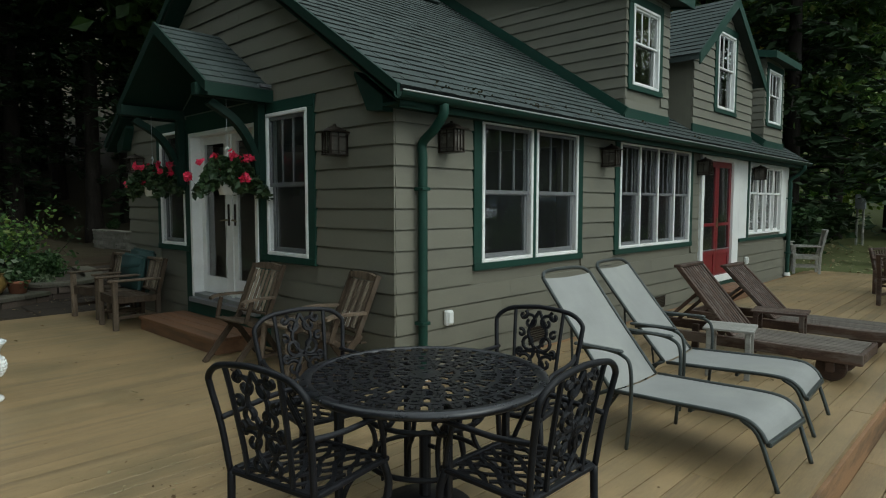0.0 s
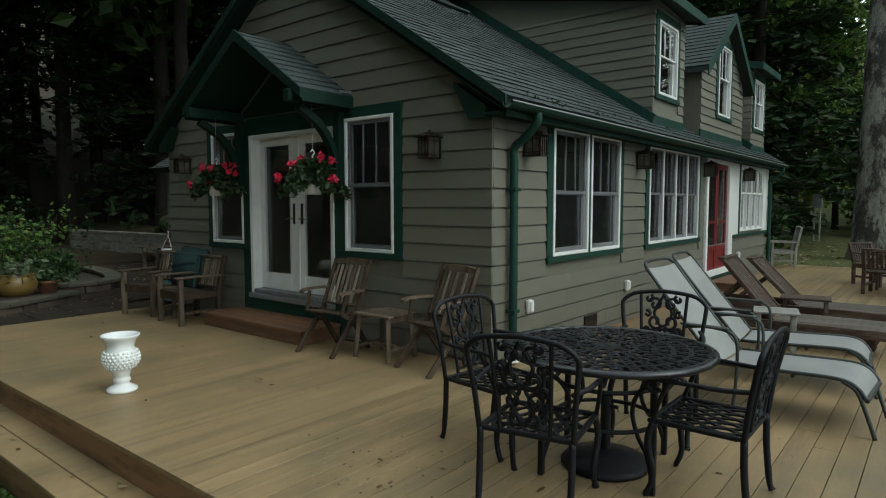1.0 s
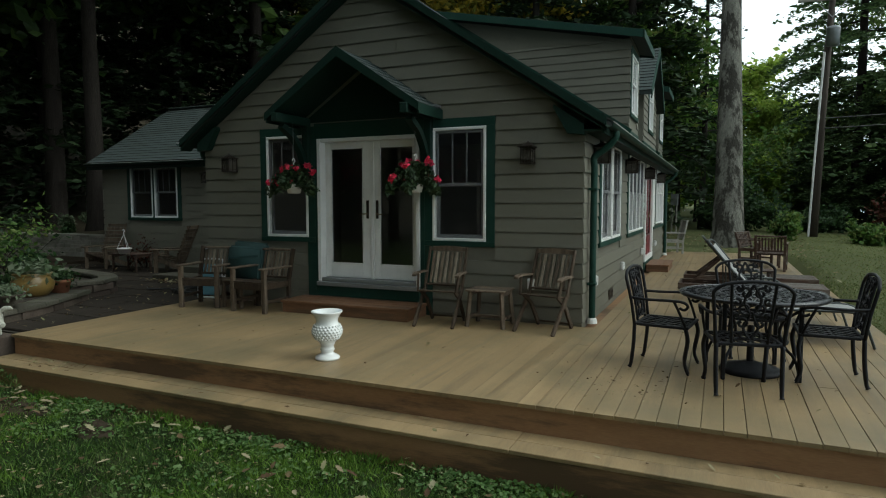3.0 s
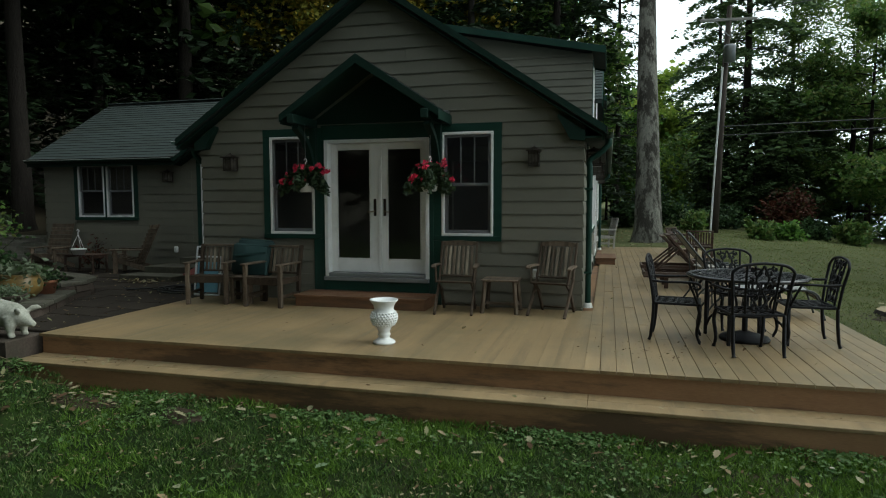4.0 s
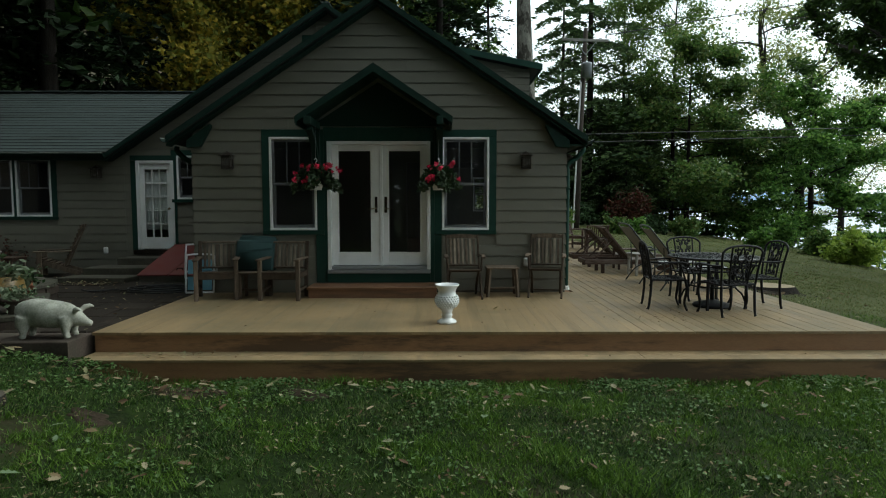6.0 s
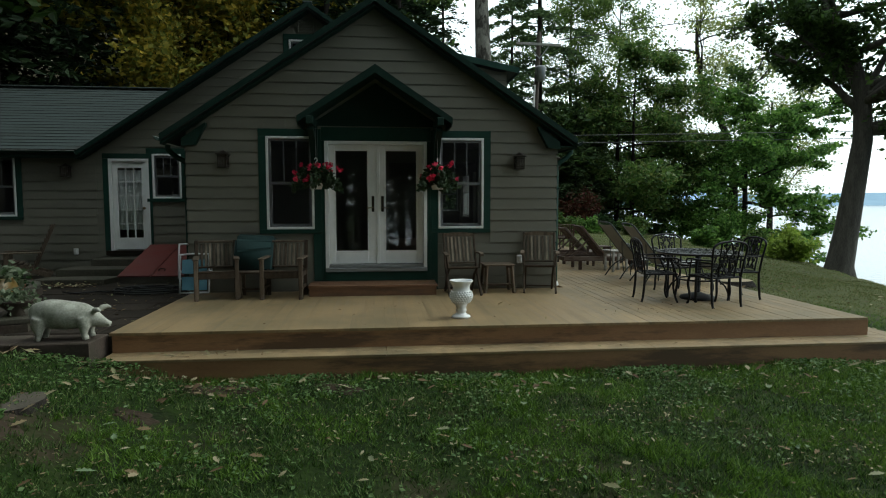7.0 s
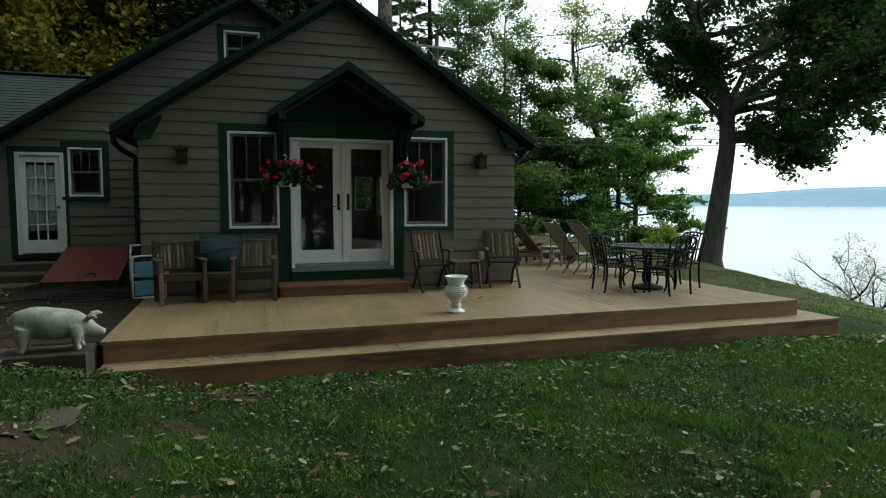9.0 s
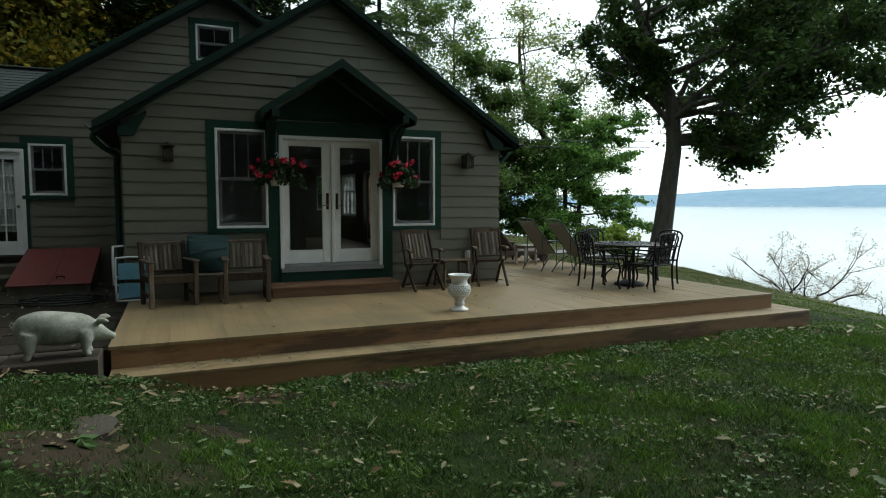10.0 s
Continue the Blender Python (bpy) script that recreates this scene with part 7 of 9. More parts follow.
ga_ = garden_armchair(pose(-5.434, -0.59, 0, 0, 0, 14), TEAK, "weathered wooden garden armchair with a slatted back", 0.285)
copy_thing(ga_, pose(-4.42, -0.61, 0, 0, 0, -2))
slat_table(pose(-4.92, -0.50, 0), 0.42, 0.40, 0.40, TEAK, "low weathered table holding a teal cushion", 5, 0.0, True)
t = thing("seat_cushion", pose(-4.93, -0.42, 0.40, -8, 4, 6), "folded teal canvas cushion standing on the low table", "cushion")
for i, (y, hgt, x) in enumerate(((0.0, 0.48, 0.0), (0.10, 0.56, 0.02))):
    bm = boxes((x - 0.29, x + 0.29, y - 0.045, y + 0.045, 0.0, hgt))
    bmesh.ops.bevel(bm, geom=bm.edges[:], offset=0.03, segments=3, affect="EDGES")
    part("pad", bm, TEAL, t, smooth=True)
part("flap", bars(((-0.24, -0.05, 0.28), (0.25, -0.05, 0.36), 0.012, 0.03)), TEAL, t)

# folded aluminium lawn chair with blue webbing
t = thing("folded_lawn_chair", pose(-5.90, -0.13, 0.0, -9, 0, 3), "folded aluminium lawn chair with pale blue webbing", "chair")
for y, z0_, z1_, w_ in ((0.0, 0.02, 0.63, 0.22), (0.05, 0.25, 0.80, 0.25)):
    bm = bmesh.new()
    tube(bm, smooth_line([(-w_, y, z0_), (-w_, y, z1_ - 0.06), (-w_ + 0.05, y, z1_), (w_ - 0.05, y, z1_), (w_, y, z1_ - 0.06), (w_, y, z0_)], 4), 0.015, 8)
    tube(bm, [(-w_, y, z0_), (w_, y, z0_)], 0.015, 8)
    part("frame", bm, CHROME, t, smooth=True)
for a, b in ((0.06, 0.27), (0.32, 0.55)):
    part("webbing", boxes((-0.19, 0.19, -0.012, -0.004, a, b), bevel=0.003), BLUE, t)
part("armrest", tube(bmesh.new(), [(-0.25, 0.03, 0.36), (0.25, 0.03, 0.36)], 0.015, 8), CHROME, t)

# ---- white urn ----
t = thing("urn", pose(-1.948, -2.575, 0, 0, 0, 10), "white glazed urn with a studded belly standing on the deck", "urn")
prof = [(0, 0.0), (0.115, 0.0), (0.122, 0.012), (0.115, 0.028), (0.085, 0.045), (0.06, 0.06), (0.058, 0.075), (0.072, 0.095), (0.066, 0.11), (0.06, 0.135), (0.075, 0.148), (0.07, 0.16),
        (0.095, 0.185), (0.128, 0.23), (0.142, 0.275), (0.138, 0.31), (0.115, 0.345), (0.104, 0.375), (0.112, 0.41), (0.135, 0.445), (0.152, 0.465), (0.15, 0.475), (0.138, 0.472), (0.11, 0.42), (0.09, 0.375), (0.1, 0.3), (0, 0.22)]
body = part("body", lathe(bmesh.new(), prof, 40), GLAZE, t, smooth=True)
bm = bmesh.new()
for row, (r, z) in enumerate(((0.112, 0.208), (0.128, 0.232), (0.138, 0.257), (0.141, 0.283), (0.136, 0.309), (0.124, 0.332))):
    for k in range(24):
        a = 2 * math.pi * (k + 0.5 * (row % 2)) / 24
        bmesh.ops.create_icosphere(bm, subdivisions=1, radius=0.0135, matrix=pose(r * math.cos(a), r * math.sin(a), z))
part("studs", bm, GLAZE, body, smooth=True, kind="stuff")

# ---- hanging baskets ----
FOLIAGE = island_material("begonia_leaves", [(0.012, 0.028, 0.010), (0.025, 0.05, 0.016), (0.05, 0.075, 0.03)], 0.5, 0.2)
PETAL = island_material("pink_red_petals", [(0.50, 0.014, 0.045), (0.66, 0.03, 0.09), (0.78, 0.07, 0.15)], 0.5, 0.3)


def hanging_basket(m, seed, label):
    rng = np.random.default_rng(seed)
    t = thing("hanging_basket", m, label, "hanging basket", "hanging baskets")
    part("pot", lathe(bmesh.new(), [(0, -0.32), (0.085, -0.32), (0.115, -0.20), (0.12, -0.19), (0.112, -0.19), (0.08, -0.30), (0, -0.30)], 20), PLASTIC, t, "white plastic pot", smooth=True)
    bm = bmesh.new()
    for k in range(3):
        a = 2 * math.pi * k / 3
        tube(bm, [(0.115 * math.cos(a), 0.115 * math.sin(a), -0.2), (0.02 * math.cos(a), 0.02 * math.sin(a), 0.04), (0, 0, 0.08)], 0.004, 4)
    part("hanger", bm, PLASTIC, t)
    part("hook", tube(bmesh.new(), smooth_line([(0, 0, 0.06), (0.0, 0, 0.10), (0.022, 0, 0.13), (0.0, 0, 0.165), (-0.022, 0, 0.14)], 4), 0.007, 6), PLASTIC, t, "white plastic hook")
    part("wire", tube(bmesh.new(), [(0, 0, 0.16), (0, 0, 0.66)], 0.003, 4), METALGREY, t)
    n = 1900
    u = rng.normal(size=(n, 3))
    u /= np.linalg.norm(u, axis=1, keepdims=True)
    p = u * rng.uniform(0.25, 1.0, (n, 1)) ** 0.5 * np.array([0.40, 0.32, 0.17]) + np.array([0, 0, -0.10])
    lobe = 0.75 + 0.35 * np.sin(np.arctan2(p[:, 1], p[:, 0]) * 5 + seed)
    p[:, :2] *= lobe[:, None]
    p[:, 2] -= 0.9 * np.clip(np.hypot(p[:, 0], p[:, 1]) - 0.16, 0, 1)
    v, f = leaf_cloud(p, 0.045, rng, 0.2)
    raw("leaves", v, f, FOLIAGE, t, kind="stuff")
    vs, fs, k0 = [], [], 0
    for k in range(22):
        a = rng.uniform(0, 2 * math.pi)
        r = rng.uniform(0.08, 0.40)
        c = np.array([r * math.cos(a), r * math.sin(a) * 0.8, -0.02 + 0.12 * rng.uniform(-1.4, 0.8)])
        q = c + rng.normal(size=(16, 3)) * 0.016
        v, f = leaf_cloud(q, 0.036, rng)
        vs.append(v)
        fs.append(f + k0)
        k0 += len(v)
    raw("blossom", np.concatenate(vs), np.concatenate(fs), PETAL, t, "clustered pink-red flowers", kind="stuff")
    return t


hanging_basket(pose(-3.935, -0.46, 1.975), 3, "white hanging basket with pink-red begonias under the canopy")
hanging_basket(pose(-2.045, -0.45, 1.975, 0, 0, 70), 8, "white hanging basket full of pink-red begonias beside the doors")

# ---- far end of the deck ----
garden_armchair(pose(2.60, 8.15, 0, 0, 0, 172), REDTEAK, "dark brown wooden armchair at the far end of the deck", 0.29, 0.80)
garden_armchair(pose(2.35, 9.55, 0, 0, 0, 60), REDTEAK, "dark brown wooden armchair turned to the lake", 0.29, 0.80)
slat_table(pose(2.62, 8.95, 0), 0.5, 0.5, 0.42, REDTEAK, "low dark wooden table between armchairs", 5)
garden_armchair(pose(0.22, 12.35, 0, 0, 0, -70), GREYWOOD, "bleached wooden chair beside a small table at the deck's end", 0.25, 1.0)
slat_table(pose(-0.42, 12.45, 0), 0.6, 0.6, 0.70, GREYWOOD, "small bleached wooden table at the deck's end", 6, category="table")
garden_armchair(pose(-0.72, 12.78, 0, 0, 0, 20), GREYWOOD, "bleached wooden chair behind the small table", 0.25, 1.0)
t = thing("doorstep", None, "low stained wooden step before the red doors", "step")
part("riser", boxes((0.06, 0.52, 6.75, 8.10, 0.0, 0.13), bevel=0.004), STEPWOOD, t)
for k in range(3):
    part("tread", boxes((0.05 + 0.165 * k, 0.05 + 0.165 * k + 0.16, 6.72, 8.13, 0.13, 0.16), bevel=0.004), STEPWOOD, t)
t = thing("meter_post", pose(-0.3, 21.2, float(ground_height(-0.3, 21.2))), "grey electric meter box on two pipes", "meter")
part("box", boxes((-0.15, 0.15, -0.10, 0.06, 1.22, 1.72), bevel=0.012), METALGREY, t)
part("dial", tube(bmesh.new(), [(0, -0.10, 1.52), (0, -0.16, 1.52)], 0.085, 18), METALGREY, t)
for s in (-1, 1):
    part("pipe", tube(bmesh.new(), [(s * 0.09, 0, -0.1), (s * 0.09, 0, 1.24)], 0.035, 10), GREYWOOD, t)

# ---- paved court, steps and bulkhead west of the deck ----
def slab(parent, name, outline, z0, z1, mat, label=""):
    bm = prism(bmesh.new(), outline, z0, z1, "z")
    bmesh.ops.bevel(bm, geom=[e for e in bm.edges if all(v.co.z > z1 - 0.001 for v in e.verts)], offset=0.012, segments=1, affect="EDGES")
    return part(name, bm, mat, parent, label)


SOIL = material("dark_garden_soil", (0.020, 0.015, 0.010), (0.045, 0.034, 0.022), 6, 60, 0.95, bump=0.7, bump_size=0.02)
EARTH = material("brown_packed_earth", (0.028, 0.021, 0.014), (0.060, 0.044, 0.030), 1.8, 30, 0.95, bump=0.5, bump_size=0.02, stain=(0.04, 0.045, 0.022), stain_amount=0.5, spec=0.1)
court = tagged(new("pavement"), "dark worn stone paving beside the deck", "pavement", kind="structure")
rnd = random.Random(41)
part("paving_bed", boxes((-14.2, -5.99, -2.75, 3.57, -0.30, -0.100)), SOIL, court)
part("packed_earth", boxes((-17.2, -14.2, -3.2, 4.48, -0.40, -0.035)), EARTH, court, "bare brown packed earth")
part("packed_earth", boxes((-14.19, -13.14, 3.58, 4.48, -0.40, -0.085)), EARTH, court, "bare brown packed earth")
y = -2.7
row = 0
while y < 3.5:
    hgt = rnd.choice((0.42, 0.5, 0.58))
    x = -14.1 + rnd.uniform(0, 0.3)
    while x < -6.05:
        wid = rnd.uniform(0.45, 0.85)
        a, b, c, d = x, min(x + wid, -6.0), y, min(y + hgt, 3.52)
        j = lambda: rnd.uniform(-0.003, 0.003)
        if b - a > 0.15:
            slab(court, "paving_stone", [(a + 0.004 + j(), c + 0.004 + j()), (b - 0.004 + j(), c + 0.004 + j()), (b - 0.004 + j(), d - 0.004 + j()), (a + 0.004 + j(), d - 0.004 + j())], -0.13, -0.075 + rnd.uniform(-0.008, 0.008), PAVER)
        x += wid
    y += hgt
    row += 1

steps = thing("stone_steps", None, "three rough stone slabs stepping up to the back door", "steps")
slab(steps, "slab", [(-8.80, 2.95), (-7.72, 2.98), (-7.70, 3.52), (-8.78, 3.53)], -0.06, 0.30, MOSSBLOCK)
slab(steps, "slab", [(-9.15, 2.28), (-7.92, 2.32), (-7.88, 2.94), (-9.10, 2.94)], -0.07, 0.16, MOSSBLOCK)
slab(steps, "slab", [(-9.35, 1.78), (-8.05, 1.72), (-7.98, 2.28), (-9.30, 2.27)], -0.08, 0.03, MOSSBLOCK)

bh = thing("cellar_bulkhead", None, "sloping dull red steel cellar doors against the house", "cellar door")
bm = prism(bmesh.new(), [(1.86, -0.08), (3.56, -0.08), (3.56, 0.50), (1.86, 0.05)], -7.82, -6.66, "x")
part("curb", bm, STONE, bh)
sl_ = (0.50 - 0.05) / 1.70
for a, b in ((-7.84, -7.245), (-7.235, -6.64)):
    bm = bmesh.new()
    prism(bm, [(1.80, 0.055), (3.57, 0.055 + sl_ * 1.77), (3.57, 0.085 + sl_ * 1.77), (1.80, 0.085)], a, b, "x")
    bmesh.ops.bevel(bm, geom=bm.edges[:], offset=0.006, segments=1, affect="EDGES")
    part("door_leaf", bm, REDSTEEL, bh)
part("centre_seam", prism(bmesh.new(), [(1.80, 0.088), (3.55, 0.088 + sl_ * 1.75), (3.55, 0.10 + sl_ * 1.75), (1.80, 0.10)], -7.262, -7.218, "x"), REDSTEEL, bh)
part("handle", tube(bmesh.new(), smooth_line([(-7.16, 2.02, 0.13), (-7.16, 2.04, 0.18), (-7.06, 2.04, 0.18), (-7.06, 2.02, 0.13)], 4), 0.010, 6), BRONZE, bh)

RUBBER = material("black_rubber", (0.010, 0.010, 0.010), (0.022, 0.022, 0.022), 8, 80, 0.55)
t = thing("garden_hose", pose(-6.85, 0.75, -0.07), "loosely coiled black garden hose on the paving", "hose")
rng = np.random.default_rng(6)
pts = []
for k in range(120):
    a = k * 0.30
    r = 0.32 + 0.10 * math.sin(k * 0.11) + rng.normal() * 0.008
    pts.append((r * math.cos(a) * 1.5, r * math.sin(a), 0.016 + 0.010 * (k // 21)))
pts += [(-0.7 - 0.05 * k, -0.1 + 0.10 * math.sin(k * 0.5), 0.016) for k in range(16)]
part("coil", tube(bmesh.new(), pts, 0.013, 6), RUBBER, t, smooth=True)

# ---- pig statue on a block plinth ----
PIGSTONE = material("pale_mossy_cast_stone", (0.22, 0.222, 0.18), (0.46, 0.455, 0.39), 5, 40, 0.85, bump=0.12, stain=(0.10, 0.112, 0.075), stain_amount=0.7)
pl = thing("plinth", None, "low weathered block plinth carrying a pig statue", "plinth")
for a, b in ((-7.55, -6.80), (-6.79, -6.02)):
    slab(pl, "block", [(a, -3.52), (b, -3.50), (b, -3.02), (a, -3.02)], -0.55, -0.02, BRICKSTONE)


def pig():
    bm = bmesh.new()

    def ball(x, y, z, rx, ry, rz, tilt=0):
        bmesh.ops.create_icosphere(bm, subdivisions=3, radius=1.0, matrix=pose(x, y, z, 0, tilt, 0) @ Matrix.Diagonal((rx, ry, rz, 1)))
    spine = ((-0.565, 0.335, 0.02, 0.025), (-0.55, 0.333, 0.06, 0.07), (-0.51, 0.33, 0.10, 0.115), (-0.46, 0.33, 0.128, 0.138), (-0.40, 0.33, 0.145, 0.155), (-0.32, 0.325, 0.168, 0.178), (-0.24, 0.318, 0.178, 0.186), (-0.16, 0.312, 0.182, 0.188), (-0.08, 0.305, 0.181, 0.184), (0.0, 0.30, 0.176, 0.178),
             (0.08, 0.298, 0.168, 0.170), (0.16, 0.295, 0.155, 0.158), (0.23, 0.288, 0.138, 0.142), (0.30, 0.268, 0.112, 0.120), (0.36, 0.244, 0.090, 0.100), (0.41, 0.222, 0.072, 0.080), (0.455, 0.202, 0.056, 0.060), (0.495, 0.187, 0.046, 0.047), (0.52, 0.180, 0.042, 0.042))
    line = smooth_line([(x, z, ry) for x, z, ry, rz in spine], 6)
    high = smooth_line([(x, rz, 0) for x, z, ry, rz in spine], 6)
    rings = []
    for p, h in zip(line, high):
        rings.append([bm.verts.new((p.x, p.z * math.cos(a), p.y + h.y * math.sin(a))) for a in [2 * math.pi * k / 24 for k in range(24)]])
    for a, b in zip(rings, rings[1:]):
        for k in range(24):
            bm.faces.new((a[k], a[(k + 1) % 24], b[(k + 1) % 24], b[k]))
    bm.faces.new(rings[0][::-1])
    bm.faces.new(rings[-1])
    ball(0.525, 0, 0.176, 0.016, 0.046, 0.044, 25)
    for s in (-1, 1):
        for x, dx, fat in ((0.19, 0.03, 0.10), (-0.38, -0.03, 0.12)):
            tube(bm, [(x, s * 0.085, 0.28), (x + dx, s * 0.10, 0.17), (x + dx * 0.6, s * 0.10, 0.07), (x + dx * 1.4, s * 0.10, 0.02), (x + dx * 1.5, s * 0.10, 0.0)], [fat, fat * 0.78, 0.045, 0.048, 0.045], 10)
        tube(bm, [(0.33, s * 0.07, 0.335), (0.37, s * 0.115, 0.375), (0.43, s * 0.15, 0.385), (0.49, s * 0.17, 0.365)], [0.028, 0.042, 0.034, 0.010], 8)
    tube(bm, smooth_line([(-0.55, 0, 0.38), (-0.59, 0.02, 0.40), (-0.60, 0.05, 0.36), (-0.58, 0.03, 0.32)], 4), 0.015, 6)
    ob = part("pig_statue", bm, PIGSTONE, None, smooth=True)
    rm = ob.modifiers.new("blend", "REMESH")
    rm.mode, rm.voxel_size, rm.use_smooth_shade = "VOXEL", 0.013, True
    sm = ob.modifiers.new("soften", "SMOOTH")
    sm.iterations, sm.factor = 14, 0.5
    ob.matrix_basis = pose(-6.288, -3.26, -0.02, 0, 0, 2) @ Matrix.Diagonal((0.74, 0.86, 0.86, 1))
    return tagged(ob, "pale weathered stone pig statue standing on a plinth", "statue")


pig()

# ---- planting beds with stone edging ----
SHRUB = island_material("shrub_leaves", [(0.013, 0.030, 0.010), (0.024, 0.054, 0.016), (0.042, 0.085, 0.026), (0.075, 0.12, 0.045)], 0.55, 0.3)
RUSSET = island_material("russet_leaves", [(0.06, 0.014, 0.010), (0.10, 0.03, 0.016), (0.05, 0.04, 0.015)], 0.6, 0.3)
SILVER = island_material("silvery_leaves", [(0.09, 0.12, 0.07), (0.16, 0.19, 0.12), (0.05, 0.09, 0.03)], 0.6, 0.3)


def edging(name, path, z0, z1, wide, label, seed, mat=None, cap_mat=None):
    """A low curved wall of blocks with flat cap stones along a line."""
    rnd = random.Random(seed)
    t = thing(name, None, label, "garden wall")
    line = smooth_line([(x, y, 0) for x, y in path], 10)
    dist = [0.0]
    for p, q in zip(line, line[1:]):
        dist.append(dist[-1] + (q - p).length)

    def at(d):
        for i in range(len(line) - 1):
            if d <= dist[i + 1] or i == len(line) - 2:
                f = (d - dist[i]) / max(1e-6, dist[i + 1] - dist[i])
                p = line[i].lerp(line[i + 1], f)
                n = (line[i + 1] - line[i]).normalized()
                return p, Vector((-n.y, n.x, 0))
    courses = max(1, round((z1 - 0.06 - z0) / 0.12))
    for layer in range(courses + 1):
        cap = layer == courses
        za = z0 + (z1 - 0.06 - z0) * layer / courses if not cap else z1 - 0.06
        zb = z0 + (z1 - 0.06 - z0) * (layer + 1) / courses - 0.008 if not cap else z1
        d = 0.0
        while d < dist[-1] - 0.05:
            L = rnd.uniform(0.30, 0.60) if cap else rnd.uniform(0.2, 0.42)
            e = min(d + L, dist[-1])
            (p, n), (q, m_) = at(d + 0.006), at(e - 0.006)
            out = (0.03 if cap else rnd.uniform(-0.012, 0.012))
            w0, w1 = -wide / 2 - (out if cap else 0), wide / 2 + out
            slab(t, "cap_stone" if cap else "block", [tuple((p + n * w0)[:2]), tuple((q + m_ * w0)[:2]), tuple((q + m_ * w1)[:2]), tuple((p + n * w1)[:2])], za, zb + rnd.uniform(-0.004, 0.004), (cap_mat or MOSSBLOCK) if cap else (mat or BRICKSTONE))
            d = e
    return t


edging("planter_wall", [(-11.2, 0.75), (-10.0, 0.62), (-9.0, 0.38), (-8.42, 0.02), (-8.28, -0.45), (-8.48, -0.85)], -0.10, 0.20, 0.26, "low curved stone edging of a planting bed", 3)
edging("planter_wall", [(-8.15, -0.70), (-7.80, -1.30), (-7.45, -1.95), (-7.25, -2.60)], -0.10, 0.09, 0.30, "low stone ledge carrying flower pots", 4)
edging("retaining_wall", [(-13.25, 4.62), (-15.5, 4.66), (-18.0, 4.62), (-21.5, 4.3)], -0.12, 0.62, 0.30, "brown block retaining wall with a flat stone cap", 5, STONE, STONE)
slab(tagged(new("planting_bed"), "dark soil of the planting bed", "soil", kind="structure"), "soil", [(-8.4, -0.6), (-9.0, 0.25), (-10.0, 0.5), (-11.2, 0.6), (-13.0, -0.5), (-12.8, -3.4), (-7.4, -2.9), (-7.9, -1.4)], -0.12, 0.10, SOIL)


def shrub(name, m, size, leaf, leaf_size, leaves, seed, label, category="shrub", stems=9, height=1.0):
    rng = np.random.default_rng(seed)
    t = thing(name, m, label, category)
    bm = bmesh.new()
    tips = []
    for k in range(stems):
        a, tilt = rng.uniform(0, 6.28), rng.uniform(0.1, 0.8)
        pts = crooked((0, 0, -0.05), (math.cos(a) * tilt, math.sin(a) * tilt, 1.0), size * height * rng.uniform(0.6, 1.05), rng, 0.35, 5)
        tube(bm, pts, [0.012, 0.010, 0.008, 0.006, 0.004, 0.003], 4, False)
        for j in range(5):
            q = rng.integers(2, 6)
            tw = crooked(pts[q], rng.normal(size=3) + np.array([0, 0, 0.4]), size * rng.uniform(0.15, 0.35), rng, 0.3, 3)
            tube(bm, tw, [0.005, 0.004, 0.003, 0.002], 3, False)
            tips += tw[1:]
        tips += pts[3:]
    part("branchwork", bm, DARKBARK, t, kind="stuff")
    tips = np.array(tips)
    p = tips[rng.integers(0, len(tips), leaves)] + rng.normal(size=(leaves, 3)) * size * 0.10
    p[:, 2] = np.maximum(p[:, 2], 0.01)
    v, f = leaf_cloud(p, leaf_size, rng, 0.3)
    raw("leaves", v, f, leaf, t, kind="stuff")
    return t


for i, (x, y, s, leaf, h_) in enumerate(((-9.6, -0.6, 0.55, SHRUB, 0.8), (-10.3, -0.2, 0.6, SHRUB, 0.9), (-10.6, -1.4, 1.15, SHRUB, 1.1), (-11.4, -0.7, 1.1, SHRUB, 1.2), (-9.3, -1.9, 0.7, SHRUB, 0.9), (-10.2, -2.5, 1.0, SHRUB, 1.0),
                                         (-8.9, -0.5, 0.30, SILVER, 0.7), (-9.1, -1.2, 0.40, SHRUB, 0.7), (-8.5, -2.3, 0.40, SILVER, 0.7), (-11.9, -2.3, 1.3, SHRUB, 1.2), (-8.2, -2.8, 0.35, SHRUB, 0.8))):
    shrub("garden_shrub", pose(x, y, 0.09), s, leaf, 0.045 if s < 0.5 else 0.058, int(1000 + 2300 * s), 200 + i, "leafy green shrub in the planting bed" if leaf is SHRUB else "low silvery plant in the planting bed", height=h_)
shrub("garden_shrub", pose(-10.0, -1.05, 0.09), 1.25, LEAF_SHADE, 0.06, 900, 232, "tall leafy green shrub in the planting bed", stems=10, height=1.15)
shrub("tall_shrub", pose(-10.7, -0.2, 0.09), 1.2, SHRUB, 0.06, 230, 231, "tall thin-stemmed shrub with sparse leaves", stems=4, height=1.25)
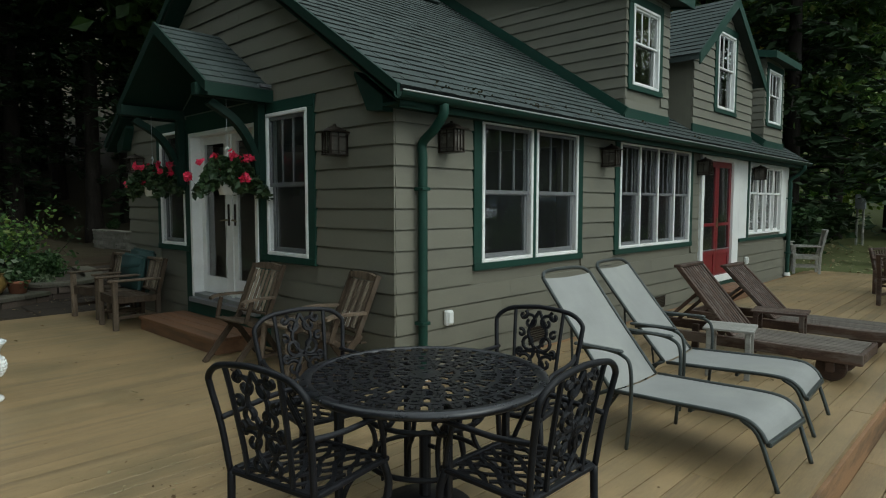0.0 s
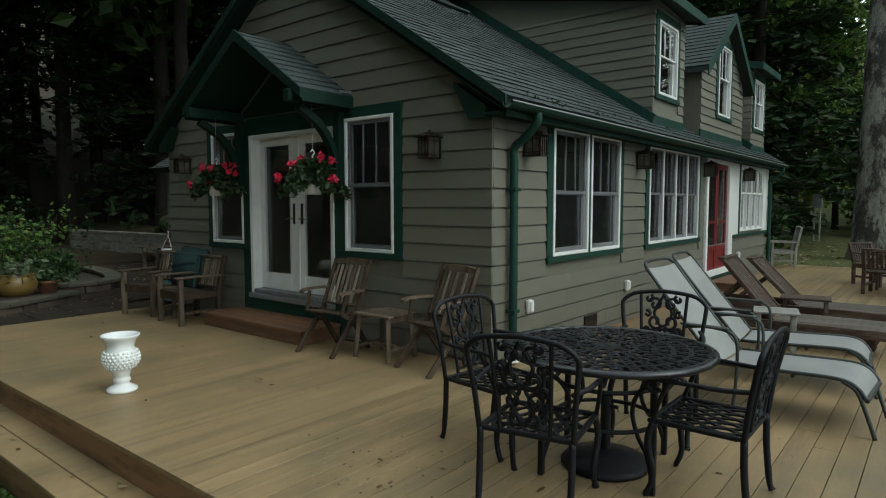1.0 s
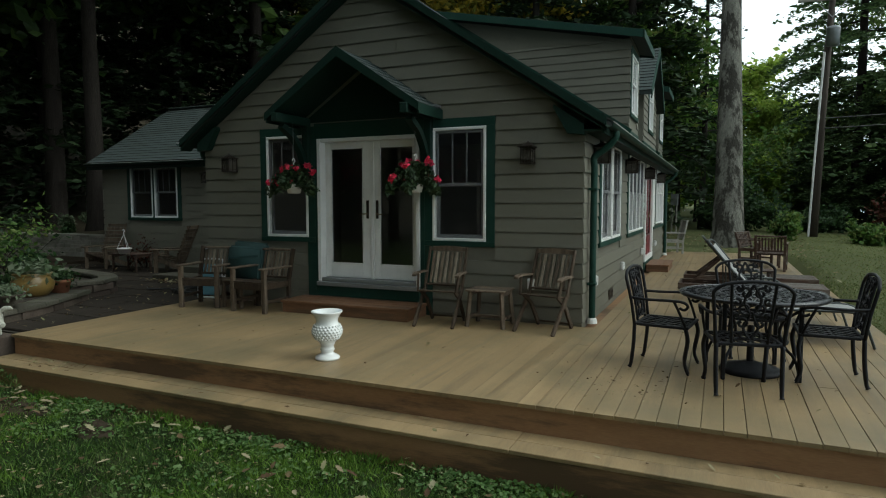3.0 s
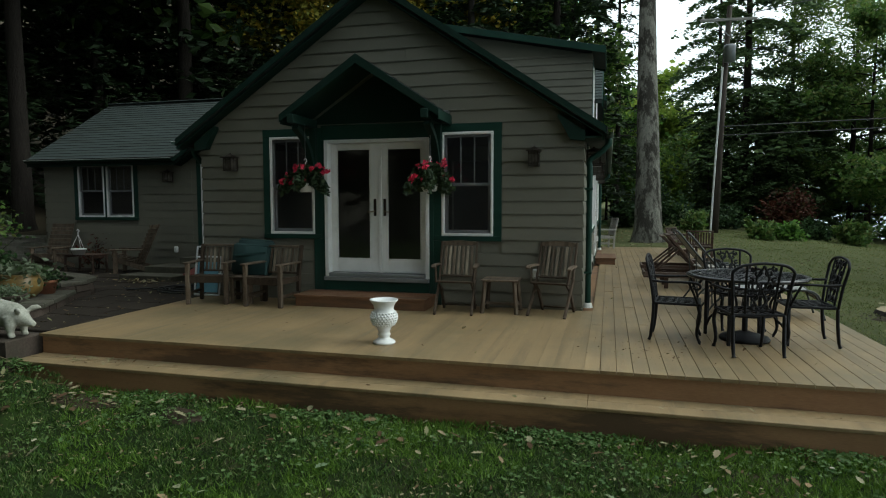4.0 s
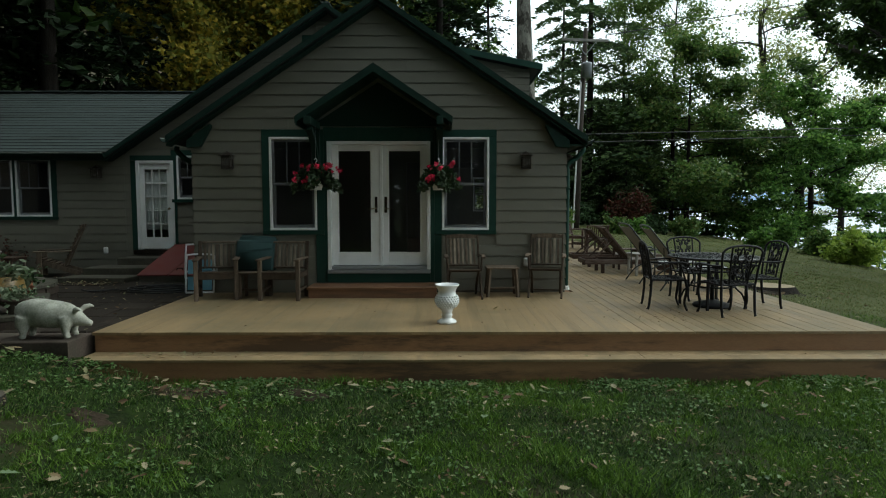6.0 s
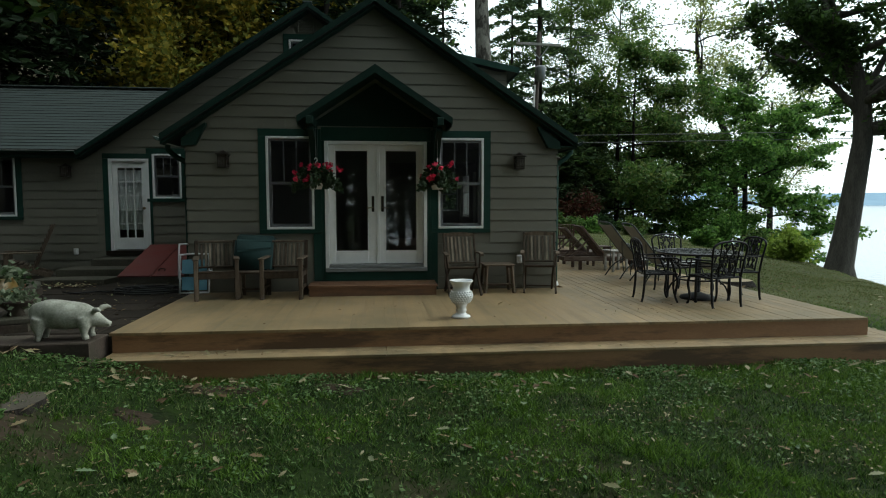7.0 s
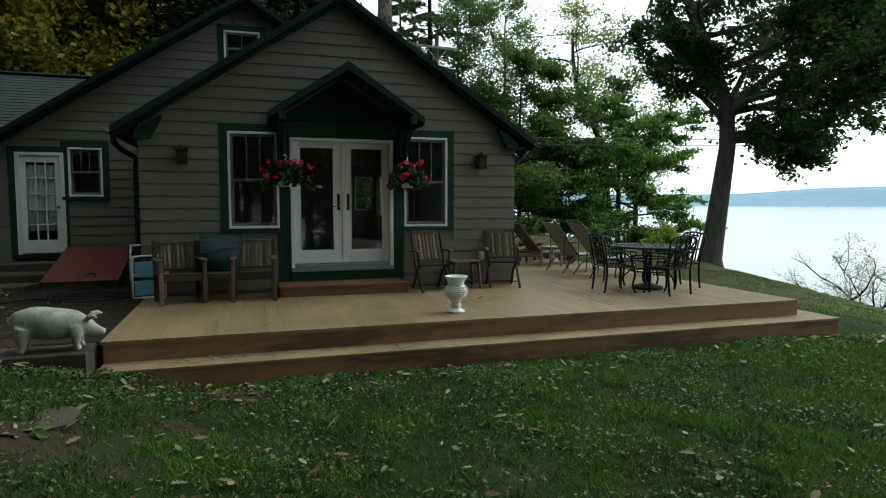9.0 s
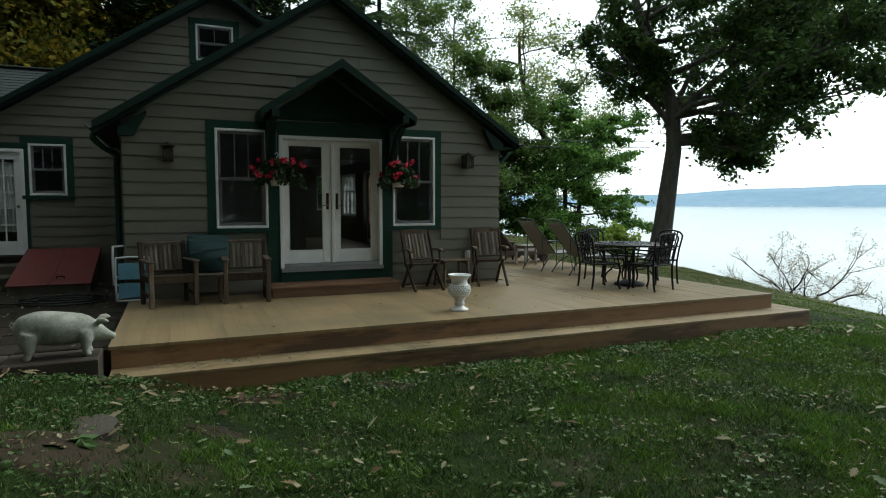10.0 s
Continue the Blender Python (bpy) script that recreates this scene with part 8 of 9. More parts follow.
for i, (x, y, s, leaf) in enumerate(((-14.5, 5.5, 0.25, RUSSET), (-15.6, 6.2, 0.25, RUSSET), (-17.2, 5.5, 0.3, SHRUB), (-18.6, 6.4, 0.45, SILVER), (-13.9, 6.2, 0.45, RUSSET), (-16.5, 7.2, 0.4, SILVER), (-20.0, 5.6, 0.35, SHRUB),
                                     (-19.2, 7.6, 0.4, SILVER), (-21.5, 6.6, 0.5, SILVER), (-22.5, 5.2, 0.35, SHRUB), (-17.8, 8.2, 0.4, RUSSET))):
    shrub("terrace_shrub", pose(x, y, float(ground_height(x, y))), s, leaf, 0.07, 1100, 260 + i, "low shrub on the terrace above the retaining wall" if leaf is SHRUB else "low pale plant on the terrace above the wall")
shrub("red_shrub", pose(-11.35, 3.3, -0.08), 0.75, RUSSET, 0.05, 260, 290, "reddish shrub against the wing wall")


def pot(name, m, prof, mat, label, plant_=None):
    t = thing(name, m, label, "flower pot")
    part("pot", lathe(bmesh.new(), prof, 26), mat, t, smooth=True)
    rng = np.random.default_rng(len(label))
    top = max(z for r, z in prof)
    rr = max(r for r, z in prof)
    part("soil", lathe(bmesh.new(), [(0, top - 0.03), (rr * 0.72, top - 0.03)], 16), SOIL, t)
    p = rng.normal(size=(260, 3)) * np.array([rr * 0.55, rr * 0.55, 0.05]) + np.array([0, 0, top + 0.03])
    v, f = leaf_cloud(p, 0.045, rng, 0.3)
    raw("plant_leaves", v, f, plant_ or SHRUB, t, kind="stuff")
    return t


pot("ochre_pot", pose(-8.10, -1.50, 0.085) @ Matrix.Diagonal((1.6, 1.6, 1.45, 1)), [(0, 0), (0.11, 0), (0.17, 0.07), (0.185, 0.14), (0.165, 0.21), (0.15, 0.225), (0.17, 0.25), (0.155, 0.255), (0.13, 0.22), (0.0, 0.2)], OCHRE, "round ochre glazed flower pot on the ledge", SILVER)
pot("terracotta_pot", pose(-8.12, -1.05, 0.085) @ Matrix.Diagonal((1.15, 1.15, 1.15, 1)), [(0, 0), (0.10, 0), (0.135, 0.15), (0.152, 0.15), (0.155, 0.19), (0.14, 0.19), (0.12, 0.15), (0, 0.14)], TERRA, "terracotta flower pot on the stone ledge")
pot("stone_planter", pose(-7.35, -2.35, 0.085), [(0, 0), (0.10, 0), (0.08, 0.06), (0.2, 0.16), (0.24, 0.20), (0.22, 0.20), (0.16, 0.15), (0, 0.12)], BRICKSTONE, "shallow dark bowl planter with small plants", SILVER)


# ---- chairs by the low wing ----
def slope_chair(m, label):
    t = thing("adirondack_chair", m, label, "chair", "chairs by the wing")
    for s in (-1, 1):
        part("front_leg", boxes((s * 0.27 - 0.02, s * 0.27 + 0.02, -0.36, -0.27, 0, 0.52), bevel=0.005), TEAK, t)
        part("seat_rail", bars(((s * 0.245, -0.38, 0.34), (s * 0.245, 0.42, 0.05), 0.03, 0.10), bevel=0.005), TEAK, t)
        part("arm", boxes((s * 0.29 - 0.06, s * 0.29 + 0.06, -0.42, 0.28, 0.52, 0.545), bevel=0.01), TEAK, t)
    for k in range(6):
        y = -0.36 + k * 0.085
        z = 0.40 - (y + 0.38) * 0.36
        part("seat_slat", boxes((-0.26, 0.26, y - 0.036, y + 0.036, z, z + 0.02), bevel=0.004), TEAK, t)
    p0, p1 = Vector((0, 0.10, 0.20)), Vector((0, 0.46, 1.08))
    for k in range(10):
        f0 = (k + 0.5) / 10
        z0_ = p0.lerp(p1, f0)
        part("back_slat", bars((z0_ + Vector((-0.27, 0, 0)), z0_ + Vector((0.27, 0, 0)), 0.018, 0.075), bevel=0.004), TEAK, t)
    for s in (-1, 1):
        part("back_stile", bars((p0 + Vector((s * 0.23, 0.03, 0)), p1 + Vector((s * 0.23, 0.03, 0)), 0.04, 0.025), bevel=0.004), TEAK, t)
    return t


ac = slope_chair(pose(-12.35, 3.0, -0.075, 0, 0, 12), "weathered slatted garden chair against the wing")
copy_thing(ac, pose(-10.05, 3.02, -0.075, 0, 0, -68))
slat_table(pose(-11.1, 2.72, -0.075), 0.85, 0.5, 0.42, REDTEAK, "low dark wooden table by the wing", 6)
t = thing("hanging_pot", pose(-11.11, 2.54, 0.345), "white hanging pot standing on the low table", "flower pot")
part("pot", lathe(bmesh.new(), [(0, 0), (0.11, 0), (0.15, 0.11), (0.16, 0.11), (0.16, 0.135), (0.14, 0.135), (0.10, 0.02), (0, 0.02)], 22), PLASTIC, t, smooth=True)
bm = bmesh.new()
for k in range(3):
    a = 2.1 * k
    tube(bm, [(0.15 * math.cos(a), 0.15 * math.sin(a), 0.13), (0, 0, 0.46)], 0.005, 4)
part("hanger", bm, PLASTIC, t)
part("hook", tube(bmesh.new(), smooth_line([(0, 0, 0.45), (0, 0, 0.50), (0.03, 0, 0.53), (0, 0, 0.565), (-0.03, 0, 0.54)], 4), 0.009, 6), PLASTIC, t)

# ---- tree stumps ----
CUTWOOD = material("sawn_pale_wood", (0.30, 0.235, 0.145), (0.43, 0.345, 0.22), 4, 50, 0.85, bump=0.3, stain=(0.16, 0.13, 0.09), stain_amount=0.5)
OLDWOOD = material("grey_rotten_wood", (0.040, 0.032, 0.022), (0.100, 0.082, 0.058), 5, 50, 0.9, bump=0.5, stain=(0.05, 0.05, 0.035), stain_amount=0.6)


def stump(x, y, top, r, mat, label, seed):
    rng = np.random.default_rng(seed)
    t = thing("tree_stump", pose(x, y, top), label, "tree stump")
    n = 26
    out = [(r * (1 + 0.06 * math.sin(3 * a + seed) + 0.03 * math.sin(7 * a) + rng.normal() * 0.012)) for a in [2 * math.pi * k / n for k in range(n)]]
    bm = bmesh.new()
    rings = []
    for z, k in ((-0.45, 1.6), (-0.16, 1.22), (-0.05, 1.05), (-0.015, 1.0), (0.0, 0.97)):
        rings.append([bm.verts.new((k * out[i] * math.cos(2 * math.pi * i / n), k * out[i] * math.sin(2 * math.pi * i / n), z)) for i in range(n)])
    for a, b in zip(rings, rings[1:]):
        for i in range(n):
            bm.faces.new((a[i], a[(i + 1) % n], b[(i + 1) % n], b[i]))
    part("bark", bm, DARKBARK, t, smooth=True)
    bm = bmesh.new()
    bm.faces.new([bm.verts.new((0.99 * out[i] * math.cos(2 * math.pi * i / n), 0.99 * out[i] * math.sin(2 * math.pi * i / n), 0.001)) for i in range(n)])
    part("cut_face", bm, mat, t)


stump(5.48, 3.85, -0.415, 0.47, CUTWOOD, "broad freshly sawn pale tree stump in the grass", 3)
stump(-6.005, -4.96, -0.175, 0.265, OLDWOOD, "old grey tree stump sunk in the lawn", 5)

def bare_patch(x, y, r, seed, label):
    """A thin uneven sheet of bare soil that follows the lawn."""
    rng = np.random.default_rng(seed)
    a = np.linspace(0, 2 * math.pi, 41)[:-1]
    edge = r * (1 + 0.25 * np.sin(2 * a + seed) + 0.14 * np.sin(5 * a + 2) + rng.normal(size=40) * 0.06)
    rows = []
    for k in range(1, 9):
        px, py = x + 1.3 * edge * k / 8 * np.cos(a), y + 0.8 * edge * k / 8 * np.sin(a)
        rows.append(np.stack([px, py, ground_height(px, py) + wobble(px, py) + (0.012 if k < 8 else -0.01) + rng.normal(size=40) * 0.003], -1))
    v = np.concatenate([[[x, y, float(ground_height(x, y) + wobble(x, y)) + 0.012]], *rows])
    f = [(1 + r_ * 40 + i, 1 + r_ * 40 + (i + 1) % 40, 41 + r_ * 40 + (i + 1) % 40, 41 + r_ * 40 + i) for r_ in range(7) for i in range(40)]
    tagged(raw("bare_soil", v, f, EARTH, smooth=True, kind="structure"), label, "soil")


BARE = ((-6.08, -5.42, 0.40), (-4.6, -3.85, 0.26), (-5.1, -4.75, 0.17), (-7.3, -4.9, 0.42), (-3.4, -4.0, 0.20), (-6.9, -6.4, 0.30), (3.95, -4.05, 0.30), (5.15, 3.25, 0.34))
for k, (x, y, r_) in enumerate(BARE):
    bare_patch(x, y, r_, 4 + 3 * k, "patch of bare brown soil beside the step" if -4.2 < y < 0 else "patch of bare brown soil in the lawn")

# ---- utility pole and wires ----
POLEWOOD = material("dark_creosoted_pole", (0.032, 0.026, 0.021), (0.075, 0.062, 0.052), 3, 30, 0.85, bump=0.4, stretch=(4, 4, 0.5), spec=0.15)
PX, PY = 5.15, 21.9
PZ = float(ground_height(PX, PY))
t = thing("utility_pole", pose(PX, PY, PZ), "tall wooden utility pole with crossarm and transformer", "utility pole")
part("pole", tube(bmesh.new(), [(-0.12, 0, -0.6), (0.02, 0, 4.8), (0.24, 0, 10.1)], [0.17, 0.15, 0.11], 12), POLEWOOD, t, smooth=True)
part("crossarm", bars(((-1.0, -0.16, 9.50), (1.35, -0.16, 9.44), 0.10, 0.12), bevel=0.01), GREYWOOD, t)
for s in (-1, 1):
    part("brace", bars(((0.22, -0.16, 8.75), (0.2 + s * 0.55, -0.16, 9.42), 0.03, 0.03)), METALGREY, t)
    part("insulator", lathe(bmesh.new(), [(0.03, 9.55), (0.05, 9.60), (0.03, 9.64), (0.045, 9.69), (0, 9.72)], 10, (0.18 + s * 1.05, -0.16)), PLASTIC, t)
part("transformer", lathe(bmesh.new(), [(0, 7.56), (0.24, 7.59), (0.25, 8.22), (0.26, 8.25), (0.22, 8.32), (0, 8.36)], 20, (0.24, -0.36)), METALGREY, t, "grey transformer can", smooth=True)
part("conduit", tube(bmesh.new(), [(-0.30, -0.12, -0.3), (-0.19, -0.15, 3), (0.0, -0.15, 7.4)], 0.045, 8), PLASTIC, t, "pale plastic conduit")
WIRE = material("black_cable", (0.012, 0.012, 0.013), (0.02, 0.02, 0.02), 5, 50, 0.6)


def cable(p, q, sag, r=0.023):
    t = thing("power_line", None, "thin sagging overhead cable", "cable", "overhead cables")
    p, q = Vector(p), Vector(q)
    part("wire", tube(bmesh.new(), [p.lerp(q, k / 24) - Vector((0, 0, sag * 4 * (k / 24) * (1 - k / 24))) for k in range(25)], r, 5), WIRE, t)


cable((PX + 0.1, PY - 0.2, 4.9), (58.0, 35.9, 7.6), 0.0)
cable((PX + 0.1, PY - 0.2, 4.5), (58.0, 35.9, 7.1), 0.0)
cable((PX + 1.2, PY - 0.2, PZ + 9.7), (PX + 1.2 + 34.2, PY - 0.2 + 7.3, PZ + 9.7 + 7.0), 0.0)

# ---- pale bush leaning over the bank ----
def sprawling_bush(m, label):
    """Long half-bare boughs that lean out sideways, with small pale leaves on the twigs."""
    rng = np.random.default_rng(61)
    t = thing("bank_bush", m, label, "bush")
    bm, tips = bmesh.new(), []
    for ang, rise, L, r0 in ((3.3, 0.38, 7.5, 0.11), (3.0, 0.75, 5.0, 0.08), (2.6, 0.55, 4.0, 0.06), (0.5, 1.5, 4.2, 0.08), (-0.3, 1.0, 4.0, 0.07), (-0.1, 0.35, 3.6, 0.07), (1.6, 1.3, 3.5, 0.06), (3.6, 0.95, 4.0, 0.06)):
        limb = crooked((0, 0, -0.4), (math.cos(ang), math.sin(ang) * 0.5, rise), L, rng, 0.38, 9, -0.03)
        tube(bm, limb, [r0 * (1 - 0.85 * q / 9) for q in range(10)], 7, False)
        for _ in range(11):
            q = rng.integers(2, 10)
            bough = crooked(limb[q], (limb[q] - limb[q - 1]) * 1.2 + rng.normal(size=3) * np.array([0.5, 0.5, 0.5]) + np.array([0, 0, 0.35]), rng.uniform(0.8, 1.9), rng, 0.4, 4)
            tube(bm, bough, [0.022, 0.018, 0.013, 0.009, 0.005], 4, False)
            for _ in range(4):
                twig = crooked(bough[rng.integers(1, 5)], rng.normal(size=3) + np.array([0, 0, 0.3]), rng.uniform(0.25, 0.6), rng, 0.3, 3)
                tube(bm, twig, [0.008, 0.006, 0.005, 0.003], 3, False)
                tips += twig[1:]
    part("branchwork", bm, DARKBARK, t, smooth=True, kind="stuff")
    tips = np.array(tips)
    pos = tips[rng.integers(0, len(tips), 6000)] + rng.normal(size=(6000, 3)) * 0.12
    v, f = leaf_cloud(pos, 0.052, rng, 0.3)
    raw("leaves", v, f, island_material("pale_faded_leaves", [(0.42, 0.39, 0.29), (0.55, 0.52, 0.42), (0.30, 0.27, 0.17)], 0.7, 0.4), t, kind="stuff")
    return t


sprawling_bush(pose(25.0, 12.2, -4.25, 0, 0, -32), "half-bare pale bush leaning out below the bank")
shrub("bank_shrub", pose(6.2, 26.0, 0.1), 1.2, SHRUB, 0.12, 1600, 301, "leafy green bush beside the utility pole", stems=12)
shrub("bank_shrub", pose(3.8, 19.5, 0.1), 1.0, LEAF_SHADE, 0.10, 1500, 302, "leafy green bush behind the thick oak", stems=12)
shrub("bank_shrub", pose(9.5, 29.0, -0.2), 2.2, RUSSET, 0.14, 1800, 303, "brownish bush at the wood's edge", stems=12)
for i, (x, y, s, leaf) in enumerate(((12.6, 18.0, 1.0, LEAF_GREEN), (15.1, 15.2, 1.5, LEAF_LIME), (10.6, 21.6, 1.1, LEAF_SHADE), (9.2, 22.6, 1.0, SHRUB), (6.6, 19.8, 0.9, LEAF_SHADE), (7.8, 20.6, 0.9, LEAF_GREEN), (9.3, 25.8, 2.2, RUSSET), (16.5, 24.0, 1.8, LEAF_GREEN),
                                           (15.6, 18.4, 1.3, LEAF_SHADE), (5.4, 25.0, 1.0, SHRUB))):
    shrub("bank_shrub", pose(x, y, float(ground_height(x, y)) - 0.15), s, leaf, 0.12, 2600, 340 + i, "leafy fresh green bush at the top of the lake bank" if leaf is not SHRUB and leaf is not RUSSET else "dark leafy bush at the lawn's far edge", stems=13)
for i, (x, y, s) in enumerate(((-1.5, 17.5, 1.6), (-1.9, 22.0, 1.6), (-3.5, 15.5, 1.8), (1.2, 24.5, 1.3), (2.6, 24.0, 2.2), (4.2, 22.5, 0.9))):
    shrub("wood_shrub", pose(x, y, float(ground_height(x, y)) - 0.1), s, SHRUB, 0.13, 1900, 310 + i, "dark green undergrowth at the wood's edge", stems=10)

# ---- grass and fallen leaves ----
BLADE = island_material("grass_blades", [(0.011, 0.027, 0.005), (0.033, 0.077, 0.011), (0.080, 0.158, 0.026), (0.17, 0.20, 0.075)], 0.6, 0.3)
LUSH = island_material("bright_grass_blades", [(0.036, 0.080, 0.009), (0.088, 0.170, 0.019), (0.165, 0.265, 0.040)], 0.6, 0.3)
DRYBLADE = island_material("dry_grass_blades", [(0.088, 0.125, 0.036), (0.145, 0.175, 0.056), (0.24, 0.23, 0.105), (0.115, 0.155, 0.042)], 0.7, 0.3)
WEED = island_material("broad_weed_leaves", [(0.045, 0.10, 0.022), (0.085, 0.155, 0.040), (0.15, 0.225, 0.080)], 0.5, 0.3)
FALLEN = island_material("fallen_leaves", [(0.08, 0.045, 0.022), (0.14, 0.09, 0.045), (0.22, 0.16, 0.085), (0.32, 0.28, 0.17), (0.18, 0.18, 0.08), (0.42, 0.37, 0.24)], 0.75, 0.2)
CHIPS = island_material("bark_chips", [(0.012, 0.010, 0.007), (0.035, 0.028, 0.019), (0.075, 0.060, 0.042)], 0.9)
FRESHFALL = island_material("fresh_fallen_leaves", [(0.14, 0.20, 0.10), (0.22, 0.27, 0.15), (0.36, 0.33, 0.20), (0.45, 0.42, 0.30), (0.30, 0.20, 0.10)], 0.7, 0.2)


def open_ground(x, y):
    """True where grass grows: not under the deck, the court, the house or over the bank."""
    deck_ = (x > -5.95) & (x < DECK_E + STEP_D) & (y > DECK_S - STEP_D) & (y < 13.2)
    west = (x < -5.9) & (y > -3.6) & (y < 13)
    house = (x > -14) & (x < 0.2) & (y > 3) & (y < 12)
    return ~(deck_ | west | house) & (x < bank_edge(y) + 1.5)


def grass():
    rng = np.random.default_rng(12)
    chunks = []
    for n, (xa, xb, ya_, yb_) in ((310000, (-9, 6, -9.0, -3.3)), (90000, (-12, 8, -14.5, -9.0)), (75000, (3, 14, -6, 8)), (50000, (3, 16, 4, 24))):
        x, y = rng.uniform(xa, xb, n), rng.uniform(ya_, yb_, n)
        thick = 0.5 + 0.5 * np.sin(1.3 * x + 2.1 * np.sin(0.8 * y)) * np.sin(1.7 * y + 1.2 * np.sin(0.9 * x + 1)) + 0.35 * np.sin(4.3 * x + 1) * np.sin(5.1 * y)
        keep = open_ground(x, y) & (rng.uniform(-0.1, 1.0, n) < thick * 1.15 + 0.22 + 0.06 * np.clip(x + 3, -5, 3))
        chunks.append(np.stack([x[keep], y[keep]], -1))
    # tight tufts over the front lawn
    seeds = np.column_stack([rng.uniform(-9, 6, 3600), rng.uniform(-9, -3.4, 3600)])
    tuft = seeds[rng.integers(0, len(seeds), 90000)] + rng.normal(size=(90000, 2)) * 0.035
    tuft = tuft[open_ground(tuft[:, 0], tuft[:, 1])]
    loose = len(np.concatenate(chunks))
    p = np.concatenate(chunks + [tuft])
    in_tuft = np.arange(len(p)) >= loose
    worn = np.ones(len(p), bool)
    for cx, cy, cr in BARE:
        worn &= np.hypot((p[:, 0] - cx) / 1.3, (p[:, 1] - cy) / 0.8) > cr * rng.uniform(0.1, 1.1, len(p))
    p, in_tuft = p[worn], in_tuft[worn]
    dry = (p[:, 1] + 0.6 * np.sin(2 * p[:, 0]) > 0.5) & (p[:, 0] > 3)
    # more bright blades eastward: the stronger light lakeward is put into the grass
    lush = (np.sin(2.1 * p[:, 0] + 1.4 * np.sin(1.3 * p[:, 1])) * np.sin(1.9 * p[:, 1] + 1.1 * np.sin(1.6 * p[:, 0])) + 0.5 * np.sin(6.1 * p[:, 0]) * np.sin(5.3 * p[:, 1] + 1) + 0.25 * in_tuft > 0.16 - 0.13 * (p[:, 0] + 1.8)) & ~dry
    for here, mat, label, tall in ((lush, LUSH, "bright green tufts of lawn grass", 1.25), (~lush & ~dry, BLADE, "short uneven green lawn grass", 1.0), (dry, DRYBLADE, "thin pale dry grass towards the lake", 1.0)):
        q = p[here]
        n = len(q)
        z = ground_height(q[:, 0], q[:, 1]) + wobble(q[:, 0], q[:, 1])
        far = np.clip((q[:, 1] + 4) / 14, 0, 1)
        hgt = rng.uniform(0.015, 0.048, n) * (1 + 0.1 * far) * tall * (1 + 0.45 * in_tuft[here])
        wid = rng.uniform(0.003, 0.0075, n) * (1 + 1.6 * far)
        a = rng.uniform(0, 6.283, n)
        d = rng.normal(size=(n, 2)) * 0.6
        base = np.column_stack([q, z - 0.006])
        side = np.column_stack([np.cos(a) * wid, np.sin(a) * wid, np.zeros(n)])
        tip = base + np.column_stack([d * hgt[:, None], hgt])
        v = np.stack([base - side, base + side, tip], 1).reshape(-1, 3)
        tagged(raw("grass", v, np.arange(3 * n).reshape(-1, 3), mat, kind="stuff"), label, "grass")
    # low broad-leaved weeds, thickest along the step
    m_ = 34000
    x = rng.uniform(-9, 5, m_)
    y = np.where(rng.uniform(size=m_) < 0.45, -3.5 - np.abs(rng.normal(size=m_)) * 0.35, rng.uniform(-9, -3.5, m_))
    clump = np.sin(3.1 * x + 2 * np.sin(2.3 * y)) * np.sin(2.7 * y + 1.1) + rng.normal(size=m_) * 0.3
    k = open_ground(x, y) & (clump > 0.28)
    x, y = x[k], y[k]
    pos = np.column_stack([x, y, ground_height(x, y) + wobble(x, y) + rng.uniform(0.012, 0.05, len(x))])
    v, f = leaf_cloud(pos, 0.030, rng, 0.75, 1.2)
    tagged(raw("weeds", v, f, WEED, kind="stuff"), "low broad-leaved weeds among the grass", "weeds")


grass()
shrub("weed_plant", pose(-5.93, -5.30, float(ground_height(-5.93, -5.30))), 0.15, WEED, 0.085, 55, 377, "low broad-leaved weed beside the old stump", "plant", stems=6, height=0.6)


def curled(centres, size, rng):
    """Dry leaves: five-sided, gently folded blades lying nearly flat."""
    n = len(centres)
    a = rng.uniform(0, 6.283, n)
    s = size * rng.uniform(0.5, 1.25, n)
    tilt = rng.normal(size=(n, 2)) * 0.22
    half = np.array([(-0.95, 0.02), (-0.60, 0.14), (-0.45, 0.36), (-0.24, 0.25), (0.0, 0.48), (0.22, 0.29), (0.48, 0.40), (0.66, 0.20)])
    rim_ = np.concatenate([half, [[1.0, 0.0]], half[::-1] * np.array([1, -1])])
    shape = np.column_stack([rim_, 0.40 * np.abs(rim_[:, 1]) + 0.06 * rim_[:, 0] ** 2])
    v = shape[None] * s[:, None, None]
    c, sn = np.cos(a)[:, None], np.sin(a)[:, None]
    x, y, z = v[..., 0] * c - v[..., 1] * sn, v[..., 0] * sn + v[..., 1] * c, v[..., 2]
    z = z + x * tilt[:, :1] + y * tilt[:, 1:]
    z = z - z.min(1, keepdims=True)
    p = np.asarray(centres)
    v = np.stack([x + p[:, :1], y + p[:, 1:2], z + p[:, 2:3]], -1).reshape(-1, 3)
    return v, np.arange(n)[:, None] * 17 + np.arange(17)[None]


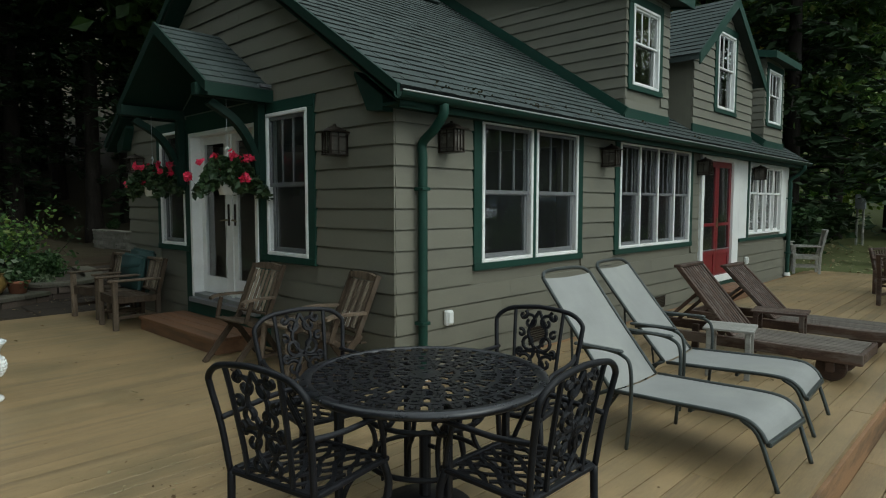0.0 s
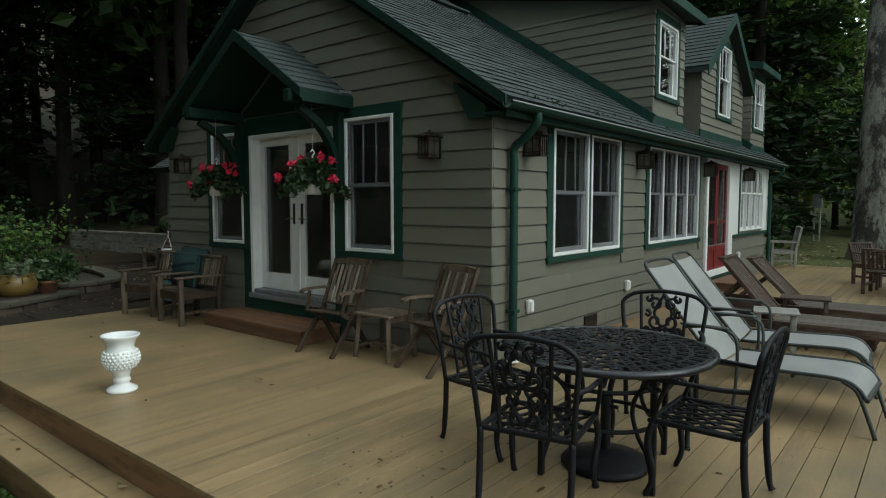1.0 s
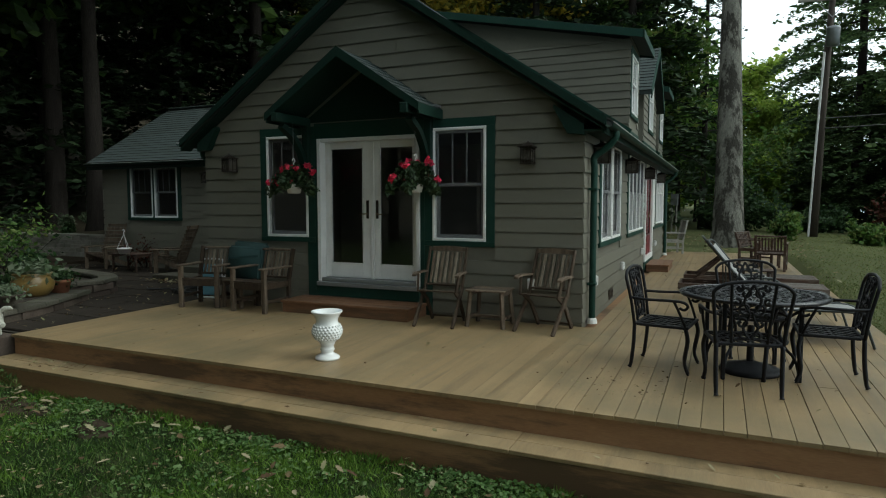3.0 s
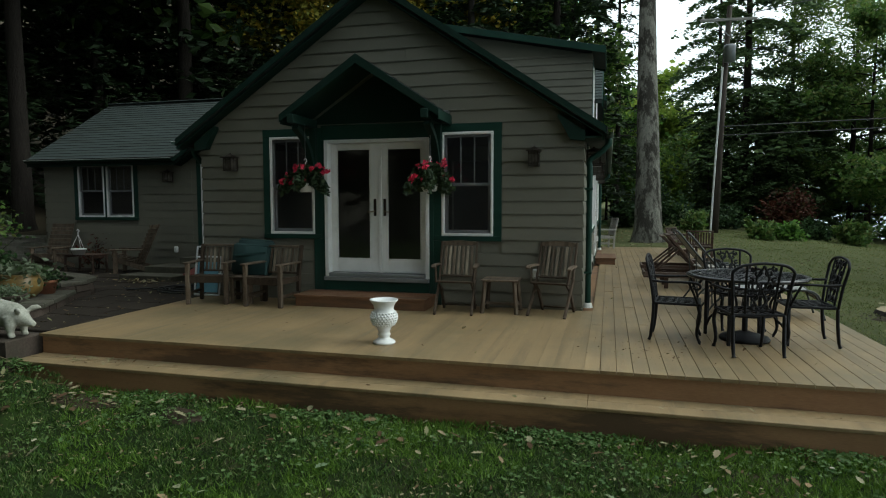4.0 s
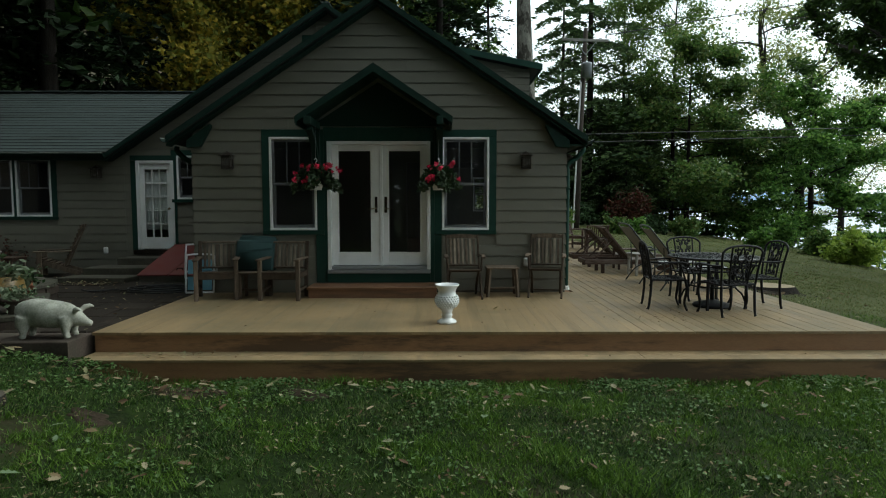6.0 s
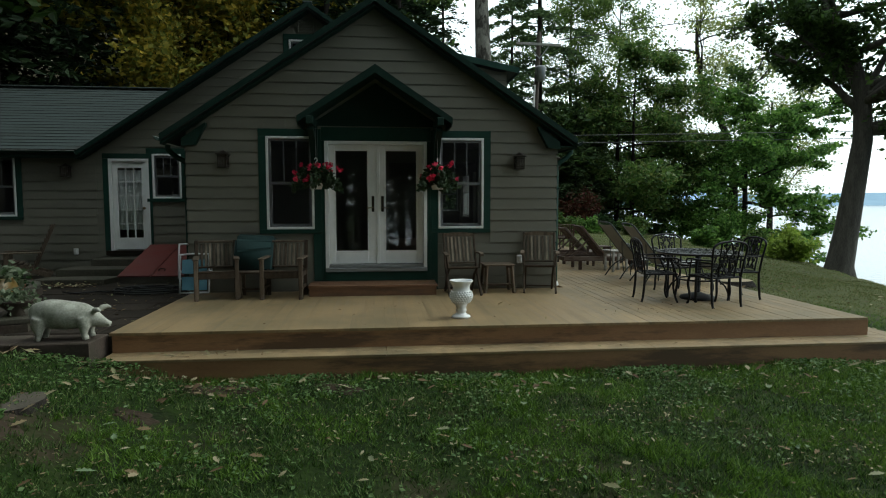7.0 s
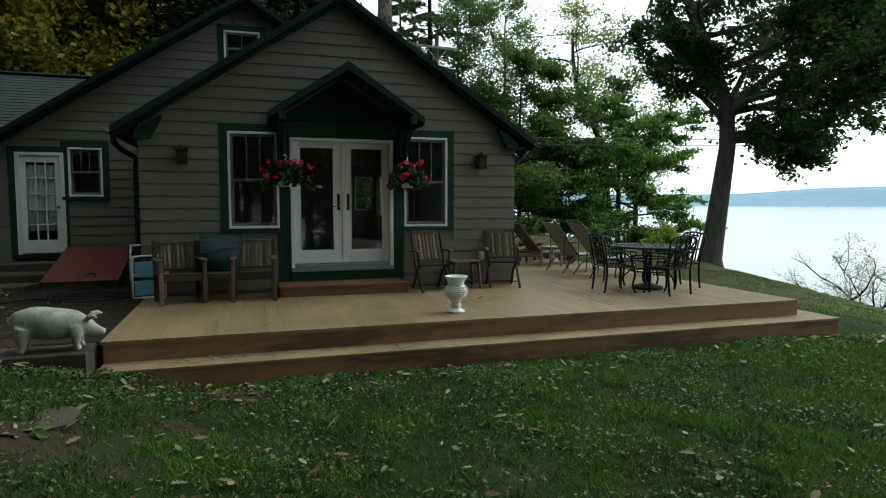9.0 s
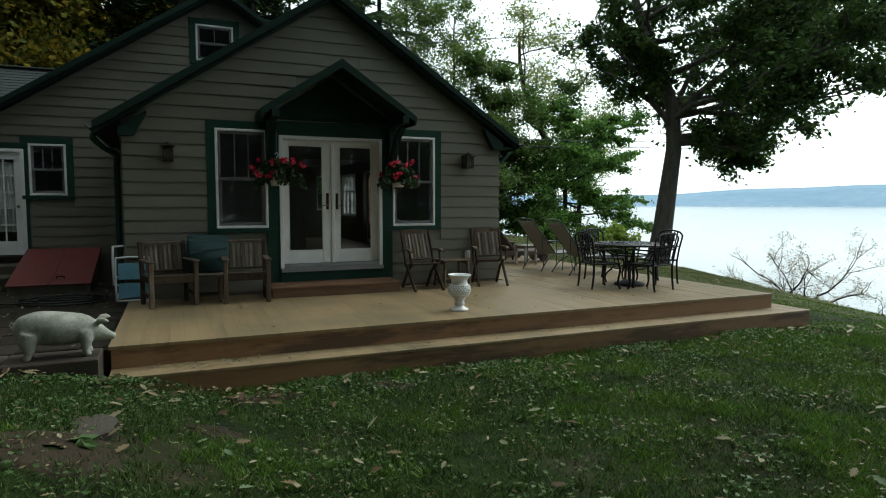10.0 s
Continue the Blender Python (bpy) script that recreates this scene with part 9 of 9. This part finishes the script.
def litter():
    rng = np.random.default_rng(33)
    n = 1900
    x = np.where(rng.uniform(size=n) < 0.2, rng.uniform(-8, -3.5, n), rng.uniform(-10, 12, n))
    y = np.where(rng.uniform(size=n) < 0.12, -3.6 - np.abs(rng.normal(size=n)) * 0.3, rng.uniform(-9, 12, n))
    k = open_ground(x, y)
    x, y = x[k], y[k]
    pos = np.column_stack([x, y, ground_height(x, y) + wobble(x, y) + 0.035])
    v, f = curled(pos, 0.057, rng)
    tagged(raw("fallen_leaves", v, f, FALLEN, kind="stuff"), "dry fallen leaves scattered over the lawn", "fallen leaves")
    n = 620
    x, y = rng.uniform(-1.5, 4.5, n), rng.uniform(13.0, 21.0, n)
    v, f = curled(np.column_stack([x, y, ground_height(x, y) + wobble(x, y) + 0.02]), 0.075, rng)
    tagged(raw("fallen_leaves", v, f, FALLEN, kind="stuff"), "brown leaf litter between the deck and the wood", "fallen leaves")
    n = 420
    x, y = 5.2 + rng.normal(size=n) * 0.42, 3.2 + rng.normal(size=n) * 0.26
    v, f = curled(np.column_stack([x, y, ground_height(x, y) + wobble(x, y) + 0.025]), 0.03, rng)
    tagged(raw("bark_chips", v, f, CHIPS, kind="stuff"), "dark bark chips and sawdust strewn beside the sawn stump", "bark chips")
    n = 60
    x, y = rng.uniform(-8.5, 4.5, n), rng.uniform(-8.4, -3.7, n)
    v, f = curled(np.column_stack([x, y, ground_height(x, y) + wobble(x, y) + 0.03]), 0.064, rng)
    tagged(raw("fallen_leaves", v, f, FRESHFALL, kind="stuff"), "pale green and tan lobed oak leaves lying on the lawn", "fallen leaves")
    n = 8000
    x, y = rng.uniform(-9, 5, n), rng.uniform(-8.5, -3.5, n)
    k = open_ground(x, y) & (np.sin(2.3 * x + 1.2 * np.sin(3.1 * y)) * np.sin(2.9 * y + 0.7) + rng.normal(size=n) * 0.4 > 0.0)
    x, y = x[k], y[k]
    v, f = curled(np.column_stack([x, y, ground_height(x, y) + wobble(x, y) + 0.028]), 0.020, rng)
    tagged(raw("leaf_crumbs", v, f, FALLEN, kind="stuff"), "small broken bits of dry leaves among the grass", "leaf litter")
    n = 190
    x, y = rng.uniform(-5.8, 3.1, n), rng.uniform(-3.0, 0.0, n)
    far = rng.uniform(size=n) < 0.6
    x, y = np.where(far, rng.uniform(0.3, 3.0, n), x), np.where(far, rng.uniform(0, 12.5, n), y)
    pos = np.column_stack([x, y, np.full(n, 0.003)])
    v, f = curled(pos, 0.024, rng)
    tagged(raw("fallen_leaves", v, f, FALLEN, kind="stuff"), "a few small dry leaves on the deck boards", "fallen leaves")
    n = 90
    x = np.concatenate([-5.6 + np.abs(rng.normal(size=60)) * 0.9, rng.uniform(-4, 3.3, n - 60)])
    x = np.clip(x, -5.8, 3.4)
    y = DECK_S - rng.uniform(0.02, 0.30, n)
    v, f = curled(np.column_stack([x, y, np.full(n, -0.221)]), 0.032, rng)
    tagged(raw("fallen_leaves", v, f, FALLEN, kind="stuff"), "dry leaves gathered on the deck step", "fallen leaves")
    n = 650
    x, y = rng.uniform(-13.5, -6.05, n), rng.uniform(-2.6, 3.4, n)
    v, f = curled(np.column_stack([x, y, np.full(n, -0.068)]), 0.035, rng)
    tagged(raw("fallen_leaves", v, f, FALLEN, kind="stuff"), "dry leaves scattered over the paving", "fallen leaves")
    n = 110
    v, f = curled(np.column_stack([-8.55 + rng.normal(size=n) * 0.30, 1.52 + rng.normal(size=n) * 0.09, -0.065 + np.abs(rng.normal(size=n)) * 0.02]), 0.045, rng)
    tagged(raw("fallen_leaves", v, f, FALLEN, kind="stuff"), "dry leaves heaped at the foot of the stone steps", "fallen leaves")


litter()


def crumbs():
    """Seed husks and bits of bark on the deck beside the table."""
    rng = np.random.default_rng(91)
    near = np.column_stack([0.75 + rng.normal(size=130) * 0.38, -2.35 + rng.normal(size=130) * 0.28])
    wide = np.column_stack([rng.uniform(-3, 3.1, 80), rng.uniform(-3.0, 3.0, 80)])
    p = np.concatenate([near, wide])
    p = p[(p[:, 0] > 0.15) | (p[:, 1] < -0.1)]
    v, f = leaf_cloud(np.column_stack([p, np.full(len(p), 0.006)]), 0.013, rng, 0.9, 1.5, 0.6)
    tagged(raw("deck_litter", v, f, FALLEN, kind="stuff"), "seed husks and bark crumbs on the deck", "litter")



def roof_litter():
    """Moss clumps and wet leaves caught along the lake-side eave."""
    rng = np.random.default_rng(52)
    parts_ = []
    for y, n in ((0.35, 10), (0.75, 16), (0.95, 8), (1.55, 14), (1.75, 16), (2.0, 12), (2.45, 8), (3.1, 9), (4.4, 8), (5.9, 9)):
        x = EAVE_X - 0.03 - np.abs(rng.normal(size=n)) * 0.10
        parts_.append(np.column_stack([x, y + rng.normal(size=n) * 0.07, EAVE_Z + SLOPE * (EAVE_X - x) + 0.028 + rng.uniform(0, 0.012, n)]))
    v, f = leaf_cloud(np.concatenate(parts_), 0.024, rng, 0.6, 1.3)
    tagged(raw("roof_litter", v, f, MOSSBITS, kind="stuff"), "dark moss and wet leaves along the roof edge", "litter")


MOSSBITS = island_material("dark_moss_bits", [(0.012, 0.014, 0.008), (0.03, 0.028, 0.014), (0.06, 0.045, 0.022)], 0.9)
roof_litter()
crumbs()
t = thing("oak_leaf", pose(-1.27, -1.71, 0.003, 0, 0, 30), "pale curled oak leaf lying on the deck", "leaf")
v, f = curled(np.array([[0.0, 0.0, 0.0]]), 0.075, np.random.default_rng(2))
raw("blade", v, f, FALLEN, t)

# ---- boards, shingles and deck planks ----
for job in SIDING_JOBS:
    siding(*job)

shingles(roof_room_lake, 21, lambda s, v: not (s < 3.0 and v < 2.1))
single_shingles(roof_room_lake, 21, lambda s, v: s < 3.0 and v < 2.1)
shingles(roof_main_lake, 22)
shingles(roof_room_west, 23, width=0.9)
shingles(roof_main_west, 24, width=0.9)
single_shingles(roof_wing, 25, thicks=(0.0105, 0.011), width=1.1)


def lay_planks():
    rnd = random.Random(5)
    w_, gap = 0.1385, 0.0048
    x = DECK_W - 0.02
    while x < DECK_E + 0.02 - 0.05:
        xb = min(x + w_, DECK_E + 0.02)
        end = DECK_N if x > 0.02 else -0.002
        y = DECK_S - 0.02
        while y < end - 0.01:
            L = rnd.choice((2.4, 3.0, 3.6, 4.2)) if x > 0.02 else 9.0
            if y < -3.0 and x > 0.02:
                L = rnd.uniform(1.4, 4.2)
            yb = min(y + L, end)
            if end - yb < 0.5:
                yb = end
            lift = rnd.uniform(-0.0015, 0.0015) * (0 if x < 0.02 else 1)
            bm = bmesh.new()
            c = Vector(((x + xb) / 2, (y + yb) / 2, 0))
            tight = x < 0.02
            box(bm, x - c.x, xb - c.x, y - c.y, yb - c.y - 0.003, -0.032, 0.0 + lift)
            top = [e for e in bm.edges if all(v.co.z > -0.01 for v in e.verts)]
            if not tight:
                bmesh.ops.bevel(bm, geom=top, offset=0.0018, segments=1, affect="EDGES")
            ob = part("deck_board", bm, PLANK, deck)
            ob.location = c
            y = yb
        x += w_ + (0.0008 if x < 0.02 else gap)


lay_planks()
